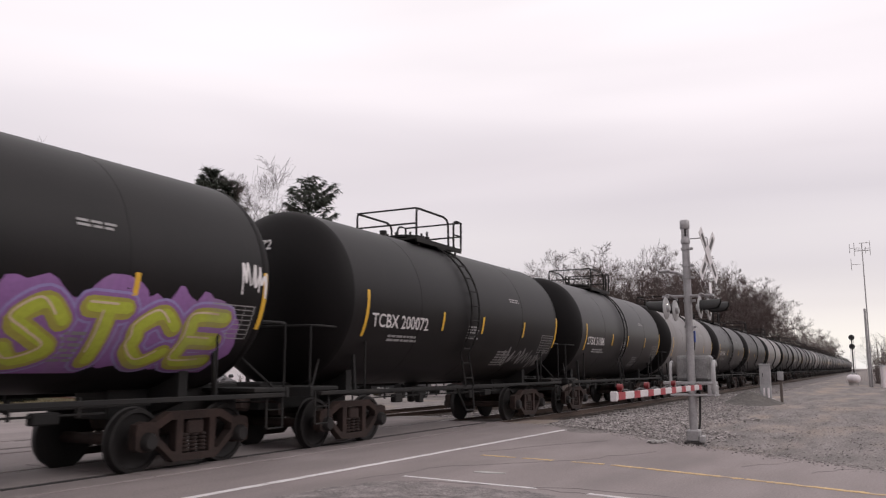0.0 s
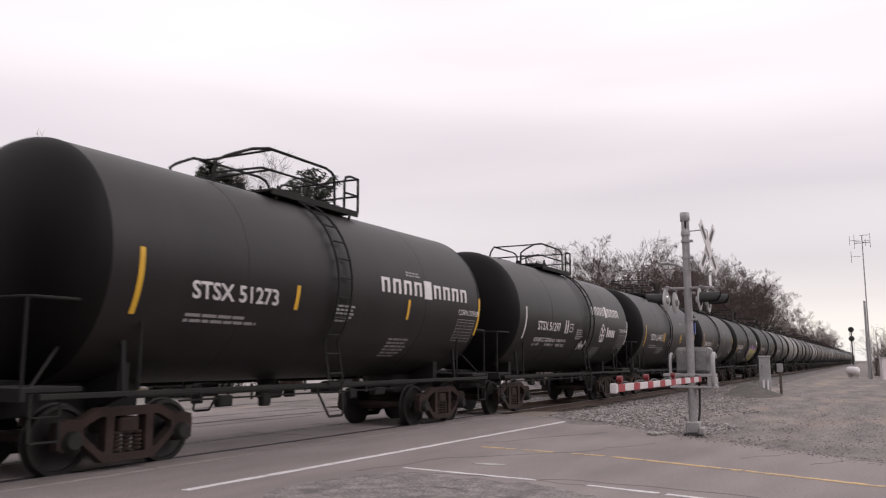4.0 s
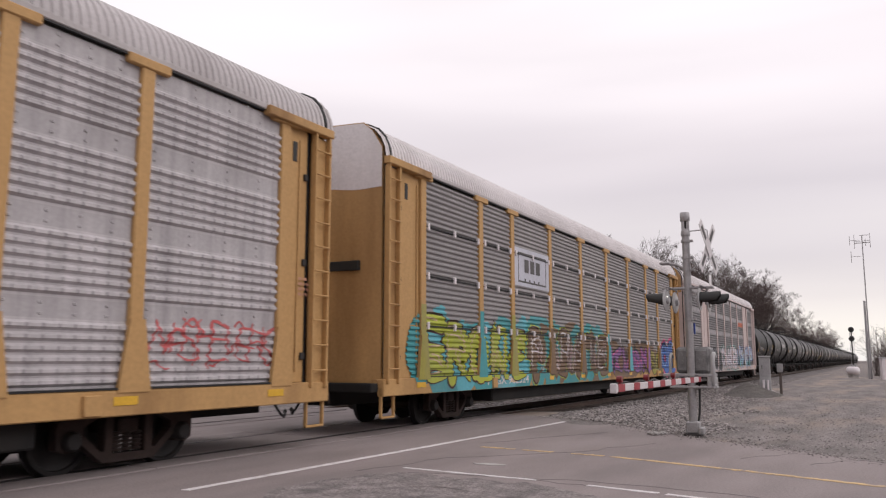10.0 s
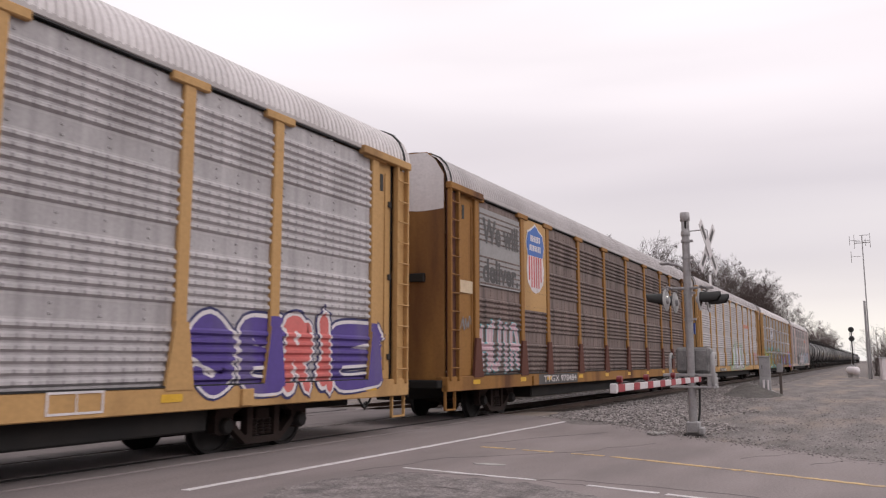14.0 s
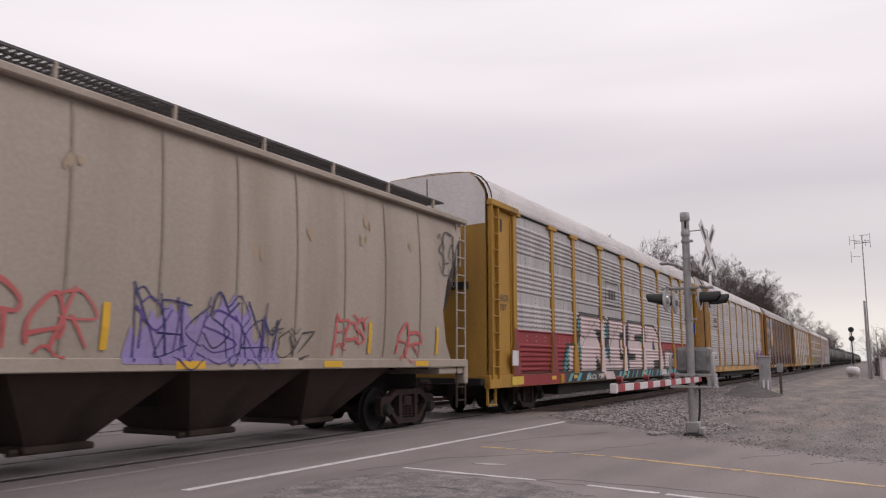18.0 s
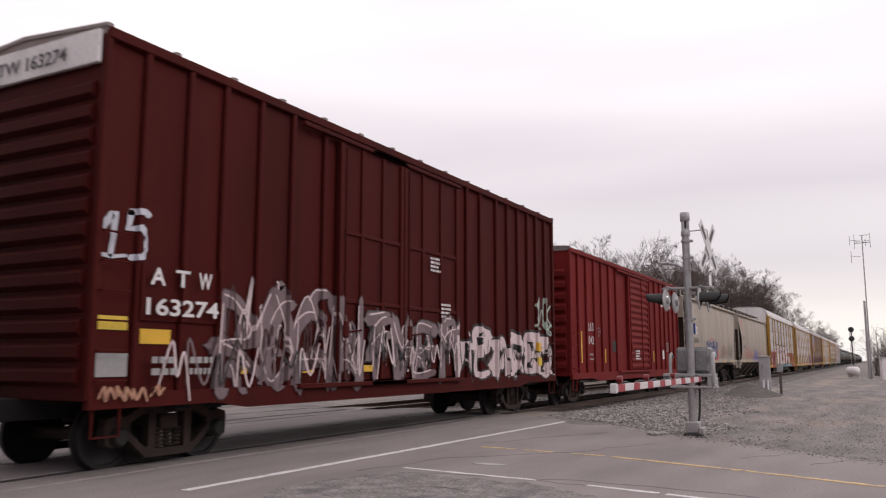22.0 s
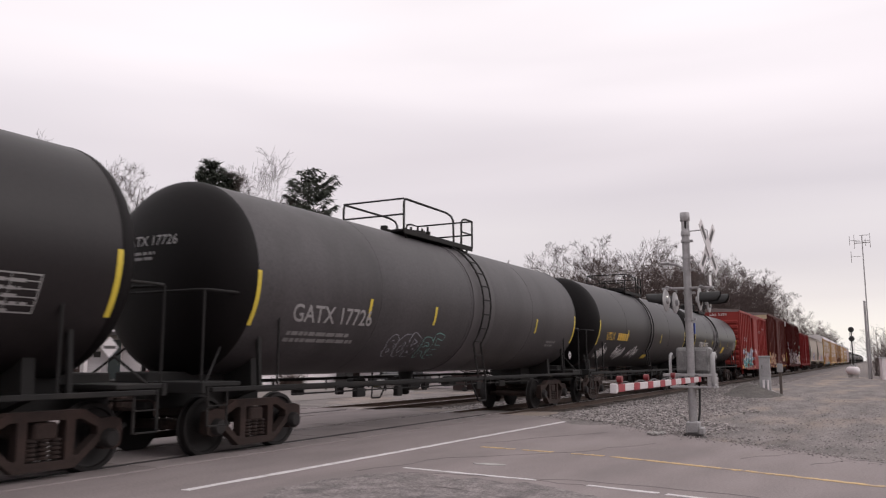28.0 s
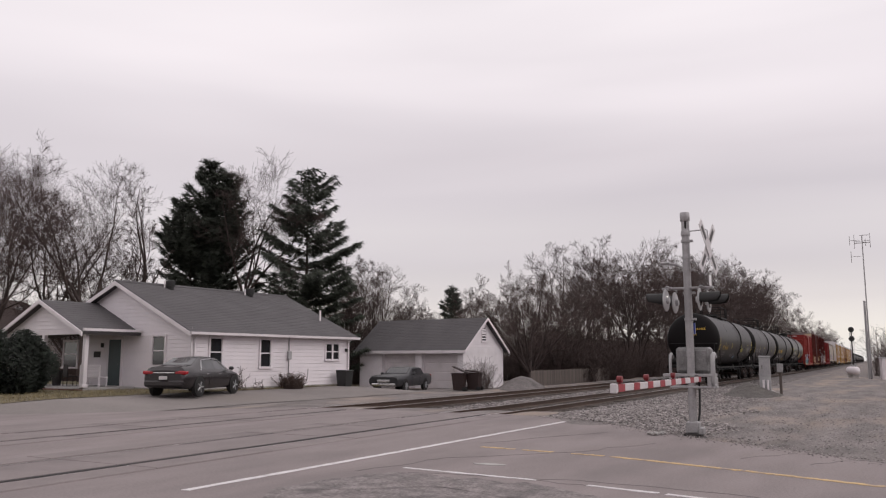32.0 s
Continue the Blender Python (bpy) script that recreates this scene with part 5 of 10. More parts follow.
for k, (bx, by, turn, tip) in enumerate(((41.2, 20.95, 195, 24), (41.9, 20.35, 188, 6))):
    t = thing("refuse_bin", "dark red-brown wheeled bin with its lid ajar", "bin", "brown bins", at=pose(bx, by, ground_z(bx, by), 0, 0, turn))
    part("body", Geo().add([(-.28, -.30, .06), (.28, -.30, .06), (.28, .30, .06), (-.28, .30, .06), (-.36, -.40, 1.02), (.36, -.40, 1.02), (.36, .38, 1.02), (-.36, .38, 1.02)], [(3, 2, 1, 0), (4, 5, 6, 7), (0, 1, 5, 4), (1, 2, 6, 5), (2, 3, 7, 6), (3, 0, 4, 7)]), M["bin_brown"], t)
    part("rim", Geo().cbox((-.39, -.43, .98), (.39, .41, 1.04), .02), M["bin_brown"], t)
    part("lid", Geo().cbox((-.39, -.84, -.02), (.39, 0, .04), .02), M["bin_brown"], t, "hinged lid standing ajar", pose(0, .40, 1.06, -tip, 0, 0))
    part("handle", Geo().rod((-.30, .47, 1.0), (.30, .47, 1.0), .02, 8), M["bin_brown"], t)
    for x in (-.3, .3):
        part("wheel", Geo().lathe([(-.03, .02), (-.03, .13), (.03, .13), (.03, .02)], 0, (x, .33, .13), 16), M["rubber"], t)

# fence behind the far track
fence = thing("fence", "weathered grey wooden board fence", "fence", at=pose(48.6, 19.5, -.45, 0, 0, 3.5))
board = Geo().cbox((-.068, -.012, 0), (.068, .012, 1.28), .006).mesh("board", M["wood_grey"])
for k in range(150):
    part("board", board, None, fence, at=pose(k * .145, 0, random.uniform(-.03, .03), 0, random.uniform(-.8, .8), 0))
for k in range(10):
    part("post", Geo().cbox((k * 2.4 - .05, .02, -.2), (k * 2.4 + .05, .12, 1.2), .01), M["wood_grey"], fence)
for z in (.3, 1.0):
    part("rail", Geo().cbox((0, .015, z), (21.8, .06, z + .09), .01), M["wood_grey"], fence)
mound = Geo().sheet([[(x, y, -.45 + 1.0 * math.exp(-((x - 45.5) / 2.6) ** 2 - ((y - 18.9) / 1.0) ** 2) + .05 * noise.noise(Vector((x * 2, y * 2, 0)))) for x in np.arange(39, 52.1, .4)] for y in np.arange(16.8, 21.1, .3)])
tagged(part("stone_mound", mound, M["ballast"], smooth=60), "low mound of dark crushed stone by the track", "mound")


# ---- trees and shrubs
def twig_rod(g, a, b_, ra, rb):
    d = (b_ - a)
    u = d.orthogonal().normalized()
    w = d.cross(u).normalized()
    k = len(g.v)
    for c, r in ((a, ra), (b_, rb)):
        for ang in (0, 2.094, 4.189):
            g.v.append(tuple(c + (u * math.cos(ang) + w * math.sin(ang)) * r))
    g.f += [(k, k + 1, k + 4, k + 3), (k + 1, k + 2, k + 5, k + 4), (k + 2, k, k + 3, k + 5)]


def bare_tree(seed, height, clear, leaders, open_, counts, ratio=.5, curl=.3, lean=(0, 0), thick=1.0, crook=.10, twig_r=.014):
    """A leafless tree: trunk, leaders and limbs in one mesh, fine twigs in another."""
    rnd = random.Random(seed)
    wood, twig = Geo(), Geo()
    deepest = len(counts)

    def grow(p, d, length, r, level, tip):
        segs = (7, 5, 4, 2)[min(level, 3)]
        pts, q, dd = [p], p.copy(), d.normalized()
        for k in range(segs):
            wob = crook * (1.0 if level < 3 else 1.6)
            dd = (dd + Vector((rnd.gauss(0, wob), rnd.gauss(0, wob), rnd.gauss(0, wob * .5) + curl / segs))).normalized()
            q = q + dd * length / segs
            pts.append(q.copy())
        for k in range(segs):
            ra, rb = (max(r + (tip - r) * (k + j) / segs, twig_r * .7) for j in (0, 1))
            if level < 2:
                wood.rod(pts[k], pts[k + 1], ra, 6, rb)
            else:
                twig_rod(twig if level > 2 else wood, pts[k], pts[k + 1], ra, rb)
        if level >= deepest:
            return
        c = counts[level]
        for j in range(c):
            t = .18 + .80 * (j + rnd.uniform(.1, .9)) / c
            f = t * segs
            i = min(int(f), segs - 1)
            at = pts[i].lerp(pts[i + 1], f - i)
            base = (pts[i + 1] - pts[i]).normalized()
            side = Matrix.Rotation(rnd.uniform(0, 6.283), 3, base) @ base.orthogonal().normalized()
            a = rnd.uniform(.5, 1.0)
            l = length * ratio * (1.05, 1.2, 1.7, 1.7)[level] * (1.15 - .65 * t) * rnd.uniform(.6, 1.2)
            ra = (r + (tip - r) * t) * rnd.uniform(.36, .55)
            grow(at, base * math.cos(a) + side * math.sin(a), l, ra, level + 1, max(ra * .3, twig_r * .6))

    r0 = height * .0135 * thick
    top = Vector((lean[0] * height * clear, lean[1] * height * clear, height * clear))
    mid = top * .5 + Vector((rnd.gauss(0, .12), rnd.gauss(0, .12), 0))
    for a, b_, ra, rb in ((Vector((0, 0, -.4)), mid, r0 * 1.25, r0), (mid, top, r0, r0 * .88)):
        wood.rod(a, b_, ra, 9, rb)
    for f in range(leaders):
        a = f * 6.283 / leaders + rnd.uniform(-.5, .5)
        o = open_ * (rnd.uniform(.55, 1.15) if leaders > 1 else .1)
        d = Vector((math.cos(a) * o + lean[0], math.sin(a) * o + lean[1], 1))
        grow(top, d, height * (1 - clear) * rnd.uniform(.82, 1.08), r0 * (.8 if leaders < 3 else .62), 0, twig_r * 1.4)
    zmax = max(v[2] for v in wood.v + twig.v)
    k = height / zmax
    for g in (wood, twig):
        g.v = [(x * k, y * k, z * k) for x, y, z in g.v]
    return wood, twig


def tree_thing(name, label, geos, mats, at, group=""):
    t = thing(name, label, "tree", group, at=at)
    part("trunk", geos[0], M[mats[0]], t, "bare branching trunk", smooth=60)
    part("crown", geos[1], M[mats[1]], t, "fine leafless twigs")
    return t


def grown(ob, x, y, s, turn):
    c = copy_thing(ob, pose(x, y, (ground_z(x, y) if x < 300 else -.3) - .05, 0, 0, turn))
    c.scale = (s, s, s)
    return c


def stand(x, y, turn=0):
    return pose(x, y, ground_z(x, y) - .05, 0, 0, turn)


A_ = tree_thing("bare_tree", "tall leafless tree with spreading rounded crown", bare_tree(3, 16.2, .18, 4, .62, (8, 6, 6, 4), .50, .22, crook=.15, twig_r=.010), ("bark", "twig"), stand(30.6, 48.6), "bare trees")
B_ = tree_thing("bare_tree", "leafless tree with steep forked limbs", bare_tree(8, 14.1, .28, 4, .55, (7, 6, 6, 4), .50, .25, crook=.16, twig_r=.010), ("bark", "twig"), stand(31.9, 41.1, 40), "bare trees")
N_ = tree_thing("bare_tree", "slender leafless tree with a narrow crown", bare_tree(17, 13.1, .25, 2, .20, (9, 6, 6, 4), .34, .4, crook=.13, twig_r=.010), ("bark", "twig"), stand(35.5, 40.7, 90), "bare trees")
C_ = tree_thing("bare_tree", "leafless tree with a crooked leaning trunk and open crown", bare_tree(23, 16.3, .40, 4, .50, (7, 6, 6, 3), .52, .25, lean=(.10, -.20), thick=.9, crook=.18, twig_r=.010), ("bark", "twig"), stand(40.4, 38.2, 0), "bare trees")
D_ = tree_thing("bare_tree", "leafless many-stemmed tree with a fan of fine twigs", bare_tree(14, 8.9, .10, 8, .66, (8, 6, 6, 3), .42, .26, thick=1.25, twig_r=.010), ("bark", "twig_far"), stand(51.0, 20.5), "bare trees")
E_t = tree_thing("bare_tree", "leafless brown tree at the woodland edge", bare_tree(33, 13.0, .15, 4, .45, (8, 6, 5, 3), .46, .30, crook=.14, twig_r=.013), ("bark", "twig_far"), stand(68, 23.5), "bare trees")
F_ = tree_thing("bare_tree", "tall leafless tree with open crooked limbs", bare_tree(41, 14.8, .30, 4, .50, (7, 5, 5, 3), .48, .22, crook=.18, twig_r=.014), ("bark", "twig_far"), stand(81.1, 22.0), "bare trees")
HEIGHT = {A_: 16.2, B_: 14.1, N_: 13.1, C_: 16.3, D_: 8.9, E_t: 13.0, F_: 14.8}
rt = random.Random(6)
for kind, x, y, h in ((A_, 27.2, 49.5, 16.6), (B_, 26.6, 42.6, 11.8), (B_, 36.2, 50.3, 14.8), (D_, 37.9, 46.5, 10.4), (N_, 39.9, 47.4, 11.5), (D_, 35.0, 46.0, 9.6), (E_t, 24.5, 45.0, 14.0),
                      (N_, 41.6, 39.0, 11.5), (E_t, 46.5, 37.5, 9.5), (D_, 48.0, 33.5, 8.6), (E_t, 49.5, 34.0, 9.8), (D_, 52.0, 35.5, 9.4), (E_t, 53.6, 34.9, 10.0), (D_, 56.0, 35.5, 8.6), (D_, 58.5, 36.5, 7.6), (E_t, 44.5, 36.0, 8.0),
                      (E_t, 82.0, 49.5, 8.4), (D_, 80.5, 46.9, 8.0), (E_t, 86.0, 46.0, 8.2), (D_, 84.9, 44.5, 7.6), (E_t, 84.5, 41.7, 10.2), (F_, 79.6, 37.6, 9.8), (E_t, 76.0, 34.0, 8.6), (D_, 74, 36.5, 8.6), (D_, 88, 50, 8.0), (D_, 72, 42, 7.0), (E_t, 92, 52, 8.6),
                      (D_, 57.5, 23.2, 9.2), (D_, 60.5, 21.8, 8.6), (E_t, 63.0, 25.2, 9.6), (E_t, 65.0, 21.6, 9.4), (E_t, 72.0, 22.4, 11.4), (F_, 76.1, 24.6, 12.0), (E_t, 79, 21.4, 11.2), (B_, 86.3, 25.6, 13.2), (E_t, 84.5, 21.6, 11.4)):
    grown(kind, x, y, h / HEIGHT[kind], rt.uniform(0, 360))
# woodland edge along the far track
x, k = 88.0, 0
while x < 520:
    y = rt.uniform(20.4, 24.5) + (4 if k % 4 == 0 else 0) - (3.5 * min(1, max(0, (x - 190) / 140)))
    kind = (E_t, F_, E_t, B_, E_t, A_, F_)[k % 7]
    h = float(np.interp(x, (88, 131, 184, 268, 334, 520), (15.0, 18.2, 21.8, 18.5, 16.5, 15.0))) * rt.choice((.60, .74, .86, .95, 1.02))
    grown(kind, x, y, h / HEIGHT[kind], rt.uniform(0, 360))
    x += 2.9 + (x - 88) * .032
    k += 1


def brush(seed, n, w, h, r=.02):
    rnd = random.Random(seed)
    g = Geo()
    for i in range(n):
        a, d_ = rnd.uniform(0, 6.28), w * math.sqrt(rnd.random())
        p = Vector((d_ * math.cos(a), d_ * math.sin(a), -.1))
        d = Vector((rnd.gauss(0, .3), rnd.gauss(0, .3), 1)).normalized()
        l = h * rnd.uniform(.4, 1.0)
        q = p + d * l * .5
        e = q + (d + Vector((rnd.gauss(0, .35), rnd.gauss(0, .35), 0))).normalized() * l * .5
        twig_rod(g, p, q, r, r * .7)
        twig_rod(g, q, e, r * .7, r * .4)
        for j in range(7):
            s = p.lerp(q, rnd.uniform(.4, 1)) if j < 3 else q.lerp(e, rnd.random())
            twig_rod(g, s, s + Vector((rnd.gauss(0, .4), rnd.gauss(0, .4), rnd.uniform(.1, .6))) * h * .25, r * .55, r * .35)
    return g


def brush_thing(label, seed, n, w, h, mt, at, r=.02):
    t = thing("brush", label, "shrub", "undergrowth", at=at)
    part("thicket", brush(seed, n, w, h, r), M[mt], t)
    return t


U_ = brush_thing("dense leafless brown undergrowth", 5, 620, 2.6, 3.9, "twig_far", stand(62, 23.4), .014)
for k in range(58):
    x = 61 + k * 1.75 + (k / 20) ** 3 * 2.6
    grown(U_, x, 22.0 + rt.uniform(0, 3.2) - 3.0 * min(1, max(0, (x - 190) / 140)), rt.uniform(.7, 1.25), rt.uniform(0, 360))
for k in range(26):
    grown(U_, 66 + k * 3.4, 26 + rt.uniform(0, 4), rt.uniform(1.0, 1.5), rt.uniform(0, 360))
for x, y, s in ((43.5, 36.5, .9), (46, 35.5, 1.0), (48.5, 36, 1.05), (50.5, 34, 1.1), (53, 36.5, 1.15), (55.5, 34.5, 1.0), (58, 36.5, .95), (61, 37, .8), (64, 38, .7), (41.0, 40.0, 1.1), (37.5, 42.5, .8), (34, 44, .7), (70, 40, .7), (75, 42, .7), (79, 40, .8), (84, 45, .7)):
    grown(U_, x, y, s, rt.uniform(0, 360))
for k in range(9):
    grown(U_, 92 + k * 9, -3.2 - k * .75 - rt.uniform(0, 2), rt.uniform(1.0, 1.4), rt.uniform(0, 360))
brush_thing("small reddish-brown shrub against the house wall", 9, 300, .5, .95, "dead_leaf", pose(30.2, 24.15, .15), .012)
brush_thing("bare rose bush by the wall", 10, 16, .35, 1.35, "twig", pose(27.1, 24.6, .15), .016)
brush_thing("bare shrub by the drive", 12, 12, .3, .7, "twig", pose(28.1, 24.4, .15), .012)
brush_thing("spreading leafless shrub beside the garage", 11, 90, .7, 2.3, "twig_far", pose(43.5, 20.6, -.35), .014)


def conifer(seed, height, reach, whorl, rise, tufts, size, mt, at, label, bare=.08, lead=((0, 0, 1.0),)):
    """A conifer: one or more leaders, whorls of boughs along them, sprays of needles on each bough."""
    rnd = random.Random(seed)
    t = thing("conifer", label, "tree", at=at)
    part("trunk", Geo().rod((0, 0, -.3), (0, 0, height * .97), height * .014, 9, .03), M["bark"], t, smooth=60)
    boughs, needles = Geo(), Geo()
    for lx, ly, share in lead:
        z = height * (bare if share == 1.0 or len(lead) == 1 else .45)
        while z < height * share * .99:
            f = z / (height * share)
            for k in range(rnd.randint(4, 6)):
                a = rnd.uniform(0, 6.283)
                l = reach(f) * rnd.uniform(.55, 1.12)
                p = Vector((lx * f, ly * f, z + rnd.uniform(-.2, .2)))
                out = Vector((math.cos(a), math.sin(a), 0))
                tilt = rise(f)
                pts = [p + out * l * j / 5 + Vector((0, 0, l * (tilt[0] * j / 5 + tilt[1] * (j / 5) ** 2))) for j in range(6)]
                for j in range(5):
                    twig_rod(boughs, pts[j], pts[j + 1], .035 * (1.15 - j / 5), .035 * (.95 - j / 5))
                for j in range(max(5, int(tufts * l))):
                    s = rnd.random() ** .6
                    i = min(int(s * 5), 4)
                    c = pts[i].lerp(pts[i + 1], s * 5 - i)
                    w_ = .05 + .16 * l * (1 - s) * .5
                    c = c + Vector((-out.y, out.x, 0)) * rnd.gauss(0, w_ + .08)
                    for q in range(4):
                        d = (out * rnd.uniform(.0, .8) + Vector((rnd.gauss(0, .6), rnd.gauss(0, .6), rnd.gauss(size[2], .4)))).normalized() * rnd.uniform(size[0], size[1])
                        w = d.orthogonal().normalized() * rnd.uniform(.03, .06)
                        needles.add([c - w, c + w, c + d], [(0, 1, 2)])
            z += whorl
    part("bough", boughs, M["bark"], t)
    part("foliage", needles, M[mt], t, "dark green needles")
    return t


conifer(4, 15.6, lambda f: 3.3 * min(1, (1.02 - f) * 1.55) ** .75 * (.82 if f < .2 else 1), .34, lambda f: (.25 + .5 * f, .28), 30, (.28, .55, .35), "needle", stand(40.5, 40.1), "dense dark evergreen tree with a rounded outline", lead=((0, 0, 1.0), (1.1, -1.0, .96), (-1.6, .9, .80)))
conifer(5, 14.2, lambda f: 4.9 * (1.02 - f) ** .46 * (1 if f > .2 else .85), .42, lambda f: (.55 * f - .18, .26), 24, (.28, .62, -.55), "needle", stand(42.6, 33.1), "tall spruce with drooping sprays on upswept boughs")
conifer(7, 9.9, lambda f: 2.6 * (1.02 - f) ** .55, .36, lambda f: (.3, .2), 22, (.3, .55, .3), "needle", stand(79.9, 41.5), "distant dark evergreen tree")


def leafy_shrub(seed, w, h, n, mt, at, label):
    rnd = random.Random(seed)
    t = thing("evergreen_shrub", label, "shrub", at=at)
    stem, leaves = Geo(), Geo()
    for i in range(26):
        a, r = rnd.uniform(0, 6.28), w * .8 * math.sqrt(rnd.random())
        stem.rod((r * .2 * math.cos(a), r * .2 * math.sin(a), -.1), (r * math.cos(a), r * math.sin(a), h * rnd.uniform(.5, .9)), .03, 4, .008)
    for i in range(n):
        a, b_ = rnd.uniform(0, 6.28), rnd.uniform(.05, 1.0)
        k = (rnd.random() ** .3) * (1 + .16 * math.sin(3 * a + 1) + .12 * math.sin(7 * a + 5 * b_))
        wide = math.sqrt(max(.06, 1 - ((b_ - .5) / .56) ** 2))
        c = Vector((w * k * math.cos(a) * wide, w * k * math.sin(a) * wide, h * b_ * (1 + .1 * math.sin(4 * a))))
        d = Vector((math.cos(a) + rnd.gauss(0, .6), math.sin(a) + rnd.gauss(0, .6), rnd.gauss(.3, .7))).normalized() * rnd.uniform(.10, .22)
        s = d.orthogonal().normalized() * .045
        leaves.add([c - s, c + s, c + d], [(0, 1, 2)])
    part("stem", stem, M["bark"], t)
    part("foliage", leaves, M[mt], t, "small dark evergreen leaves")


leafy_shrub(3, 1.75, 2.35, 16000, "shrub", pose(19.7, 29.8, .1), "dark rounded evergreen shrub by the drive")


# ---- the train: parts shared by all cars (x forward, y = -1.5 is the side towards the road, z = 0 on the rails)
CACHE = {}


def shared(key, make, material, smooth=None):
    if key not in CACHE:
        CACHE[key] = make().mesh(key.split(":")[0], material, smooth)
    return CACHE[key]


def bar(g, p, q, w, y0, y1):
    """A flat bar in the x-z plane from p to q, w wide, between y0 and y1."""
    p, q = Vector((p[0], 0, p[1])), Vector((q[0], 0, q[1]))
    d = (q - p).normalized()
    n = Vector((-d.z, 0, d.x)) * w / 2
    c = [p - n, q - n, q + n, p + n]
    vs = [(v.x, y0, v.z) for v in c] + [(v.x, y1, v.z) for v in c]
    return g.add(vs, [(0, 1, 2, 3), (7, 6, 5, 4), (1, 0, 4, 5), (2, 1, 5, 6), (3, 2, 6, 7), (0, 3, 7, 4)])


def sideframe_geo():
    """One steel casting: an arched frame with two bolster windows and a spring opening."""
    outer = [(-1.14, .60), (-1.12, .70), (-.98, .74), (-.80, .72), (-.52, .86), (.52, .86), (.80, .72), (.98, .74), (1.12, .70), (1.14, .60), (1.13, .36), (1.02, .31), (.86, .32), (.80, .44), (.42, .13), (-.42, .13), (-.80, .44), (-.86, .32), (-1.02, .31), (-1.13, .36)]
    holes = [[(s * .74, .62), (s * .50, .74), (s * .40, .74), (s * .40, .28), (s * .46, .28), (s * .74, .52)] for s in (-1, 1)] + [[(-.27, .74), (-.27, .24), (.27, .24), (.27, .74)]]
    loops = [outer] + holes
    flat = [p for q in loops for p in q]
    n = len(flat)
    tris = [tuple(t) for t in tessellate_polygon([[Vector((x, z, 0)) for x, z in q] for q in loops])]
    vs = [(x, -.075, z) for x, z in flat] + [(x, .075, z) for x, z in flat]
    fs = []
    for a, b, c in tris:
        up = (flat[b][0] - flat[a][0]) * (flat[c][1] - flat[a][1]) - (flat[b][1] - flat[a][1]) * (flat[c][0] - flat[a][0]) > 0
        f = (a, b, c) if up else (c, b, a)
        fs += [f, tuple(i + n for i in reversed(f))]
    k = 0
    for q in loops:
        m = len(q)
        turn = sum(q[i][0] * q[(i + 1) % m][1] - q[(i + 1) % m][0] * q[i][1] for i in range(m)) > 0
        for i in range(m):
            a, b = k + i, k + (i + 1) % m
            f = (a, a + n, b + n, b)
            fs.append(f if turn == (q is outer) else f[::-1])
        k += m
    return Geo().add(vs, fs)


def wheel_geo():
    return Geo().lathe([(.075, .02), (.075, .40), (.07, .483), (.045, .488), (.035, .462), (-.065, .455), (-.068, .40), (-.035, .385), (-.012, .30), (-.02, .15), (-.075, .13), (-.075, .05)], 1, n=36)


def truck(parent, x):
    t = part("truck", shared("truck", lambda: Geo().cbox((-.17, -1.12, .50), (.17, 1.12, .72), .03).cbox((-.36, -.36, .60), (.36, .36, .80), .03).cbox((-.62, -.62, .40), (-.54, .62, .52), .01).cbox((.54, -.62, .40), (.62, .62, .52), .01), M["truck"]), None, parent, "rusty cast steel truck", pose(x, 0, 0))
    for s in (-1, 1):
        part("sideframe", shared("sideframe", sideframe_geo, M["truck"]), None, t, at=pose(0, s * 1.05, 0))
        for u in (-.17, 0, .17):
            part("spring", shared("spring", spring_geo, M["truck"], 50), None, t, at=pose(u, s * 1.05, 0))
        for w in (-1, 1):
            part("wheel", shared("wheel", wheel_geo, M["wheel"], 35), None, t, at=pose(w * .89, s * .78, .457, 0, 0, 0 if s < 0 else 180))
            part("bearing_cap", shared("bearing_cap", lambda: Geo().lathe([(-.17, .04), (-.17, .10), (-.13, .13), (.05, .14), (.05, .05)], 1, n=18), M["wheel"], 35), None, t, at=pose(w * .93, s * 1.05, .457, 0, 0, 0 if s < 0 else 180))
    for w in (-1, 1):
        part("axle", shared("axle", lambda: Geo().rod((0, -.95, 0), (0, .95, 0), .085, 12), M["truck"], 40), None, t, at=pose(w * .89, 0, .457))
    return t


def spring_geo():
    """A coil spring as one ribbed column."""
    prof = [(.25, .02)]
    for k in range(5):
        prof += [(.255 + k * .055, .05), (.27 + k * .055, .075), (.29 + k * .055, .075), (.305 + k * .055, .05)]
    return Geo().lathe(prof + [(.53, .02)], 2, (0, 0, 0), 10)


def coupler_geo():
    return Geo().cbox((-.9, -.11, .76), (-.1, .11, .95), .02).cbox((-.12, -.16, .72), (.16, .17, 1.0), .05).cbox((.05, -.02, .74), (.26, .20, .98), .05)


def hose_geo():
    pts = [(-.35, -.28, .78), (-.15, -.30, .66), (.05, -.28, .48), (.22, -.22, .42), (.34, -.14, .50)]
    return Geo().tube(pts, .026, 6).rod((.34, -.14, .50), (.42, -.08, .52), .04, 8)


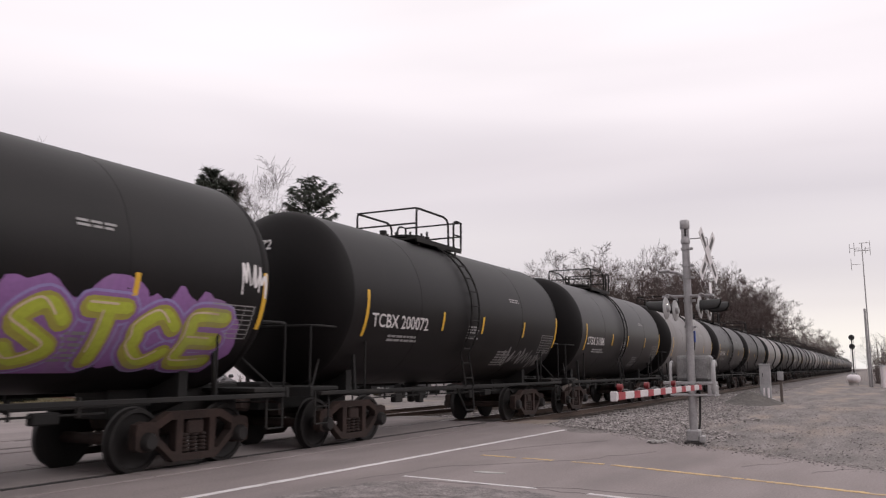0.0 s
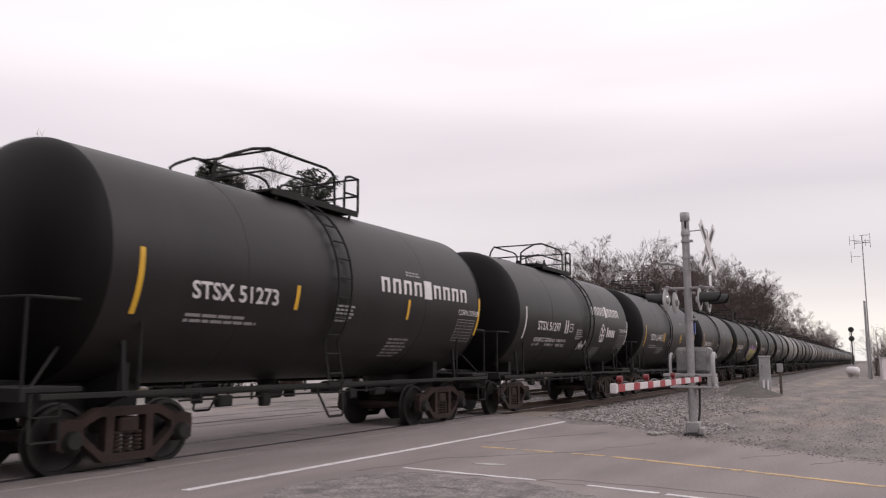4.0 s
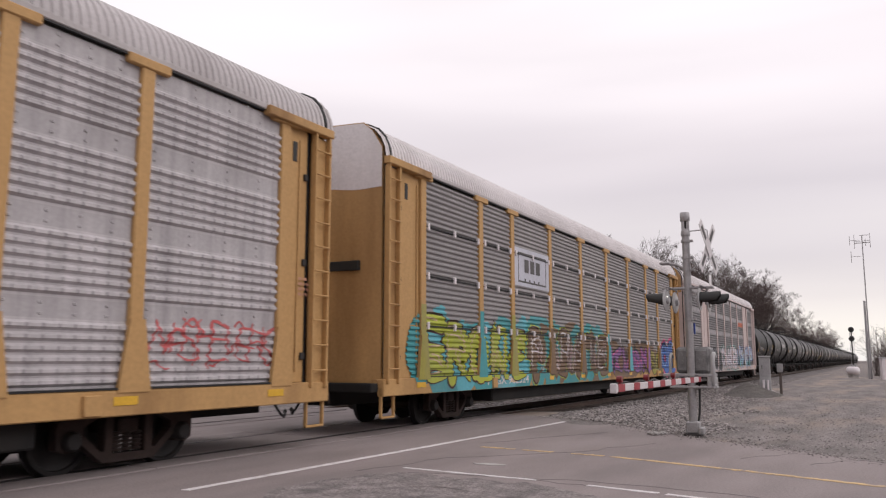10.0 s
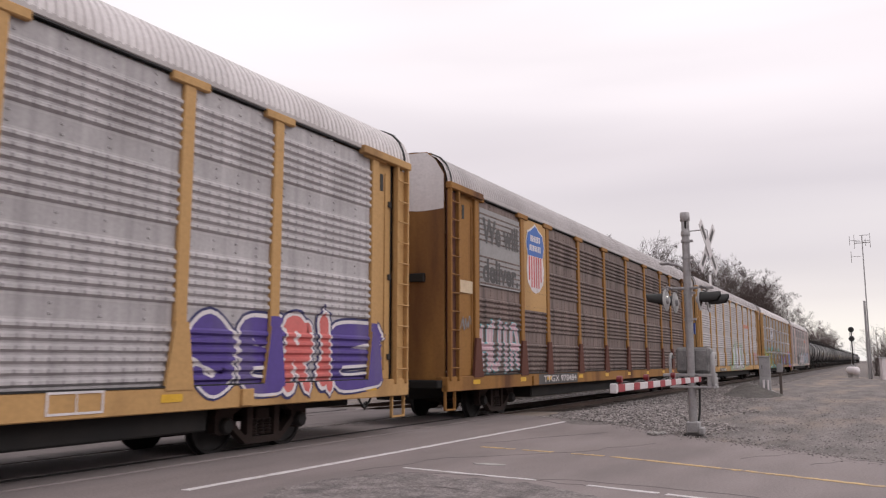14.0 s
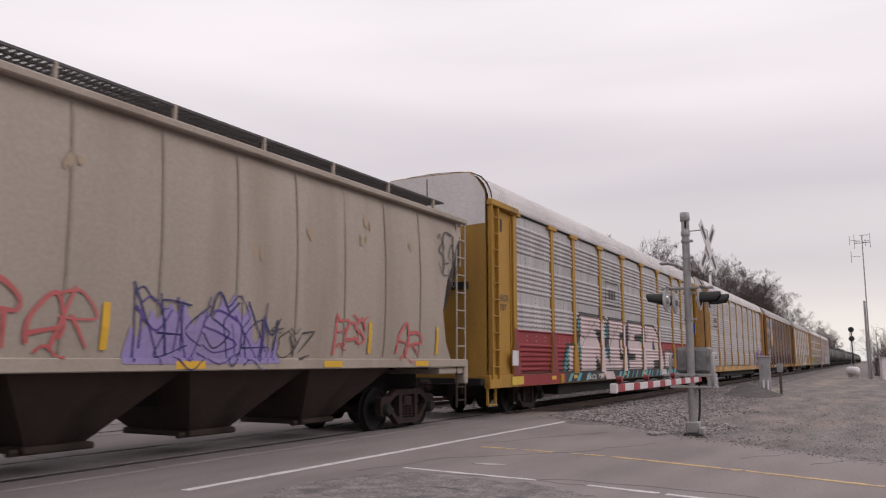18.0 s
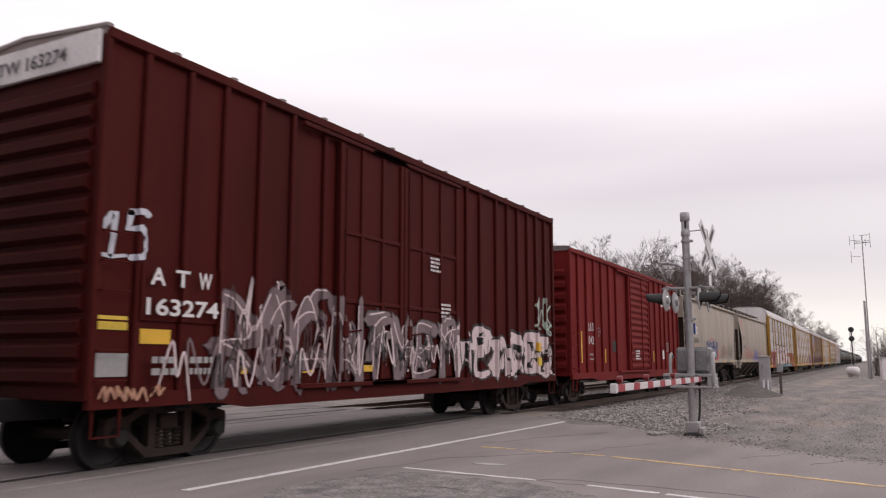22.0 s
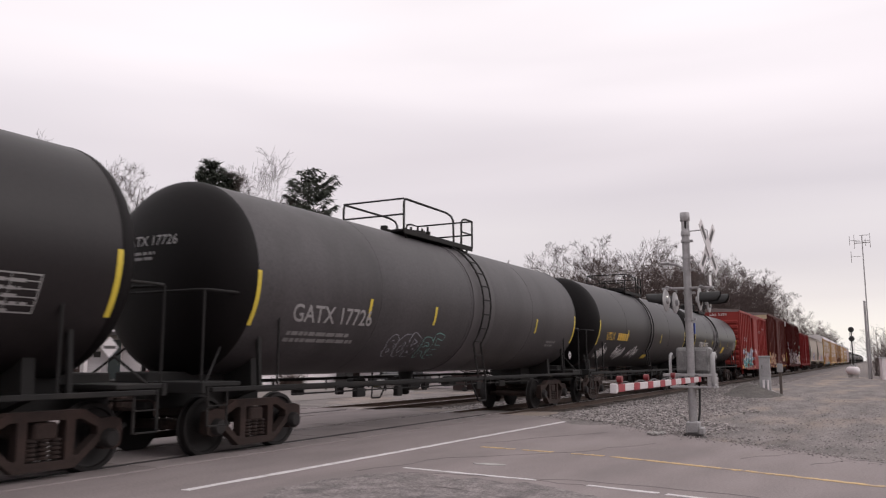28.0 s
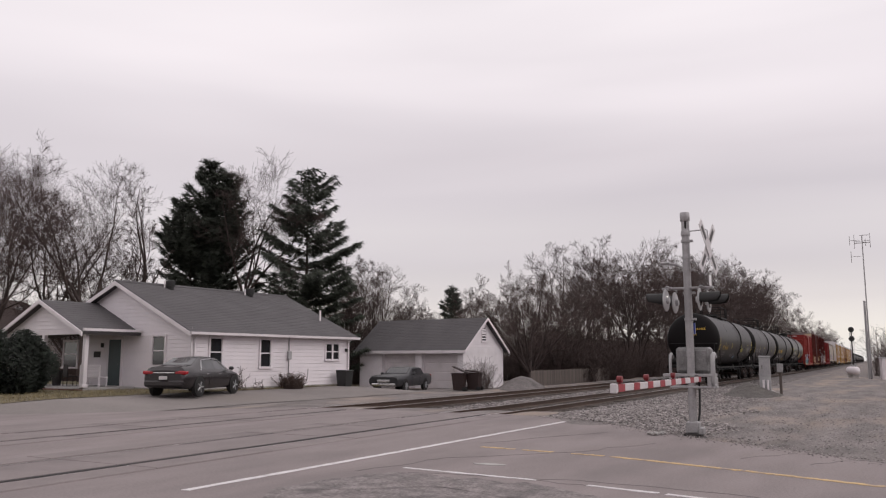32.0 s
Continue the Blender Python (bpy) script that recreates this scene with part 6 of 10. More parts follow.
def ends(parent, half):
    for s in (-1, 1):
        m = pose(s * half, 0, 0, 0, 0, 0 if s > 0 else 180)
        part("coupler", shared("coupler", coupler_geo, M["truck"]), None, parent, at=m)
        part("air_hose", shared("air_hose", hose_geo, M["plastic_black"], 60), None, parent, "black rubber air hose", m)
        part("uncoupling_lever", shared("uncoupling_lever", lambda: Geo().tube([(-.2, -1.40, .72), (-.16, -1.36, .90), (-.12, -1.2, .93), (-.1, -.35, .90), (.02, -.2, .86), (.1, -.14, 1.02)], .018, 5), M["truck"], 50), None, parent, "bent uncoupling rod", m)


def ladder_geo(h, w=.42, step=.33, r=.018):
    g = Geo()
    for s in (-1, 1):
        g.box((s * w / 2 - .025, -.012, 0), (s * w / 2 + .025, .012, h))
    k = .15
    while k < h - .05:
        g.rod((-w / 2, -.0, k), (w / 2, 0, k), r, 6)
        k += step
    return g


# ---- paint on the cars: stencils and spray paint as thin shapes that follow the surface
def text_flat(s, size=1.0, fat=0.0, space=1.0):
    cu = bpy.data.curves.new("letters", "FONT")
    cu.body, cu.size, cu.offset, cu.space_character, cu.resolution_u = s, size, fat * size, space, 3
    ob = bpy.data.objects.new("letters", cu)
    me = ob.to_mesh()
    vs = [tuple(v.co[:2]) for v in me.vertices]
    fs = [tuple(p.vertices) for p in me.polygons]
    ob.to_mesh_clear()
    bpy.data.objects.remove(ob)
    bpy.data.curves.remove(cu)
    return vs, fs


def fit_box(vs, x0, x1, z0, z1):
    a = np.array(vs)
    lo, hi = a.min(0), a.max(0)
    return [(x0 + (u - lo[0]) / max(hi[0] - lo[0], 1e-6) * (x1 - x0), z0 + (w - lo[1]) / max(hi[1] - lo[1], 1e-6) * (z1 - z0)) for u, w in a]


class Flat:
    """The side of a box car at y."""
    def __init__(self, y=-1.53):
        self.y, self.round = y, False

    def at(self, u, w, off):
        return (u, self.y - off, w)


class Sided:
    """The side of a box car at -1.46, with its ribs, doors and sill standing proud."""
    def __init__(self, ribs, doors, bottom):
        self.round, self.ribs, self.doors, self.bottom = True, ribs, doors, bottom

    def cuts(self, lo, hi):
        return [z for z in (self.bottom + .099, self.bottom + .101) if lo < z < hi]

    def xcuts(self, lo, hi):
        xs = [r + d for r in self.ribs for d in (-.062, -.056, .056, .062)] + [e + d for a in self.doors for e in a for d in (-.003, .003)]
        return [x for x in xs if lo < x < hi]

    def at(self, u, w, off):
        y = -1.462
        if w < self.bottom + .10:
            y = -1.537
        elif any(a - .001 < u < b + .001 for a, b in self.doors):
            y = -1.578
        elif any(abs(u - r) < .059 for r in self.ribs):
            y = -1.532
        return (u, y - off, w)


HOPPER = [(-1.50, 1.45), (-1.545, 1.9), (-1.565, 2.6), (-1.565, 3.3), (-1.54, 3.9), (-1.50, 4.5), (-1.44, 4.80), (-1.30, 4.92), (0, 5.10)]


class Bowed:
    """The gently bowed side of a covered hopper, with its sill below."""
    def __init__(self):
        self.round = True

    def cuts(self, lo, hi):
        return [z for z in [1.519, 1.521] + [1.75, 2.1, 2.35] + [q for _, q in HOPPER[1:6]] if lo < z < hi]

    def at(self, u, w, off):
        y = -1.562 if w < 1.52 else float(np.interp(w, [q for _, q in HOPPER], [p for p, _ in HOPPER])) - .012
        return (u, y - off, w)


class Round:
    """The side of a tank of radius r about zc."""
    def __init__(self, r, zc):
        self.r, self.zc, self.round = r, 2.97, True
        self.mid = zc

    def cuts(self, lo, hi):
        return list(np.arange(lo + .12, hi - .03, .12))

    def at(self, u, w, off):
        a = (w - .55 - self.zc) / self.r + (self.zc - self.mid) / self.r
        a = max(-1.5, min(1.5, a))
        return (u, -(self.r + off) * math.cos(a), self.mid + (self.r + off) * math.sin(a))


class Ribbed:
    """The corrugated side of an auto rack, with the sill below it."""
    def __init__(self, ribs, flat, rows=4, z0=1.14, z1=5.53, base=-1.47, depth=.042):
        self.round = True
        prof = rib_profile(z0, z1, rows, ribs, flat, depth)
        self.zs, self.ys = [z for _, z in prof], [base + y for y, _ in prof]
        self.zs = [1.121] + self.zs
        self.ys = [-1.552] + self.ys

    def cuts(self, lo, hi):
        return [z for z in self.zs if lo + .004 < z < hi - .004]

    def at(self, u, w, off):
        return (u, (-1.552 if w < 1.122 else float(np.interp(w, self.zs, self.ys))) - off, w)


def rib_profile(z0, z1, rows, ribs, flat, depth):
    prof = [(0.0, z0)]
    h = (z1 - z0) / rows
    for k in range(rows):
        z = z0 + k * h
        if flat:
            prof.append((0.0, z + .02))
        p = (h - flat - .03) / ribs
        zz = z + .02
        for j in range(ribs):
            prof += [(0.0, zz + p * .12), (-depth, zz + p * .38), (-depth, zz + p * .66), (0.0, zz + p * .92)]
            zz += p
        if not flat:
            prof += [(0.0, z + h - .03), (.03, z + h - .025), (.03, z + h - .008), (0.0, z + h)]
    prof.append((0.0, z1))
    return prof


class End:
    """The rear end of a car at x, seen from behind."""
    def __init__(self, x):
        self.x, self.round = x, False

    def at(self, u, w, off):
        return (self.x - off, -u, w)


class Head:
    """The domed rear head of a tank."""
    def __init__(self, half, r, zc):
        self.half, self.r, self.zc, self.round = half, r, zc, True

    def cuts(self, lo, hi):
        return list(np.arange(lo + .12, hi - .03, .12))

    def at(self, u, w, off):
        q = min(1, math.hypot(u, w - self.zc) / self.r) ** (1 / .82)
        return (-(self.half + .66 * math.sqrt(1 - q * q) + off), -u, w)


def decal(name, vs, fs, surf, material, parent, off=.008, label=""):
    if surf.round and fs:
        bm = bmesh.new()
        pts = [bm.verts.new((*p, 0)[:3]) for p in vs]
        for f in fs:
            try:
                bm.faces.new([pts[i] for i in f])
            except ValueError:
                pass
        zs = [p[1] for p in vs]
        for k in surf.cuts(min(zs), max(zs)):
            bmesh.ops.bisect_plane(bm, geom=bm.verts[:] + bm.edges[:] + bm.faces[:], plane_co=(0, k, 0), plane_no=(0, 1, 0))
        if type(surf) is Sided:
            us = [p[0] for p in vs]
            for k in surf.xcuts(min(us), max(us)):
                bmesh.ops.bisect_plane(bm, geom=bm.verts[:] + bm.edges[:] + bm.faces[:], plane_co=(k, 0, 0), plane_no=(1, 0, 0))
        bm.verts.index_update()
        vs, fs = [tuple(v.co) for v in bm.verts], [tuple(v.index for v in f.verts) for f in bm.faces]
        bm.free()
    g = Geo()
    g.v = [surf.at(p[0], p[1], off + (p[2] if len(p) > 2 else 0)) for p in vs]
    g.f = fs
    return part(name, g, material, parent, label)


def rects(rs_):
    vs, fs = [], []
    for x0, z0, x1, z1 in rs_:
        k = len(vs)
        vs += [(x0, z0), (x1, z0), (x1, z1), (x0, z1)]
        fs.append((k, k + 1, k + 2, k + 3))
    return vs, fs


def stencil(parent, s, x, z, h, surf, color="stencil", w=None, fat=.012):
    """Lettering of height h whose lower left corner is at (x, z)."""
    vs, fs = text_flat(s, 1.0, fat)
    a = np.array(vs)
    lo, hi = a.min(0), a.max(0)
    width = w or (hi[0] - lo[0]) / (hi[1] - lo[1]) * h
    q = fit_box(vs, x, x + width, z, z + h)
    if type(surf) is Round:
        q = [(u - .22 * (v - z), v) for u, v in q]
    return decal("stencil", q, fs, surf, P[color], parent)


def bars(parent, x, z, w, lines, surf, color="grey", lh=.055, seed=1, gap=1.75):
    """Small lettering that cannot be read, as rows of short bars."""
    rnd = random.Random(seed)
    out = []
    for k in range(lines):
        u = x
        end = x + w * rnd.uniform(.7, 1)
        while u < end - .02:
            l = min(rnd.uniform(.08, .3) * max(.4, min(1, w)), end - u)
            out.append((u, z - k * lh * gap - lh, u + l, z - k * lh * gap))
            u += l + .035
    return decal("small_lettering", *rects(out), surf, P[color], parent)


def frame_box(parent, x0, z0, x1, z1, surf, color="stencil", t=.02, rows=0, cols=0):
    """A ruled panel outline."""
    r = [(x0, z0, x1, z0 + t), (x0, z1 - t, x1, z1), (x0, z0 + t, x0 + t, z1 - t), (x1 - t, z0 + t, x1, z1 - t)]
    for k in range(1, rows):
        z = z0 + (z1 - z0) * k / rows
        r.append((x0 + t, z, x1 - t, z + t * .8))
    for k in range(1, cols):
        x = x0 + (x1 - x0) * k / cols
        r.append((x, z0 + t, x + t * .7, z1 - t))
    return decal("data_panel", *rects(r), surf, P[color], parent)


def blob(rnd, cx, cz, rx, rz, n=26, rough=.12):
    k = [rnd.uniform(-rough, rough) for _ in range(8)]
    pts = []
    for i in range(n):
        a = 2 * math.pi * i / n
        q = 1 + sum(k[j] * math.sin((j + 1) * a + j) for j in range(8)) * .5
        pts.append((cx + rx * q * math.cos(a), cz + rz * q * math.sin(a)))
    return pts


# sprayed letters as strokes over a grid of three columns and five rows, a at the top left and o at the bottom right
STROKES = dict(zip("ABCDEFGHIJKLMNOPQRSTUVWXYZh", (
    "mgbio jl", "am abfh hilnm", "fbdgjnl", "am abfilnm", "cagmo gi", "am ac gh", "fbdgjnlih", "am co gi", "bn", "bcilnj", "am cgo", "amo", "ma ahc co", "ma ao oc", "bdgjnlifb",
    "ma abfihg", "bdgjnlifb ko", "ma abfihg ho", "fbdhlnj", "ac bn", "ajnlc", "anc", "amhoc", "ao cm", "ahc hn", "ac cm mo", "am geilo")))


def stroke_lines(ch, rnd, jitter):
    """Smooth centre lines of one letter in the unit square."""
    out = []
    for word in STROKES[ch if ch in STROKES else ch.upper()].split():
        pts = [((ord(k) - 97) % 3 / 2 + rnd.gauss(0, jitter), 1 - (ord(k) - 97) // 3 / 4 + rnd.gauss(0, jitter * .7)) for k in word]
        n = len(pts)
        line = []
        for j in range(n - 1):
            p0, p1, p2, p3 = pts[max(0, j - 1)], pts[j], pts[j + 1], pts[min(n - 1, j + 2)]
            for q in range(6):
                t = q / 6
                line.append(tuple(.5 * (2 * p1[c] + (p2[c] - p0[c]) * t + (2 * p0[c] - 5 * p1[c] + 4 * p2[c] - p3[c]) * t * t + (3 * p1[c] - p0[c] - 3 * p2[c] + p3[c]) * t ** 3) for c in (0, 1)))
        out.append(line + [pts[-1]])
    return out


def ribbon(V_, F_, line, half, lift, point=0.0):
    """A brushed band of half-width half along a line, with round or pointed ends."""
    k = len(V_)
    n = len(line)
    low = min(z for _, z in line) - half
    for j, (u, z) in enumerate(line):
        q0, q1 = line[max(0, j - 1)], line[min(n - 1, j + 1)]
        du, dz = q1[0] - q0[0], q1[1] - q0[1]
        l = math.hypot(du, dz) or 1
        h = half * (1 - point * .7 * (j / (n - 1)))
        V_ += [(u - dz / l * h, z + du / l * h, lift), (u + dz / l * h, z - du / l * h, lift)]
        if j:
            F_.append((k + 2 * j - 2, k + 2 * j - 1, k + 2 * j + 1, k + 2 * j))
    for end in (0, 1):
        (u, z), (ub, zb) = (line[0], line[1]) if end == 0 else (line[-1], line[-2])
        a0 = math.atan2(z - zb, u - ub)
        h = half * (1 - point * .7 * end)
        b = len(V_)
        V_ += [(u + math.cos(a0 + radians(d)) * h * (1 + point * .8 * (d == 0)), max(low, z + math.sin(a0 + radians(d)) * h * (1 + point * .8 * (d == 0))), lift) for d in (-90, -54, -18, 0, 18, 54, 90)]
        F_.append(tuple(range(b, b + 7)))


def graffiti(parent, word, x0, x1, z0, z1, surf, fill="white", outline="black", back=None, seed=1, fat=.05, edge=.035, shade=None, label="spray-painted graffiti lettering", lean=.10, overlap=1.06, shine=None, busy=0, busy_with=None, halo=None, glint=None, drop=None, jitter=.035, point=.0, puff=.25, swoosh=0, aura=.03):
    """A spray-painted piece: a ragged cloud behind, a block shadow, outlined and filled stroke letters, highlights and streaks."""
    rnd = random.Random(seed)
    n = len(word)
    wid, hgt = x1 - x0, z1 - z0
    if back:
        for c, name in enumerate(back):
            vs, fs = [], []
            for i in range(n * 2):
                q = blob(rnd, x0 + wid * (i + .5) / (2 * n) + rnd.uniform(-.1, .1), z0 + hgt * rnd.uniform(.35, .65), wid / n * rnd.uniform(.45, .75), hgt * rnd.uniform(.42, .56), 30, .10)
                k = len(vs)
                if c == 0 or i % 2 == c % 2:
                    vs += [(u, max(z0 - .03, min(w, z1 + puff)), .00005 * i) for u, w in q]
                    fs.append(tuple(range(k, k + len(q))))
            decal("paint_cloud", vs, fs, surf, P[name], parent, .003 + .001 * c)
    keys = ("halo", "drop", "edge", "fill", "shine", "glint")
    layers = {k: ([], []) for k in keys}
    cell = wid / n
    sw = min(.29 * cell, .21 * hgt) * (.8 + 4 * fat)
    e = edge * hgt
    m_e = sw / 2 + e
    lift = 0
    for i, ch in enumerate(word):
        m, hw = x0 + cell * (i + .5) + rnd.uniform(-.03, .03) * cell, cell / 2 * overlap * rnd.uniform(.92, 1.05)
        za, zb = z0 + hgt * rnd.uniform(0, .05), z1 - hgt * rnd.uniform(0, .10)
        sk = rnd.uniform(-lean, lean)
        hx, hz = max(hw - m_e, .06), max((zb - za) / 2 - m_e, .06)
        zm = (za + zb) / 2
        lines = stroke_lines(ch, rnd, jitter)
        for q in range(swoosh):
            u0, u1, w0 = rnd.uniform(-.3, .8), rnd.uniform(.5, 1.5), rnd.uniform(.1, .95)
            w1 = w0 + rnd.choice((-1, 1)) * rnd.uniform(.15, .4)
            lines.append([(u0 + (u1 - u0) * t / 6, min(1.12, max(-.02, w0 + (w1 - w0) * t / 6 + .12 * math.sin(t * .52)))) for t in range(7)])
        for line in lines:
            pts = [(m + (2 * u - 1) * hx + sk * (2 * w - 1) * hz, zm + (2 * w - 1) * hz) for u, w in line]
            lift += .00012
            ribbon(*layers["edge"], pts, m_e, lift, point)
            ribbon(*layers["fill"], pts, sw / 2, lift, point)
            if halo:
                ribbon(*layers["halo"], pts, m_e + aura * hgt, lift, point)
            if drop:
                ribbon(*layers["drop"], [(u - .07 * hgt, max(z0 + .03, w - .03 * hgt)) for u, w in pts], m_e, lift, point)
            if shine:
                ribbon(*layers["shine"], [(u + sw * .07, w + sw * .05) for u, w in pts], sw * .27, lift, point)
            if glint:
                ribbon(*layers["glint"], [(u - sw * .30, w + sw * .22) for u, w in pts[1:-1]], max(.012, sw * .055), lift)
    if halo:
        decal("graffiti_halo", *layers["halo"], surf, P[halo], parent, .0058)
    if drop:
        decal("graffiti_shadow", *layers["drop"], surf, P[drop], parent, .0088)
    ob = decal("graffiti", *layers["edge"], surf, P[outline], parent, .0118, label)
    decal("graffiti_fill", *layers["fill"], surf, P[fill], parent, .0148)
    if shine:
        decal("graffiti_fill", *layers["shine"], surf, P[shine], parent, .0178)
    if glint:
        decal("graffiti_highlight", *layers["glint"], surf, P[glint], parent, .0206)
    if busy:
        for i in range(n):
            for j in range(busy):
                a = x0 + wid * (i + .15 + .3 * (j % 2)) / n
                scrawl(parent, a, a + wid / n * .6, z0 + hgt * rnd.uniform(.02, .3), z1 - hgt * rnd.uniform(.02, .35), surf, (outline, busy_with or outline)[j % 2], seed * 31 + i * 7 + j, 1, rnd.uniform(.02, .045), "", .0235)
    if shade:
        for i in range(n * 2):
            cx, cz = x0 + wid * rnd.uniform(.03, .97), z0 + hgt * rnd.uniform(.1, .9)
            q = blob(rnd, cx, cz, rnd.uniform(.03, .10), rnd.uniform(.08, .3) * min(1, hgt), 12, .3)
            decal("paint_streak", q, [tuple(range(len(q)))], surf, P[shade], parent, .0225)
    return ob


def scrawl(parent, x0, x1, z0, z1, surf, color="black", seed=1, n=5, w=.035, label="thin spray-paint tag", off=.009):
    """A quick one-line tag: looping strokes of even width."""
    rnd = random.Random(seed)
    vs, fs = [], []
    for i in range(n):
        a, b = x0 + (x1 - x0) * (i + .02) / n, x0 + (x1 - x0) * (i + 1.05) / n
        top, low = z1 - (z1 - z0) * rnd.uniform(0, .25), z0 + (z1 - z0) * rnd.uniform(0, .2)
        m = rnd.randint(4, 6)
        pts = [(a + (b - a) * max(0, min(1, (j + rnd.uniform(-.9, .9)) / (m - 1))), (top if j % 2 else low) + (z1 - z0) * rnd.uniform(-.12, .28) * (1 if j % 2 == 0 else -1)) for j in range(m)]
        line = []
        for j in range(m - 1):
            p0, p1, p2, p3 = pts[max(0, j - 1)], pts[j], pts[j + 1], pts[min(m - 1, j + 2)]
            for q in range(6):
                t = q / 6
                line.append(tuple(.5 * (2 * p1[c] + (p2[c] - p0[c]) * t + (2 * p0[c] - 5 * p1[c] + 4 * p2[c] - p3[c]) * t * t + (3 * p1[c] - p0[c] - 3 * p2[c] + p3[c]) * t ** 3) for c in (0, 1)))
        line.append(pts[-1])
        k = len(vs)
        for j, (u, z) in enumerate(line):
            q0, q1 = line[max(0, j - 1)], line[min(len(line) - 1, j + 1)]
            du, dz = q1[0] - q0[0], q1[1] - q0[1]
            l = math.hypot(du, dz) or 1
            h = w / 2 * (.7 + .5 * math.sin(3.1 * j / len(line)))
            vs += [(u - dz / l * h, z + du / l * h), (u + dz / l * h, z - du / l * h)]
            if j:
                fs.append((k + 2 * j - 2, k + 2 * j - 1, k + 2 * j + 1, k + 2 * j))
    return decal("tag", vs, fs, surf, P[color], parent, off, label)


def tag(parent, word, x0, x1, z0, z1, surf, color, seed=1, w=.022, lean=.35, label="thin spray-paint tag"):
    """A handwritten tag: thin slanted strokes run together, with flourishes above and below."""
    rnd = random.Random(seed)
    V_, F_ = [], []
    n = len(word)
    cell, hgt = (x1 - x0) / n, z1 - z0
    lift = 0
    for i, ch in enumerate(word):
        big = rnd.uniform(.65, 1.0)
        zb = z0 + hgt * rnd.uniform(.02, 1 - big)
        m = x0 + cell * (i + rnd.uniform(.05, .2))
        wide = cell * rnd.uniform(.85, 1.35)
        for line in stroke_lines(ch, rnd, .10):
            lift += .0001
            ribbon(V_, F_, [(m + u * wide + lean * (v - .5) * hgt * .5, zb + v * hgt * big) for u, v in line], w * rnd.uniform(.6, 1.15), lift, .6)
        if i % 2 == 0:
            lift += .0001
            a, b = rnd.uniform(-.2, .4), rnd.uniform(.8, 1.5)
            z = z0 + hgt * rnd.choice((-.04, .02, .95))
            ribbon(V_, F_, [(m + (a + (b - a) * t / 6) * cell, z + .10 * hgt * math.sin(t * .9 + i)) for t in range(7)], w * .7, lift, .7)
    return decal("tag", V_, F_, surf, P[color], parent, .009, label)


def patch(parent, x0, z0, x1, z1, surf, material, name="reflector", off=.009, label=""):
    return decal(name, *rects([(x0, z0, x1, z1)]), surf, material, parent, off, label)


# ---- tank cars
def shell_geo(half, r, zc):
    """The straight barrel of a tank."""
    return Geo().lathe([(-half, r * .96), (-half, r), (half, r), (half, r * .96)], 0, (0, 0, zc), 64)


def head_geo(half, r, zc):
    """The dished end of a tank, welded to the barrel."""
    prof = [(half - .03, r * .97), (half - .03, r + .004), (half + .02, r + .003)]
    for k in range(1, 11):
        a = radians(90 * k / 10)
        prof.append((half + .66 * math.sin(a), max(.02, r * math.cos(a) ** .82)))
    return Geo().lathe(prof, 0, (0, 0, zc), 64)


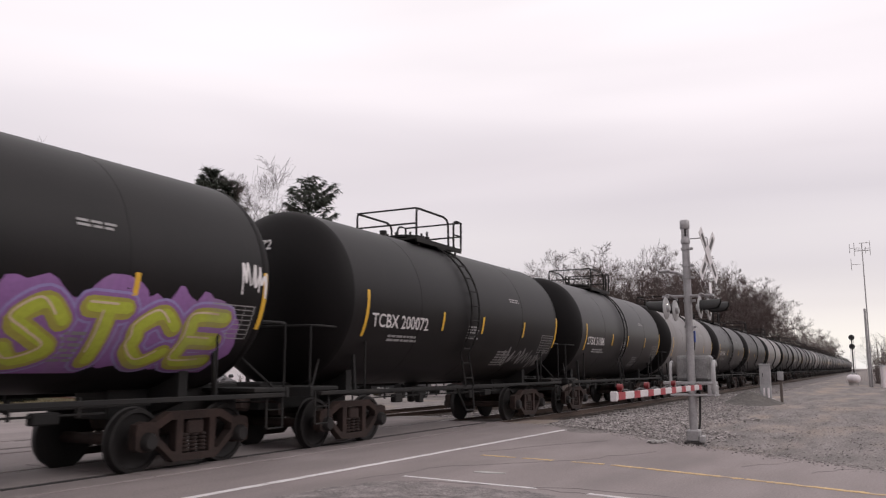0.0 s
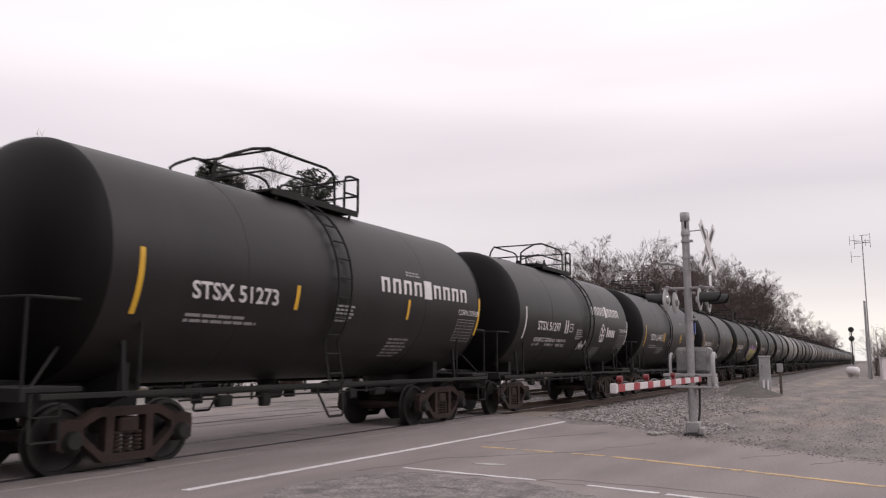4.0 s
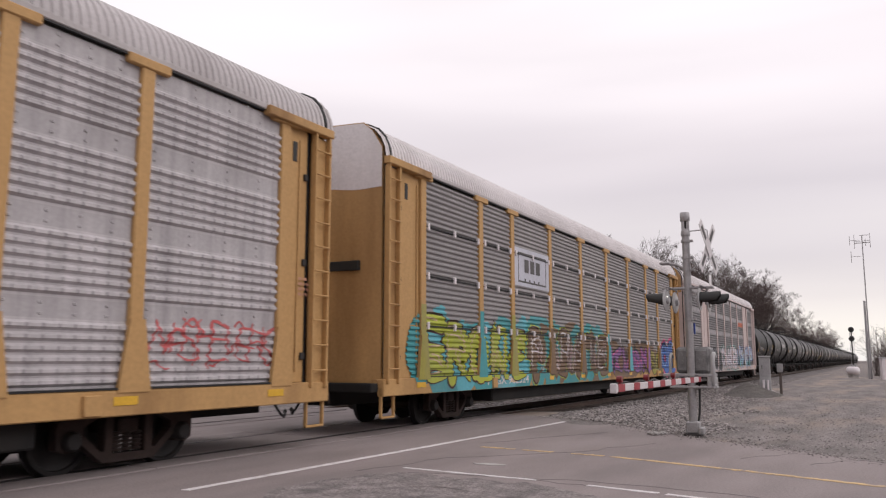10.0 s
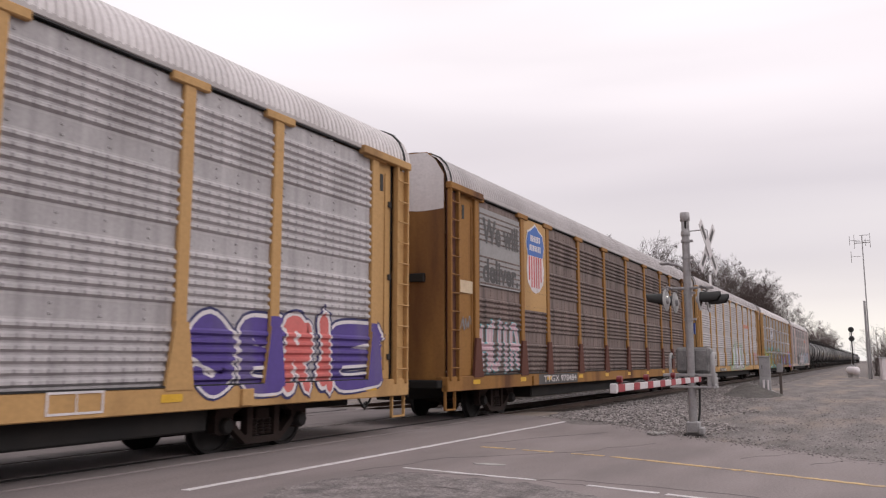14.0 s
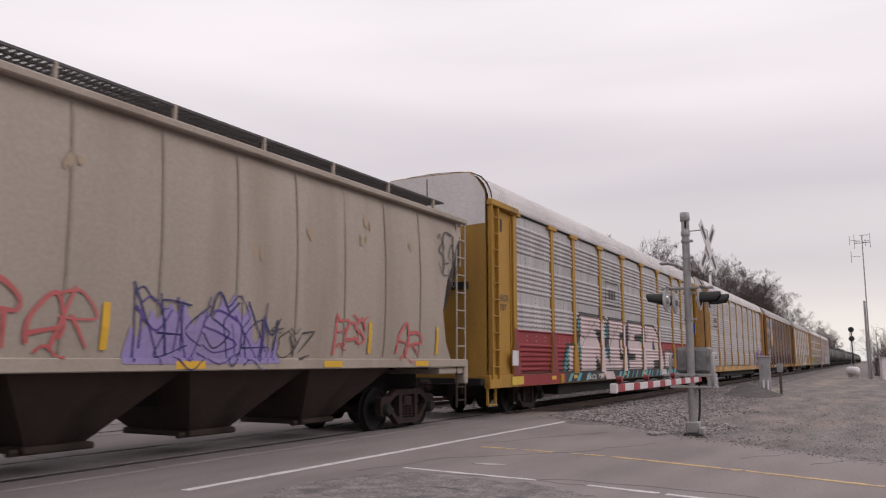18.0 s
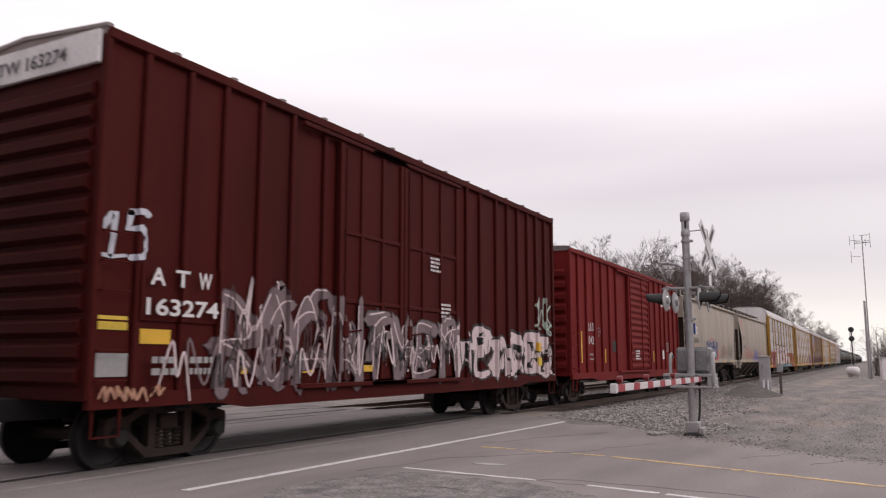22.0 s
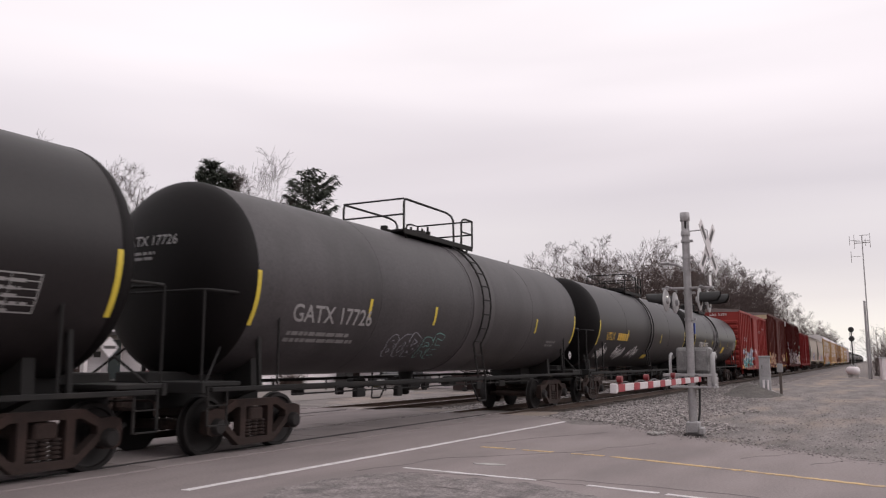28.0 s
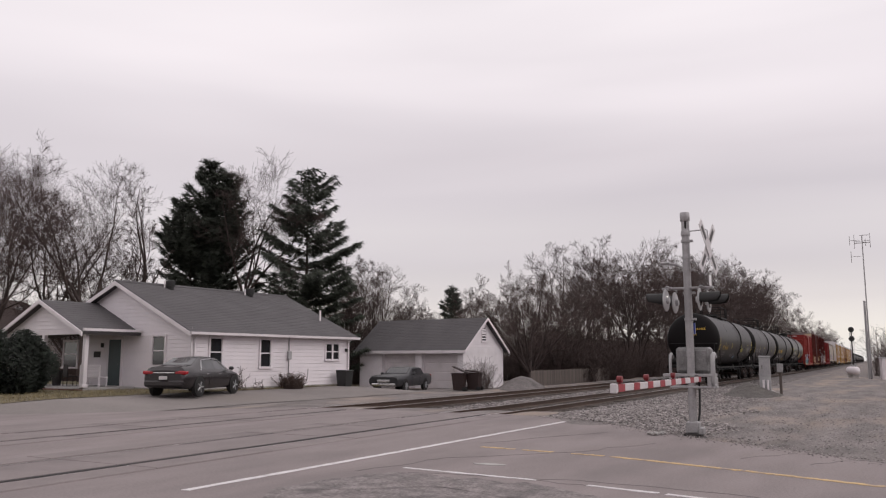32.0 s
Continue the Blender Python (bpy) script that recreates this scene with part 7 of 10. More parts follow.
def tank_car(label, half, r, zc, mat_key, platform=(-1.35, 1.15), tall=.76, band=None, truck_at=None, dome="plain", slant=False, ladder=None, far=False):
    car = thing("tank_car", label, "tank car", "freight train")
    top = zc + r
    key = "%.2f:%.2f:%.2f" % (half, r, zc)
    end = half + .52 + .55
    low = zc - r
    turned = lambda s: pose(0, 0, 0, 0, 0, 0 if s > 0 else 180)
    part("tank", shared("tank:" + key + mat_key, lambda: shell_geo(half, r, zc), M[mat_key], 50), None, car, "long steel barrel of the tank")
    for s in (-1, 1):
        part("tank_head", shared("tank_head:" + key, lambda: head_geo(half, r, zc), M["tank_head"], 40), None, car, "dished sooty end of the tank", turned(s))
    for u in (-.52, 0, .52):
        part("weld_seam", shared("weld_seam:%.2f:%.2f%s" % (r, zc, mat_key), lambda: Geo().lathe([(-.02, r * .9), (-.016, r + .003), (.016, r + .003), (.02, r * .9)], 0, (0, 0, zc), 64), M[mat_key], 40), None, car, at=pose(u * half, 0, 0))
    if band:
        part("jacket_band", shared("jacket_band:" + key + mat_key, lambda: Geo().lathe([(band - .62, r * .5), (band - .62, r + .014), (band + .62, r + .014), (band + .62, r * .5)], 0, (0, 0, zc), 64), M["tank_band"], 40), None, car, "paler jacket band round the middle")
    ta = truck_at or half - .35
    ladder_x = ladder if ladder is not None else band or .1
    for s in (-1, 1):
        truck(car, s * ta)
        part("stub_sill", shared("stub_sill:" + key, lambda: Geo().cbox((ta - .9, -.36, .74), (end - .1, .36, low + .10), .02), M["under"]), None, car, at=turned(s))
        part("saddle", shared("saddle:" + key, lambda: saddle_geo(ta, r, zc), M["under"]), None, car, at=turned(s))
        part("end_platform", shared("end_platform:" + key, lambda: Geo().cbox((half + .12, -1.50, 1.10), (end - .12, 1.50, 1.17), .012), M["under"]), None, car, at=turned(s))
        part("end_beam", shared("end_beam:" + key, lambda: Geo().cbox((end - .18, -1.52, 1.0), (end - .10, 1.52, 1.17), .01), M["under"]), None, car, at=turned(s))
        for q in (-1, 1):
            part("end_handrail", shared("end_handrail:%s%d" % (key, q), lambda: end_rail_geo(half, end, q), M["under"], 60), None, car, "bent pipe handrail", turned(s))
            part("sill_step", shared("sill_step", step_geo, M["under"], 50), None, car, "bent steel stirrup step", pose(s * (end - .45), q * 1.50, 1.08))
        part("side_sill", shared("side_sill:" + key, lambda: Geo().cbox((-end + .3, -.045, 1.02), (end - .3, .045, 1.09), .008), M["under"]), None, car, at=pose(0, s * (r * .90), 0))
        part("brake_rod", shared("brake_rod:" + key, lambda: rod_geo(ta), M["under"]), None, car, at=pose(0, s * .8, 0))
        at = pose(ladder_x, 0, 0, 0, 0, 0 if s < 0 else 180)
        path = ladder_path(r, zc)
        if far:
            part("ladder", shared("ladder:" + key, lambda: curved_ladder(path), M["under"]), None, car, "steel side ladder", at)
        else:
            l = part("ladder", shared("ladder_foot:" + key, lambda: foot_step(path[0]), M["under"], 50), None, car, "steel side ladder with a foot step below the sill", at)
            for u in (-.21, .21):
                part("stile", shared("ladder_stile:" + key, lambda: Geo().tube([(0, y, z) for y, z in path], .024, 5), M["under"], 60), None, l, at=pose(u, 0, 0))
            for y, z in rung_places(path):
                part("rung", shared("ladder_rung", lambda: Geo().rod((-.21, 0, 0), (.21, 0, 0), .017, 5), M["under"], 60), None, l, at=pose(0, y, z))
    part("bottom_outlet", shared("bottom_outlet:" + key, lambda: Geo().lathe([(.66, .06), (.70, .10), (.86, .10), (low + .02, .2)], 2, (-.35, 0, 0), 14), M["under"], 40), None, car)
    x0, x1 = platform
    plat = part("platform", shared("platform:" + key + str(platform), lambda: platform_geo(x0, x1, top), M["under"]), None, car, "steel grating walkway on top of the tank")
    pipes = rail_frame(x0, x1, top, tall, slant)
    if far:
        part("guard_rail", shared("guard_rail:%s%s%s%s" % (key, platform, tall, slant), lambda: functools.reduce(lambda g, q: g.tube(*q, 6), pipes, Geo()), M["under"], 60), None, plat, "black pipe guard rail")
    else:
        for k, q in enumerate(pipes):
            part("guard_rail", shared("guard_rail:%s%s%s%s%d" % (key, platform, tall, slant, k), lambda: Geo().tube(*q, 7), M["under"], 60), None, plat, "black pipe guard rail")
    part("manway", shared("manway:%.2f%s%s" % (top, dome, platform), lambda: manway_geo(top, dome, x0, x1), M["under"], 40), None, plat, "bolted manway with valves")
    ends(car, end)
    return car


def step_geo():
    """A stirrup of bent strip with a second rung, hung from its top."""
    g = Geo()
    for x in (-.2, .2):
        g.box((x - .018, -.008, -.56), (x + .018, .008, .02))
    return g.box((-.2, -.035, -.57), (.2, .035, -.55)).box((-.2, -.025, -.27), (.2, .025, -.255))


def foot_step(top):
    """The spread foot step below the sill, under the side ladder."""
    y, z = top
    return Geo().tube([(-.52, y + .10, z), (-.23, y, z - .54), (-.2, y, z - .56), (.18, y, z - .56), (.21, y, z - .54), (.23, y + .05, z)], .024, 6)


def ladder_path(r, zc):
    return [(-r * .92 - .05, 1.06)] + [(-(r + .08) * math.cos(radians(a)), zc + (r + .08) * math.sin(radians(a))) for a in range(-34, 69, 8)]


def rung_places(path, step=.36):
    out, d = [], .2
    for (ya, za), (yb, zb) in zip(path, path[1:]):
        l = math.hypot(yb - ya, zb - za)
        while d < l:
            out.append((ya + (yb - ya) * d / l, za + (zb - za) * d / l))
            d += step
        d -= l
    return out


def saddle_geo(ta, r, zc):
    """The bolster under the belly, with web plates that cradle the shell."""
    low = zc - r
    pts = [(-1.0, 1.0), (-.36, .78), (.36, .78), (1.0, 1.0)] + [(r * math.sin(radians(a)) * .99, zc - r * math.cos(radians(a)) * .99) for a in (36, 24, 12, 0, -12, -24, -36)]
    g = Geo().prism(pts, 0, ta - .16, ta + .02)
    for y in (-1.36, 1.36):
        g.prism([(y - .03, 1.02), (y + .03, 1.02), (y * .95 + .03, low + .78), (y * .95 - .03, low + .78)], 0, ta + .2, ta + .27)
    return g


def end_rail_geo(half, end, y):
    """One side's handrail, bent round the corner of the end platform."""
    rail = 2.25 if half < 6 else 2.55
    g = Geo().tube([(half - .75, y * 1.50, 1.10), (half - .75, y * 1.50, rail - .12), (half - .68, y * 1.50, rail - .03), (half - .56, y * 1.50, rail), (end - .4, y * 1.50, rail), (end - .2, y * 1.46, rail), (end - .14, y * 1.36, rail), (end - .14, y * .01, rail)], .022, 6)
    g.tube([(end - .16, y * 1.44, 1.1), (end - .16, y * 1.44, rail)], .022, 6)
    return g.tube([(half - .2, y * .9, 2.05), (end - .3, y * 1.38, 1.14)], .02, 6)


def rod_geo(ta):
    """Brake rods and train pipe hung below the sill, with the air reservoir and brake cylinder."""
    g = Geo().cbox((-ta + 1.3, -.015, .86), (ta - 1.3, .015, .89), .004).rod((-ta + .4, .12, .96), (ta - .4, .12, .96), .022, 6)
    for x in (-.62, -.36, -.11, .2, .41, .63):
        g.box((x * ta - .02, -.012, .83), (x * ta + .02, .012, 1.1))
    for x, w, d in ((-.5, .16, .74), (-.28, .1, .70), (.3, .12, .72), (.52, .2, .76)):
        g.cbox((x * ta - w, -.04, d), (x * ta + w, .10, .92), .02)
    return g.cbox((-.9, .35, .80), (-.35, .62, 1.05), .05).lathe([(1.0, .02), (1.0, .13), (1.4, .13), (1.4, .02)], 0, (0, .42, .95), 16)


def curved_ladder(path):
    g = foot_step(path[0])
    for u in (-.21, .21):
        g.tube([(u, y, z) for y, z in path], .024, 5)
    for y, z in rung_places(path):
        g.rod((-.21, y, z), (.21, y, z), .017, 5)
    return g


def platform_geo(x0, x1, top):
    z = top - .06
    g = Geo()
    for y0, y1 in ((-.85, -.42), (.42, .85)):
        g.cbox((x0, y0, z), (x1, y1, z + .05), .008)
        for y in (y0, y1):
            g.cbox((x0, y - .02, z - .06), (x1, y + .02, z + .06), .006)
    for x in (x0, x1 - .4):
        g.cbox((x, -.45, z), (x + .4, .45, z + .05), .008)
    for x in (x0 + .2, x1 - .2):
        for y in (-.8, .8):
            g.rod((x, y, z), (x * .98, y * .9, z - .35), .03, 6)
    return g


def rail_frame(x0, x1, top, tall, slant):
    """The pipes of the guard rail round the walkway, as (points, radius)."""
    z, h, r, w = top - .04, top - .04 + tall, .028, x1 - x0
    out = []
    for y in (-.85, .85):
        if slant:
            out.append(([(x0 - 1.15, y * .62, z - .22), (x0 - 1.1, y * .64, z + tall * .45), (x0 - .9, y * .7, z + tall * .62), (x0 - .4, y * .85, h - .06), (x0 - .1, y, h), (x0 + w * .58, y, h), (x0 + w * .66, y, h - .05), (x0 + w * .69, y, h - .14), (x0 + w * .70, y, z)], r))
            out.append(([(x0 - 1.1, y * .64, z + .12), (x0 - .2, y * .92, z + tall * .5), (x0 + w * .70, y, z + tall * .5)], r * .8))
        else:
            out.append(([(x0, y, z), (x0, y, h - .1), (x0 + .03, y, h - .02), (x0 + .1, y, h), (x0 + w * .58, y, h), (x0 + w * .66, y, h - .05), (x0 + w * .69, y, h - .14), (x0 + w * .70, y, z)], r))
        out.append(([(x0 + w * .82, y, z), (x0 + w * .82, y, h - .14), (x0 + w * .84, y, h - .04), (x0 + w * .89, y, h), (x1, y, h), (x1, y, z)], r))
        out.append(([(x0 + w * .82, y, z + tall * .5), (x1, y, z + tall * .5)], r * .8))
    for x in (x0, x1):
        out.append(([(x, -.85, h), (x, .85, h)], r * .8))
        out.append(([(x, -.85, z + tall * .5), (x, .85, z + tall * .5)], r * .8))
    return out


def manway_geo(top, dome, x0, x1):
    c = (x0 + x1) / 2 - .25
    g = Geo().lathe([(top - .15, .42), (top + .10, .42), (top + .11, .50), (top + .17, .50), (top + .2, .30), (top + .22, .02)], 2, (c, 0, 0), 20)
    for k in range(8):
        a = k * math.pi / 4
        g.rod((c + .46 * math.cos(a), .46 * math.sin(a), top + .08), (c + .46 * math.cos(a), .46 * math.sin(a), top + .24), .03, 6)
    if dome == "box":
        g.lathe([(top - .1, .46), (top + .42, .46), (top + .5, .36), (top + .52, .02)], 2, (c + .2, 0, 0), 20)
    else:
        g.rod((c + .75, -.2, top - .1), (c + .75, -.2, top + .28), .07, 10).rod((c + .75, -.2, top + .28), (c + .75, -.2, top + .42), .03, 8)
        g.rod((c - .9, .1, top - .1), (c - .9, .1, top + .22), .09, 10)
    return g


def stripes(car, xs, surf, zc, tall=(), color="lime_refl"):
    """Upright reflective strips stuck on the tank."""
    for x in xs:
        h = .46 if x in tall else .21
        decal("reflector", *rects([(x - .045, zc - h, x + .045, zc + h)]), surf, M[color], car, .006)


def diamond(car, x, z, y, s=.14):
    """A hazard placard in its holder."""
    g = Geo().prism([(x - s, z), (x, z - s), (x + s, z), (x, z + s)], 1, y - .012, y)
    p = part("placard", g, M["white_refl"], car, "white diamond hazard placard")
    part("placard_print", Geo().prism([(x - s * .7, z - .02), (x + s * .7, z - .02), (x + s * .7, z + .02), (x - s * .7, z + .02)], 1, y - .016, y - .012), P["dark"], p)


SHORT = (1.73, 2.865)      # radius and height of the axis of the short tanks
LONG = (1.66, 2.87)


def short_tank(label, mat_key="tank_black", mark="", yellow="yellow_refl", seed=1, x_extra=(-2.2, -.1, 2.55), syrup=False, slant=False, tall=.74, ladder=-.35, far=False):
    r, zc = SHORT
    c = tank_car(label, 5.45, r, zc, mat_key, (-1.35, 1.4) if slant else (-1.6, .75), tall, truck_at=4.6, slant=slant, ladder=ladder, far=far)
    for ob in list(c.children):
        ob.location.x -= .27 if ob.name.startswith("truck") else .4
    s = Round(r, zc)
    stripes(c, (-5.34, 5.08) + tuple(x_extra), s, 3.09, (-5.34, 5.08), yellow)
    if mark:
        if syrup:
            stencil(c, mark, -4.36, 2.92, .27, s, "stencil", 1.9, .02)
        else:
            stencil(c, mark, -5.1, 2.84, .28, s)
        bars(c, -4.4, 2.70, 1.6, 2, s, "grey", .05, seed)
    bars(c, -.9, 3.05, .7, 5, s, "grey", .04, seed + 1)
    bars(c, 1.3, 2.45, .9, 6, s, "faint", .05, seed + 2)
    frame_box(c, 4.0, 2.45, 4.9, 3.0, s, "grey", .015, 7, 4)
    bars(c, 1.6, 3.9, .7, 2, s, "grey", .035, seed + 3)
    if syrup:
        stencil(c, "CORN SYRUP", 4.0, 3.1, .13, s)
    return c


CARS = []


def run(car, x0):
    """Remember where a car is at the start of the clip."""
    CARS.append((car, x0))
    car.matrix_basis = pose(x0, NEAR, 0)
    return car


def build_tanks():
    # tanks already past the crossing, receding to the horizon
    tones = ("tank_black", "tank_white", "tank_black", "tank_dark", "tank_white", "tank_dark", "tank_black", "tank_grey")
    kinds = {}
    for k in range(1, 29):
        key = tones[0] if k == 1 else tones[(k - 1) % len(tones)]
        x = 18.28 + 13.45 * k
        if key not in kinds:
            words = {"tank_black": "black", "tank_white": "pale grey", "tank_dark": "dark grey", "tank_grey": "faded grey"}[key]
            kinds[key] = run(short_tank(words + " steel tank car on the near track", key, "STSX 51086" if key == "tank_black" else "", seed=k, far=True), x)
        else:
            run(copy_thing(kinds[key], pose(x, NEAR, 0)), x)
    s = Round(*SHORT)
    c = run(short_tank("matt black tank car with white lettering", "tank_matt", "TCBX 200072", seed=31), 18.28)
    scrawl(c, 1.6, 4.6, 1.9, 2.6, s, "faint", 3, 6, .05)
    stencil(c, "200072", -.62, 3.75, .2, Head(5.85, *SHORT))
    c = run(short_tank("black tank car with yellow green graffiti lettering", "tank_matt", "TCBX 200024", seed=32), 4.85)
    graffiti(c, "STCE", .8, 4.45, 1.75, 3.0, s, "olive", "purple", ("purple",), 5, .085, .04, None, shine="lime", glint="cream", halo="lilac", jitter=.02, label="yellow-green spray-painted graffiti with purple outline")
    scrawl(c, 4.55, 5.1, 3.2, 3.75, s, "stencil", 4, 3, .04)
    stencil(c, "200024", -.62, 3.75, .2, Head(5.85, *SHORT))
    c = run(short_tank("brownish black tank car with small white stencils", "tank_dark", "GBRX 707913", seed=33, x_extra=(-2.4, -.11, 1.72)), -8.3)
    c = run(short_tank("black corn syrup tank car with amber strips", "tank_black", "STSX 51443", seed=34, x_extra=(-1.98, -1.78, 1.62, 1.80), syrup=True, slant=True), -21.75)
    frame_box(c, -2.42, 2.92, -2.12, 3.2, s, "stencil", .02, 2)
    bars(c, -2.7, 2.6, 1.3, 4, s, "grey", .05, 8)
    frame_box(c, 3.3, 2.2, 3.75, 2.42, s, "stencil", .015, 1, 3)
    scrawl(c, .6, 2.2, 1.8, 2.3, s, "faint", 9, 5, .06)
    c = run(short_tank("black syrup tank car with white shipper emblem", "tank_black", "STSX 51297", seed=35, x_extra=(-2.0, -1.8), yellow="white_refl", syrup=True, slant=True, ladder=.82), -35.27)
    frame_box(c, -1.62, 2.94, -1.32, 3.2, s, "stencil", .02, 2)
    for z, w in ((2.58, "LD LMT      222400 LB  100850 KG"), (2.42, "LT WT         63600 LB    28850 KG")):
        stencil(c, w, -4.4, z, .095, s, "stencil", 2.7, .004)
    maker_mark(c, s, .7, 3.62, 3.35)
    emblem(c, s, 1.95, 2.98)
    scrawl(c, -.3, .5, 2.3, 2.7, s, "stencil", 6, 3, .05)
    c = run(short_tank("faded dark tank car with white shipper lettering", "tank_dark", "STSX 51273", seed=36, x_extra=(-2.0, 1.7), syrup=True, slant=True), -48.8)
    maker_mark(c, s, .6, 3.4, 3.9)
    c = run(short_tank("black corn syrup tank car, brown dusted top", "tank_black", "STSX 31097", seed=37, x_extra=(-2.0, 1.7), yellow="white_refl", syrup=True, slant=True), -62.3)
    maker_mark(c, s, .9, 3.4, 3.2)
    c = run(short_tank("clean black corn syrup tank car", "tank_matt", "STSX 51520", seed=38, x_extra=(-1.98, -1.78, 1.62, 1.80), syrup=True, slant=True, ladder=.4), -75.6)
    frame_box(c, -2.42, 2.92, -2.12, 3.2, s, "stencil", .02, 2)
    bars(c, -2.7, 2.55, 1.3, 4, s, "grey", .05, 9)
    frame_box(c, 3.3, 2.4, 3.7, 2.72, s, "stencil", .015, 1, 2)
    for u in (-1.98, -1.78, 1.62, 1.80):
        patch(c, u - .05, 3.09, u + .05, 3.31, s, M["tank_matt"], "overspray", .0085, "black overspray on the strip")
    stencil(c, "STSX 51520", -.62, 3.6, .17, Head(5.85, *SHORT))

    # four larger tanks at the end of the train
    def long_tank(label, mat_key, x, span, r=LONG[0], zc=LONG[1], plat=(-1.0, 1.75), band=None, xs=(), dome="plain", tall=.74, yel="lime_refl", left=None, ladder=None):
        c = run(tank_car(label, span + .06, r, zc, mat_key, plat, tall, band, span - .65, dome, ladder=ladder), x)
        stripes(c, (left or -span, span) + xs, Round(r, zc), 3.02, (left or -span, span), yel)
        diamond(c, span + .1, 1.66, -1.42)
        return c
    s = Round(*LONG)
    c = long_tank("glossy black tank car with a grey middle band", "tank_gloss", -378.16, 7.35, band=-.75, xs=(-4.4, -1.95, 1.05, 3.9), dome="box", plat=(-1.8, .4))
    stencil(c, "FURX 123725", -5.9, 2.72, .34, s)
    bars(c, -5.9, 2.52, 3.0, 2, s, "stencil", .10, 3, 1.7)
    decal("warning_panel", [(1.82, 2.45), (2.55, 2.45), (2.72, 2.87), (1.99, 2.87)], [(0, 1, 2, 3)], s, P["sign_yellow"], c, .009, "slanted yellow warning panel")
    bars(c, 2.0, 2.78, .5, 3, s, "dark", .05, 15)
    bars(c, .4, 2.42, .7, 5, s, "stencil", .04, 25)
    frame_box(c, 5.1, 2.46, 5.55, 2.88, s, "stencil", .02, 1, 2)
    patch(c, 6.2, 2.72, 6.95, 3.28, s, P["faint"], "data_plate")
    bars(c, 6.24, 3.22, .66, 7, s, "grey", .035, 16)
    bars(c, -.3, 2.62, .85, 5, s, "stencil", .045, 5)
    bars(c, 4.1, 2.2, .7, 2, s, "grey", .05, 6)
    c = long_tank("dark tank car with yellow stencils and white tags", "tank_dark", -395.7, 7.35, xs=(-3.5, 2.2))
    stencil(c, "UTLX", -6.3, 2.78, .3, s, "stencil_yellow")
    bars(c, -4.9, 3.08, 1.7, 1, s, "stencil_yellow", .28, 5)
    for k, (a, b) in enumerate(((-6.9, -5.6), (-4.6, -3.3), (-2.6, -1.2))):
        scrawl(c, a, b, 1.95, 2.6, s, "stencil", 20 + k, 4, .06)
    patch(c, .2, 1.95, .9, 2.2, s, P["sign_yellow"], "warning_panel", label="yellow warning panel")
    c = long_tank("faded dark grey tank car with a pale band", "tank_grey", -413.6, 7.72, band=.75, xs=(-4.42, -1.75, 1.25, 4.4), plat=(-1.9, 1.7))
    stencil(c, "GATX 17726", -6.7, 2.68, .33, s, "grey")
    bars(c, -6.7, 2.5, 2.4, 2, s, "faint", .08, 4)
    graffiti(c, "SOB", -3.35, -2.0, 1.9, 2.62, s, "tank", "silver", None, 31, .05, .022, jitter=.05, swoosh=1, point=.3, label="small graffiti letters outlined in silver")
    graffiti(c, "RE", -1.85, -.95, 1.9, 2.6, s, "tank", "mint", None, 32, .05, .022, jitter=.05, point=.3, label="small graffiti letters outlined in mint")
    bars(c, 5.6, 2.6, .8, 2, s, "faint", .07, 6)
    stencil(c, "GATX 17726", -.75, 3.35, .17, Head(7.78, *LONG), "grey")
    bars(c, -.7, 3.25, .9, 2, Head(7.78, *LONG), "faint", .05, 12)
    c = long_tank("black tank car with yellow stencils, last of the train", "tank_dark", -431.4, 7.5, xs=(-4.99, -2.27, 2.10, 5.17), plat=(-1.7, .9), left=-7.14, ladder=1.15)
    for ob in list(c.children):
        ob.location.x -= 0 if ob.name.startswith("truck") else .14
    stencil(c, "UTLX 661455", -6.15, 2.74, .27, s, "stencil_yellow")
    bars(c, -6.0, 2.58, 1.7, 3, s, "faint", .07, 7, 2.6)
    stencil(c, "UTLX  661455", -.36, 3.42, .14, Head(7.70, *LONG), "stencil_yellow", 1.24)
    bars(c, -.12, 3.33, .55, 4, Head(7.70, *LONG), "stencil_yellow", .03, 8, 2.4)
    patch(c, 2.1, 2.62, 2.85, 2.92, s, P["olive"], "warning_panel", label="faded yellow warning panel")
    frame_box(c, 4.1, 2.15, 4.55, 2.4, s, "stencil", .02, 1, 2)
    frame_box(c, 5.12, 2.55, 6.3, 3.05, s, "grey", .02, 5, 3)
    bars(c, 5.2, 2.98, 1.0, 5, s, "grey", .045, 37, 2.1)
    scrawl(c, -2.1, -.2, 2.1, 2.5, s, "grey", 33, 6, .04)
    scrawl(c, -.4, .6, 2.05, 2.3, s, "sky", 34, 3, .05)
    # end-of-train device on the last coupler, brake gear on the end platform
    eot = part("end_of_train_device", Geo().lathe([(.90, .03), (.93, .065), (1.0, .082), (1.44, .082), (1.51, .065), (1.54, .03)], 2, (-8.88, -.2, 0), 18), M["red_dark"], c, "red capsule marker on the rear coupler", smooth=40)
    for z in (1.08, 1.16, 1.33):
        part("white_band", Geo().lathe([(z, .078), (z, .085), (z + .02, .085), (z + .02, .078)], 2, (-8.88, -.2, 0), 18), M["white_refl"], eot, smooth=40)
    part("hanger", Geo().cbox((-8.90, -.23, .70), (-8.86, -.17, .92), .01), M["under"], eot)
    diamond_end(c, -8.16, -.45, 1.60)
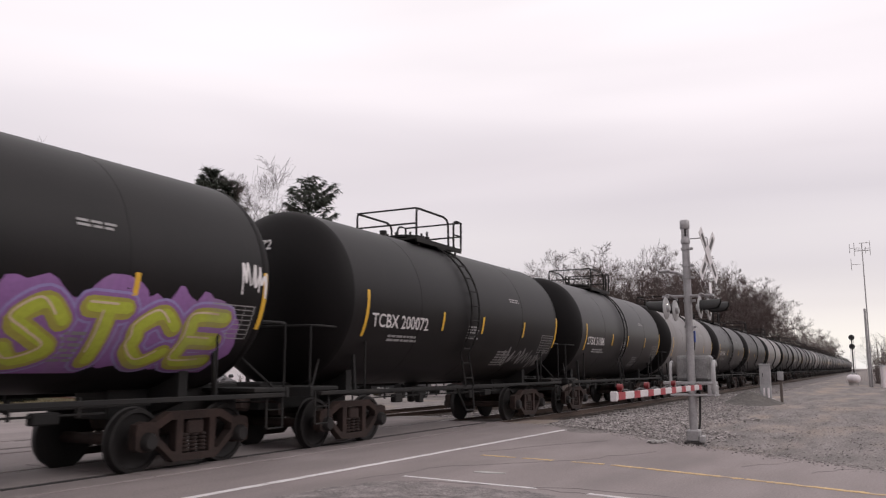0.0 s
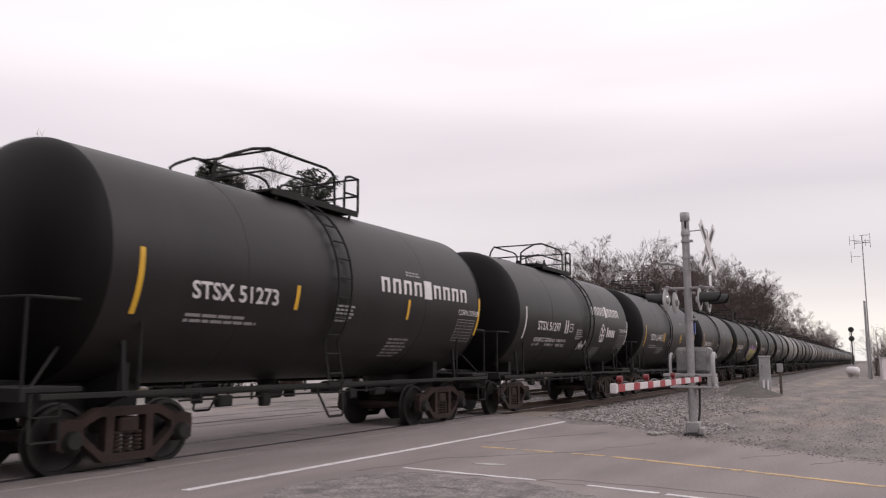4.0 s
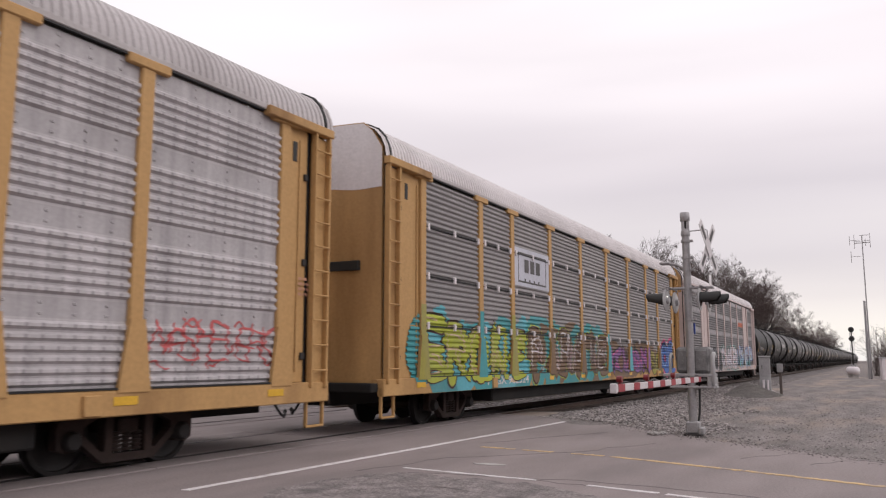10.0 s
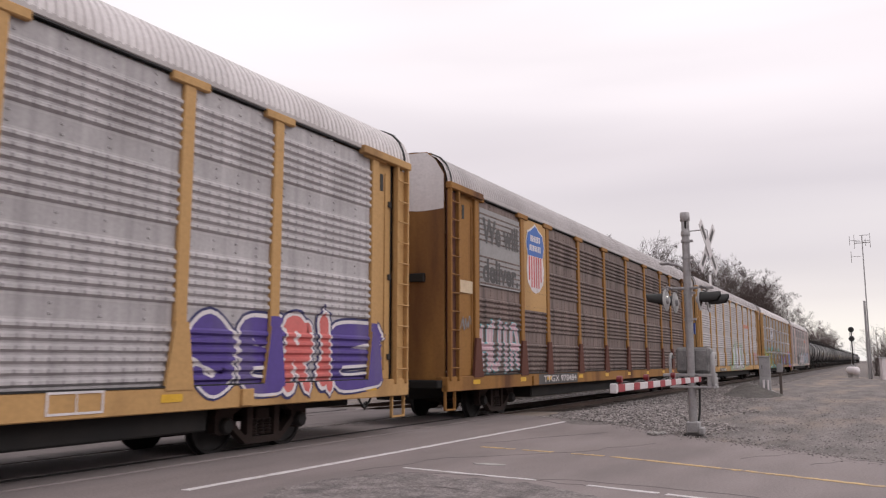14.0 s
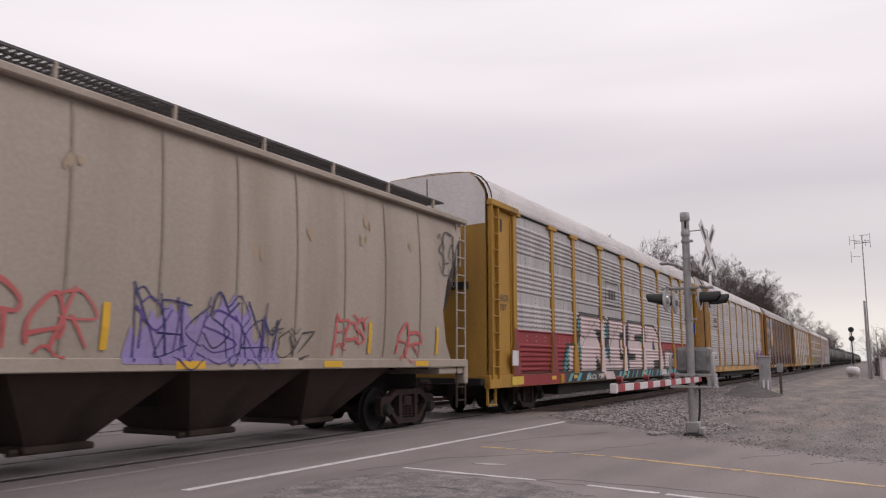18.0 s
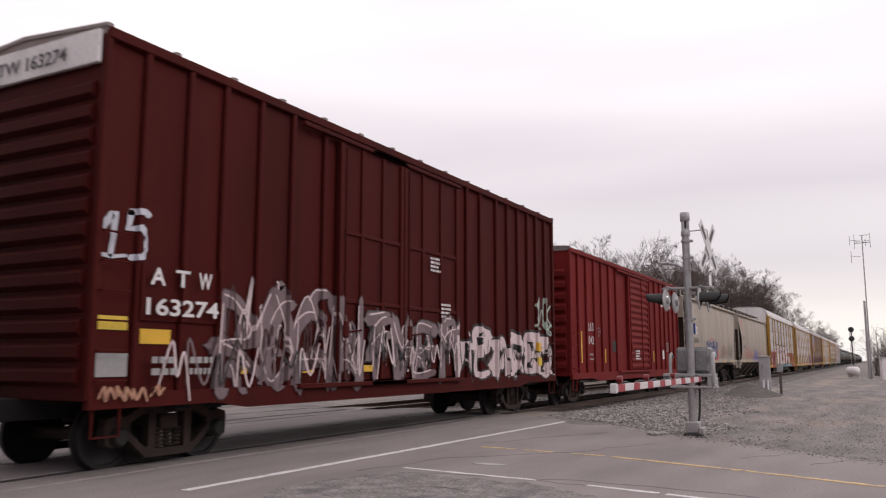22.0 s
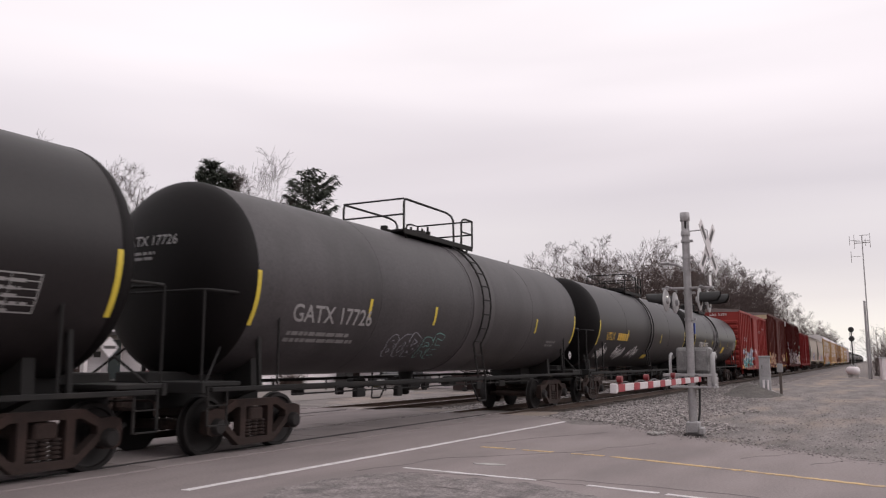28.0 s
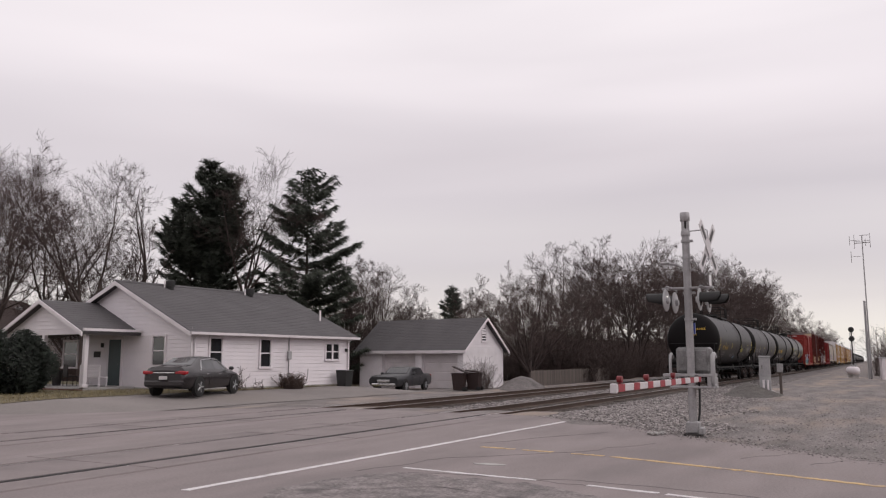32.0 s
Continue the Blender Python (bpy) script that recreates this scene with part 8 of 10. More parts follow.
    post = part("brake_stand", Geo().cbox((-8.54, .60, 1.16), (-8.42, .74, 2.2), .02).cbox((-8.60, .52, 1.62), (-8.40, .82, 1.9), .03), M["under"], c, "hand brake stand")
    part("brake_disc", Geo().lathe([(-8.66, .02), (-8.66, .10), (-8.61, .12), (-8.56, .02)], 0, (0, .67, 2.08), 18), M["grey_paint"], post, "small pale disc on the brake stand")
    part("air_reservoir", Geo().lathe([(.45, .02), (.47, .16), (.52, .2), (1.2, .2), (1.25, .16), (1.27, .02)], 1, (-8.28, 0, 1.42), 18), M["under"], c, "black air tank on the end platform", smooth=40)
    part("valve", Geo().cbox((-8.36, -1.40, 1.17), (-8.22, -1.26, 1.42), .04).rod((-8.29, -1.33, 1.42), (-8.29, -1.33, 1.52), .03, 8), M["under"], c, "valve on the end platform")


def diamond_end(car, x, y, z, s=.16):
    part("placard", Geo().prism([(y - s, z), (y, z - s), (y + s, z), (y, z + s)], 0, x - .012, x), M["white_refl"], car, "white diamond hazard placard")


def maker_mark(c, s, x, z, w):
    """A shipper's name drawn as plain upright bars."""
    r = []
    n = 9
    for k in range(n):
        if k == 4:
            r.append((x + w * k / n, z - .04, x + w * (k + .75) / n, z + .36))
        else:
            u = x + w * k / n
            r += [(u, z, u + w / n * .22, z + .30), (u + w / n * .5, z, u + w / n * .72, z + .30), (u, z + .24, u + w / n * .72, z + .30)]
    decal("shipper_mark", *rects(r), s, P["stencil"], c, .008, "white shipper mark in plain bars")


def emblem(c, s, x, z):
    vs, fs = [], []
    for k in range(5):
        a = 2 * math.pi * k / 5 + .3
        q0, q1 = arc(x + .17 * math.cos(a), z + .2 * math.sin(a), .15, 0, 345, 14), arc(x + .17 * math.cos(a), z + .2 * math.sin(a), .095, 0, 345, 14)
        n = len(q0)
        b = len(vs)
        vs += q0 + q1
        fs += [(b + i, b + (i + 1) % n, b + n + (i + 1) % n, b + n + i) for i in range(n)]
    decal("emblem", vs, fs, s, P["stencil"], c, .008, "white ring flower emblem")
    decal("shipper_mark", *rects([(x + .5 + .21 * k, z - .1, x + .64 + .21 * k, z + (.16 if k else .25)) for k in range(5)]), s, P["stencil"], c)


# ---- covered auto racks
EAVE, PEAK, HALF = 5.67, 6.46, 13.85


def panel_geo(w, z0=1.14, z1=5.53, rows=4, ribs=5, flat=.26, depth=.042):
    """A corrugated side sheet w wide: rows of ribs between flat bolted bands."""
    prof = rib_profile(z0, z1, rows, ribs, flat, depth)
    h = (z1 - z0) / rows
    g = Geo()
    g.sheet([[(-w / 2, y, z) for y, z in prof], [(w / 2, y, z) for y, z in prof]])
    g.sheet([[(w / 2, .035, z0), (w / 2, .035, z1)], [(-w / 2, .035, z0), (-w / 2, .035, z1)]])
    # bolt heads on the flat bands
    if flat:
        for k in range(rows):
            zb = z0 + (k + 1) * h - flat * .5
            for x in (-.46, -.2, .06, .32):
                g.cbox((x * w - .022, -.014, zb + .045), (x * w + .022, .004, zb + .085), .008)
                g.cbox((x * w - .022, -.014, zb - .085), (x * w + .022, .004, zb - .045), .008)
    return g


def roof_geo(half, eave, peak):
    """An arched roof of closely corrugated sheets."""
    d = peak - eave
    sec = [(-1.52, eave - .02), (-1.51, eave + .10 * d), (-1.48, eave + .28 * d), (-1.40, eave + .52 * d), (-1.26, eave + .74 * d), (-1.02, eave + .90 * d), (-.70, peak - .03), (-.3, peak), (.3, peak), (.70, peak - .03), (1.02, eave + .90 * d), (1.26, eave + .74 * d), (1.40, eave + .52 * d), (1.48, eave + .28 * d), (1.51, eave + .10 * d), (1.52, eave - .02)]
    rows = []
    x = -half - .1
    while x <= half - .16:
        for dx, o in ((0, 0.0), (.05, 0.0), (.068, .026), (.118, .026)):
            rows.append([(x + dx, y * (1 + o * .7), z + o * (0 if abs(y) > 1.5 else .35 if abs(y) > 1.2 else 1)) for y, z in sec])
        x += .136
    return Geo().sheet(rows)


def rim_geo(eave, peak):
    """The dark joint where the roof sheets meet the end of the car."""
    d = peak - eave
    sec = [(-1.53, eave - .1), (-1.53, eave + .10 * d), (-1.50, eave + .28 * d), (-1.42, eave + .54 * d), (-1.28, eave + .76 * d), (-1.03, eave + .93 * d), (-.70, peak + .0), (0, peak + .035)]
    pts = sec + [(-y, z) for y, z in reversed(sec[:-1])]
    return Geo().tube([(0, y, z) for y, z in pts], .035, 6)


def end_geo(eave, peak):
    """A curved end door: bowed in plan, with a chamfered top."""
    g = Geo()
    n, zs = 16, (1.05, 3.0, 5.35, eave)
    top = lambda y: min(peak - .06, eave + .74 * (peak - eave) + (1.28 - abs(y)) * .95) if abs(y) > .9 else peak - .06
    rows = []
    for i in range(n + 1):
        y = -1.44 + 2.88 * i / n
        bow = .20 * (1 - (abs(y) / 1.44) ** 2.4)
        rows.append([(bow, y, z) for z in zs] + [(bow, y, max(eave + .2, min(top(y), eave + (1.5 - abs(y)) * 2.2)))])
    g.sheet(rows)
    g.sheet([[(-.06, y, z) for _, y, z in r] for r in reversed(rows)])
    return g


def cap_geo(eave, peak, z0):
    """The pale upper part of the end door, a little proud of it."""
    g = Geo()
    n = 16
    rows = []
    for i in range(n + 1):
        y = -1.43 + 2.86 * i / n
        bow = .006 + .20 * (1 - (abs(y) / 1.44) ** 2.4)
        t = min(peak - .07, max(eave + .19, min(min(peak - .06, eave + .74 * (peak - eave) + (1.28 - abs(y)) * .95) if abs(y) > .9 else peak - .07, eave + (1.5 - abs(y)) * 2.2)))
        rows.append([(bow, y, z0 + .03 * math.sin(y * 5)), (bow, y, z0 + .3), (bow, y, t - .01)])
    return g.sheet(rows)


def corner_plate_geo(s):
    """A side plate at the corner of the car; s is the end."""
    a, b = sorted((-s * .46, -.02 * s))
    return Geo().cbox((a, -1.51, 1.02), (b, -1.48, 5.46), .008)


def rungs_geo(s, count):
    a, b = sorted((-s * .44, -.03 * s))
    g = Geo()
    for k in range(count):
        z = 1.32 + k * .43
        g.rod((a, -1.60, z), (b, -1.60, z), .017, 6)
    return g


def post_geo(z0, z1, cap):
    g = Geo().cbox((-.115, -.045, z0), (.115, .03, z1), .015)
    if cap:
        g.cbox((-.37, -.07, z1 - .05), (.37, .02, z1 + .09), .015)
    return g


def foot_geo(z0, h):
    pts = [(-.26, z0), (.26, z0), (.25, z0 + .1), (.12, z0 + h), (-.12, z0 + h), (-.25, z0 + .1)]
    g = Geo()
    g.prism([(u, w) for u, w in pts], 1, -.075, -.02)
    return g


def rack_car(label, x, frame_mat, panel_mat, roof_mat, foot_mat=None, cap=True, posts=(-12.3, -9.35, -7.34, -4.42, -1.49, 1.49, 4.42, 7.34, 9.35, 12.3), blank=(), ribs=6, flat=.26, end_top="roof_white", door_mat=None):
    car = run(thing("autorack", label, "auto rack", "freight train"), x)
    F = M[frame_mat]
    part("deck", shared("deck:" + frame_mat, lambda: Geo().cbox((-13.9, -1.4, 1.0), (13.6, 1.4, 1.12), .01), F), None, car, "flat car deck")
    for s in (-1, 1):
        part("sill", shared("sill:" + frame_mat, lambda: Geo().cbox((-13.9, -.075, .78), (13.6, .075, 1.12), .015), F), None, car, "deep side sill of the flat car", pose(0, s * 1.475, 0))
    part("centre_sill", shared("centre_sill", lambda: Geo().cbox((-13.6, -.33, .55), (13.4, .33, .99), .02), M["under"]), None, car)
    part("underframe", shared("underframe", lambda: Geo().cbox((-8.2, -1.3, .44), (8.2, 1.3, .79), .03), M["under"]), None, car, "deep dark underframe between the trucks")
    part("roof", shared("roof:" + roof_mat, lambda: roof_geo(13.75, EAVE, PEAK), M[roof_mat]), None, car, "ribbed sheet metal roof")
    part("eave_rail", shared("eave_rail:" + frame_mat, lambda: Geo().cbox((-13.7, -1.545, 5.58), (13.7, -1.44, 5.68), .01).cbox((-13.7, 1.44, 5.53), (13.7, 1.54, 5.68), .01), M["rack_pink" if frame_mat == "rack_pink" else "eave"]), None, car)
    # solid black strip stands in for the shadow line below the eave rail
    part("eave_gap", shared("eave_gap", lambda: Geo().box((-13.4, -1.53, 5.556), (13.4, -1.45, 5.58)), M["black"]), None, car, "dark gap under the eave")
    part("sill_gap", shared("sill_gap", lambda: Geo().box((-12.2, -1.558, 1.116), (12.2, -1.46, 1.142)), M["black"]), None, car, "dark slot between sill and panels")
    for x_ in (-8.7, 8.7):
        part("jacking_pad", shared("jacking_pad:" + frame_mat, lambda: Geo().cbox((-.13, -1.60, .80), (.13, -1.54, 1.06), .012), F), None, car, at=pose(x_, 0, 0))
    for s in (-1, 1):
        turn = 0 if s < 0 else 180
        for a, b in zip(posts, posts[1:]):
            w = round(b - a - .20, 2)
            if (a, b) in blank:
                part("side_panel", shared("side_panel:blank%s%s" % (w, frame_mat), lambda: Geo().cbox((-w / 2 - .1, .03, 1.12), (w / 2 + .1, .08, 5.55), .01).cbox((-.03, .02, 1.12), (.03, .031, 5.4), .004), F), None, car, "plain painted panel", pose((a + b) / 2, s * 1.49, 0, 0, 0, turn))
                continue
            part("side_panel", shared("side_panel:%s%s%s%s" % (w, ribs, flat, panel_mat), lambda: panel_geo(w, 1.14, 5.53, 4, ribs, flat, .042 if flat else .034), M[panel_mat]), None, car, "", pose((a + b) / 2, s * 1.47, 0, 0, 0, turn))
        if s > 0:
            part("post", shared("post_row:" + frame_mat, lambda: post_geo(1.1, 5.51, cap), F), None, car, at=pose(0, 1.5, 0, 0, 0, 180))
            continue
        for p in posts:
            part("post", shared("post:%s%s" % (frame_mat, cap), lambda: post_geo(1.1, 5.51, cap), F), None, car, at=pose(p, s * 1.49, 0, 0, 0, turn))
            if foot_mat:
                part("post_foot", shared("post_foot:" + foot_mat, lambda: foot_geo(1.08, .95), M[foot_mat]), None, car, "flared post foot", pose(p, s * 1.49, 0, 0, 0, turn))
        for q, a0, a1 in ((-1, posts[0], -13.31), (1, posts[-1], 12.96)):
            w0 = abs(a1 - a0)
            ep = part("end_panel", shared("end_panel:%s%.2f" % (frame_mat, w0), lambda: Geo().cbox((-w0 / 2, -.02, 1.12), (w0 / 2, .04, 5.51), .01).cbox((w0 / 2 - .24, -.045, 1.3), (w0 / 2 - .20, -.02, 5.3), .01), F), None, car, "plain end panel beside the doors", pose((a0 + a1) / 2, s * 1.45, 0, 0, 0, turn))
            part("door_pocket", shared("door_pocket", lambda: Geo().cbox((-.06, -.03, 4.9), (.06, -.018, 5.25), .01), M["black"]), None, ep, "dark hinge pocket", pose(q * (w0 / 2 - .35), 0, 0))
            part("hinge", shared("hinge:" + frame_mat, lambda: Geo().cbox((-.05, -.06, 1.5), (.05, -.02, 1.62), .012).cbox((-.05, -.06, 3.1), (.05, -.02, 3.22), .012).cbox((-.05, -.06, 4.6), (.05, -.02, 4.72), .012), M["dark_metal"]), None, ep, "", pose(q * (w0 / 2 - .06), 0, 0))
    if not flat:
        for a, b in zip(posts, posts[1:]):
            for k in (1, 2, 3):
                z = 1.14 + k * 1.0975
                part("sheet_gap", shared("sheet_gap:%.2f" % (b - a), lambda: Geo().box((-(b - a) / 2 + .13, -1.535, -.012), ((b - a) / 2 - .13, -1.50, .010)), M["black"]), None, car, "dark gap between the sheets", pose((a + b) / 2, 0, z))
                for u in (a + .2, (a + b) / 2, b - .2):
                    part("latch", shared("latch", lambda: Geo().cbox((-.035, -1.56, -.08), (.035, -1.50, .08), .01), M["white_paint"]), None, car, "", pose(u, 0, z))
    for s in (-1, 1):
        ex = 13.5 if s > 0 else -13.85
        m = pose(ex, 0, 0, 0, 0, 0 if s > 0 else 180)
        d = part("end_door", shared("end_door:" + (door_mat or frame_mat), lambda: end_geo(EAVE, PEAK), M[door_mat or frame_mat], 30), None, car, "tall curved end door", m)
        part("door_seam", shared("door_seam", lambda: Geo().cbox((.19, -.012, 1.1), (.215, .012, 6.3), .004), M["under"]), None, d)
        part("lock_slot", shared("lock_slot", lambda: Geo().cbox((.10, .35, 3.30), (.21, 1.05, 3.50), .01), M["black"]), None, d, "black recess for the door lock")
        part("end_cap", shared("end_cap:" + end_top, lambda: cap_geo(EAVE, PEAK, 5.0), M[end_top], 30), None, d, "pale cap over the doors")
        part("roof_rim", shared("roof_rim", lambda: rim_geo(EAVE, PEAK), M["black"], 50), None, car, "dark joint at the roof end", pose(ex - s * .12, 0, 0))
        part("shadow_gap", shared("shadow_gap", lambda: Geo().box((-.05, -1.46, 1.05), (.05, -1.30, 5.5)), M["black"]), None, car, "dark gap beside the corner", pose(ex - s * .50, 0, 0))
        part("end_deck", shared("end_deck", lambda: Geo().cbox((-.25, -1.42, .86), (.25, 1.42, 1.04), .02), M["under"]), None, car, "", pose(ex + s * .05, 0, 0))
        plate = part("corner_plate", shared("corner_plate:%s%d" % (frame_mat, s), lambda: corner_plate_geo(s), M["rack_foot"] if frame_mat == "rack_brown" else F), None, car, "corner plate that carries the ladder", pose(ex, 0, 0))
        for u in (-.04, -.44):
            part("stile", shared("stile:" + frame_mat, lambda: Geo().cbox((-.028, -1.60, 1.02), (.028, -1.505, 5.50), .01), F), None, plate, "", pose(u * s, 0, 0))
        part("ladder", shared("rungs:%s%d" % (frame_mat, s), lambda: rungs_geo(s, 4 if frame_mat == "rack_pink" else 10), F), None, plate, "ladder rungs")
        part("brace", shared("end_brace:" + frame_mat, lambda: Geo().cbox((-1.75, -1.62, 5.49), (.03, -1.48, 5.65), .015), F), None, car, "top rail over the end panel", pose(ex, 0, 0) if s > 0 else pose(ex, 0, 0) @ Matrix.Diagonal((-1, 1, 1, 1)))
        part("end_step", shared("end_step:" + frame_mat, lambda: Geo().cbox((-.25, -1.5, .35), (.25, -1.44, .39), .008).cbox((-.25, -1.5, .35), (-.21, -1.44, .95), .008).cbox((.21, -1.5, .35), (.25, -1.44, .95), .008), F), None, car, at=pose(ex - .2 * s, 0, 0))
        truck(car, s * 9.85)
    ends(car, 14.05)
    for p in posts:
        patch(car, p - .32, .92, p + .06, 1.03, Flat(-1.55), M["yellow_refl"])
    return car


def build_racks():
    F = Flat(-1.525)
    S = Flat(-1.552)
    RA, RB, RC = Ribbed(6, .24), Ribbed(9, 0, depth=.034), Ribbed(6, .26)
    c = rack_car("pale pink auto rack with grey ribbed panels and graffiti", -97.5, "rack_pink", "panel_perf", "roof_white", None, False,
                 (-11.8, -9.05, -6.95, -4.02, -1.1, 1.8, 4.72, 7.62, 9.78, 12.5), ((-9.05, -6.95), (7.62, 9.78)), 6, .24, end_top="rack_yellow")
    graffiti(c, "PWND", -6.9, -3.05, .84, 2.2, RA, "black", "silver", ("black",), 11, .06, .022, None, jitter=.02, puff=.1, label="black block graffiti with silver outline")
    graffiti(c, "ChASER", -2.55, 4.15, .82, 2.5, RA, "pink", "black", None, 12, .10, .04, None, shine="silver", halo="mint", jitter=.02, lean=.04, overlap=1.12, label="pale graffiti letters outlined in black and mint")
    graffiti(c, "CHOP", 4.4, 11.9, .84, 2.7, RA, "sky", "indigo", None, 13, .11, .03, None, shine="ice", jitter=.03, lean=.05, overlap=1.1, label="pale blue and white graffiti letters with violet-blue outline")
    rk = random.Random(14)
    for k in range(26):
        u = rk.uniform(4.6, 11.2)
        q = blob(rk, u, rk.uniform(.95, 2.1), rk.uniform(.05, .16), rk.uniform(.10, .35), 14, .3)
        decal("paint_streak", q, [tuple(range(len(q)))], RA, P[("silver", "olive", "sky", "silver", "cream")[k % 5]], c, .0255 + .0003 * k)
    paint_posts(c, (4.72, 7.62, 9.78), 4.4, 12, 2.3, ("ice", "silver", "ice"))
    stencil(c, "BNSF 301348", -5.9, .86, .24, S, "stencil", 4.2)
    for k in range(4):
        u = 4.85 + k * .57
        decal("logo_slit", [(u + .16, 4.05), (u + .42, 4.05), (u + .45, 4.09), (u + .19, 4.09)], [(0, 1, 2, 3)], F, P["dark"], c, .009)
        decal("logo_bar", [(u, 3.92), (u + .48, 3.92), (u + .70, 4.22), (u + .22, 4.22)], [(0, 1, 2, 3)], F, P["orange"], c, .006, "slanted orange logo block")
    decal("logo_bar", [(4.75, 3.86), (4.85, 3.78), (7.2, 3.70), (7.3, 3.76)], [(0, 1, 2, 3)], F, P["dark"], c, .006, "dark tapering bar under the logo")
    stencil(c, "BI", 13.06, 2.95, .2, Flat(-1.51), "dark", .26)
    bars(c, 12.52, 3.9, .4, 5, Flat(-1.47), "grey", .05, 3)
    bars(c, 12.52, 3.2, .4, 4, Flat(-1.47), "redline", .04, 4)
    patch(c, 12.55, 2.35, 12.93, 2.55, Flat(-1.475), P["sign_yellow"], "notice")
    bars(c, -13.2, 3.3, .5, 5, Flat(-1.49), "redline", .05, 5)
    stencil(c, "BNSF", -13.2, 2.55, .15, Flat(-1.49), "dark")
    scrawl(c, -7.7, -7.1, 2.2, 2.5, F, "dark", 5, 2)
    scrawl(c, 11.6, 12.6, 1.3, 1.7, F, "dark", 15, 4)

    c = rack_car("yellow auto rack with grey panels and bright graffiti", -126.6, "rack_yellow", "panel_grey", "roof_white", "rack_yellow", True, ribs=9, flat=0)
    patch(c, -7.2, 3.55, -4.55, 4.62, Flat(-1.512), P["silver"], "logo_panel", .006, "pale grey logo panel")
    frame_box(c, -6.95, 3.65, -4.8, 4.5, Flat(-1.512), "dark", .05)
    logo_blocks(c, -6.5, -5.2, 3.95, 4.32, Flat(-1.512))
    graffiti(c, "EROWE", -12.4, -6.4, .82, 2.5, RB, "lime", "maroon", ("teal", "cyan"), 21, .085, .03, None, glint="cream", swoosh=2, jitter=.05, point=.9, puff=.3, label="lime green wildstyle graffiti on a teal cloud")
    graffiti(c, "PIRATE", -6.1, 1.4, .82, 2.55, RB, "brown", "maroon", ("teal", "brown", "teal"), 22, .13, .03, None, glint="white", busy=2, busy_with="pink", halo="lime", jitter=.06, point=.6, swoosh=2, puff=.2, aura=.02, label="brown ornate graffiti edged in pale pink")
    graffiti(c, "KVSN", 1.8, 7.5, .84, 2.15, RB, "purple", "black", ("brown",), 23, .09, .05, "black", glint="rose", swoosh=2, jitter=.06, point=.8, puff=.1, label="dusky pink and black graffiti")
    graffiti(c, "SA", 7.6, 9.8, .84, 2.0, RB, "olive", "dark", ("brown",), 25, .04, .03, None, busy=1, busy_with="coral", jitter=.05, label="faded olive graffiti letters")
    graffiti(c, "OG", 9.85, 12.5, .84, 2.55, RB, "blue", "navy", None, 24, .13, .035, None, glint="sky", halo="rose", aura=.07, jitter=.02, overlap=1.12, label="round blue graffiti letters on pink")
    paint_posts(c, RACK_POSTS, -12.5, -6, 2.7, ("olive", "teal"))
    paint_posts(c, RACK_POSTS, -6, 1.6, 2.45, ("brown", "brown", "teal"))
    paint_posts(c, RACK_POSTS, 1.7, 10, 1.9, ("cyan", "purple", "brown"))
    stencil(c, "TTGX 962524", -9.2, .88, .2, S, "stencil", 2.8)

    c = rack_car("yellow auto rack with silver panels and orange logo", -155.93, "rack_yellow", "panel_silver", "roof_grey", "rack_yellow", True)
    vs, fs = [], []
    for k, (u, w, h) in enumerate(((-2.6, 1.0, 1.75), (-2.1, .6, 1.5), (-1.75, .9, 2.95), (-1.1, .7, 2.6), (-.3, .9, 2.95), (.4, .8, 2.7), (.95, .8, 2.85), (1.7, .7, 2.6), (2.1, .8, 2.9), (2.8, .9, 2.75), (3.3, .7, 1.9))):
        b = len(vs)
        vs += [(x, z, .0002 * k) for x, z in ((u - .1, .82), (u + w, .82), (u + w, h - .7), (u + w * .75, h - .3), (u + w * .45, h), (u + w * .3, h - .35), (u, h - .75))]
        fs.append(tuple(range(b, b + 7)))
    decal("paint_cloud", vs, fs, RC, P["palegreen"], c, .003, "pale green flames behind the letters")
    graffiti(c, "NUMU", -1.75, 3.65, .82, 2.62, RC, "chrome", "black", None, 31, .05, .035, None, drop="rosewash", jitter=.02, lean=.03, overlap=1.12, label="silver graffiti letters with pink sides")
    graffiti(c, "PIGS", 3.95, 6.05, 1.05, 2.12, RC, "chrome", "black", None, 32, .10, .035, jitter=.025, halo="palegreen", aura=.06, label="small white graffiti lettering")
    paint_posts(c, RACK_POSTS, -2.4, 3.45, 2.3, ("palegreen", "chrome", "chrome"))
    patch(c, 4.64, 3.93, 7.24, 4.02, Flat(-1.512), P["orange"], "logo_bar", label="orange railway logo bar")
    patch(c, 4.64, 4.07, 7.1, 4.15, Flat(-1.512), P["orange"], "logo_bar")
    decal("sill_band", *rects([(-7.05, .80, -4.45, 1.0)]), S, P["dark"], c, .004)
    stencil(c, "TTGX 952407", -6.9, .83, .14, Flat(-1.56), "stencil", 2.3)
    tag(c, "NASHEVERK", 9.6, 12.1, 1.45, 2.05, RC, "redline", 234, .026, .4, "thin red spray-paint tag")
    scrawl(c, -2.7, -2.1, 1.85, 2.1, Flat(-1.53), "dark", 33, 3)
    bars(c, 12.75, 2.9, .4, 4, Flat(-1.49), "tan", .05, 5)

    c = rack_car("rusty yellow auto rack with grimy panels and shield emblem", -185.5, "rack_brown", "panel_dirty", "roof_grey", "rack_foot", True)
    patch(c, -12.1, 3.36, -9.5, 5.34, Flat(-1.505), P["grey"], "slogan_panel", .002)
    stencil(c, "We will", -11.95, 4.45, .66, Flat(-1.508), "dark", 2.3, .04)
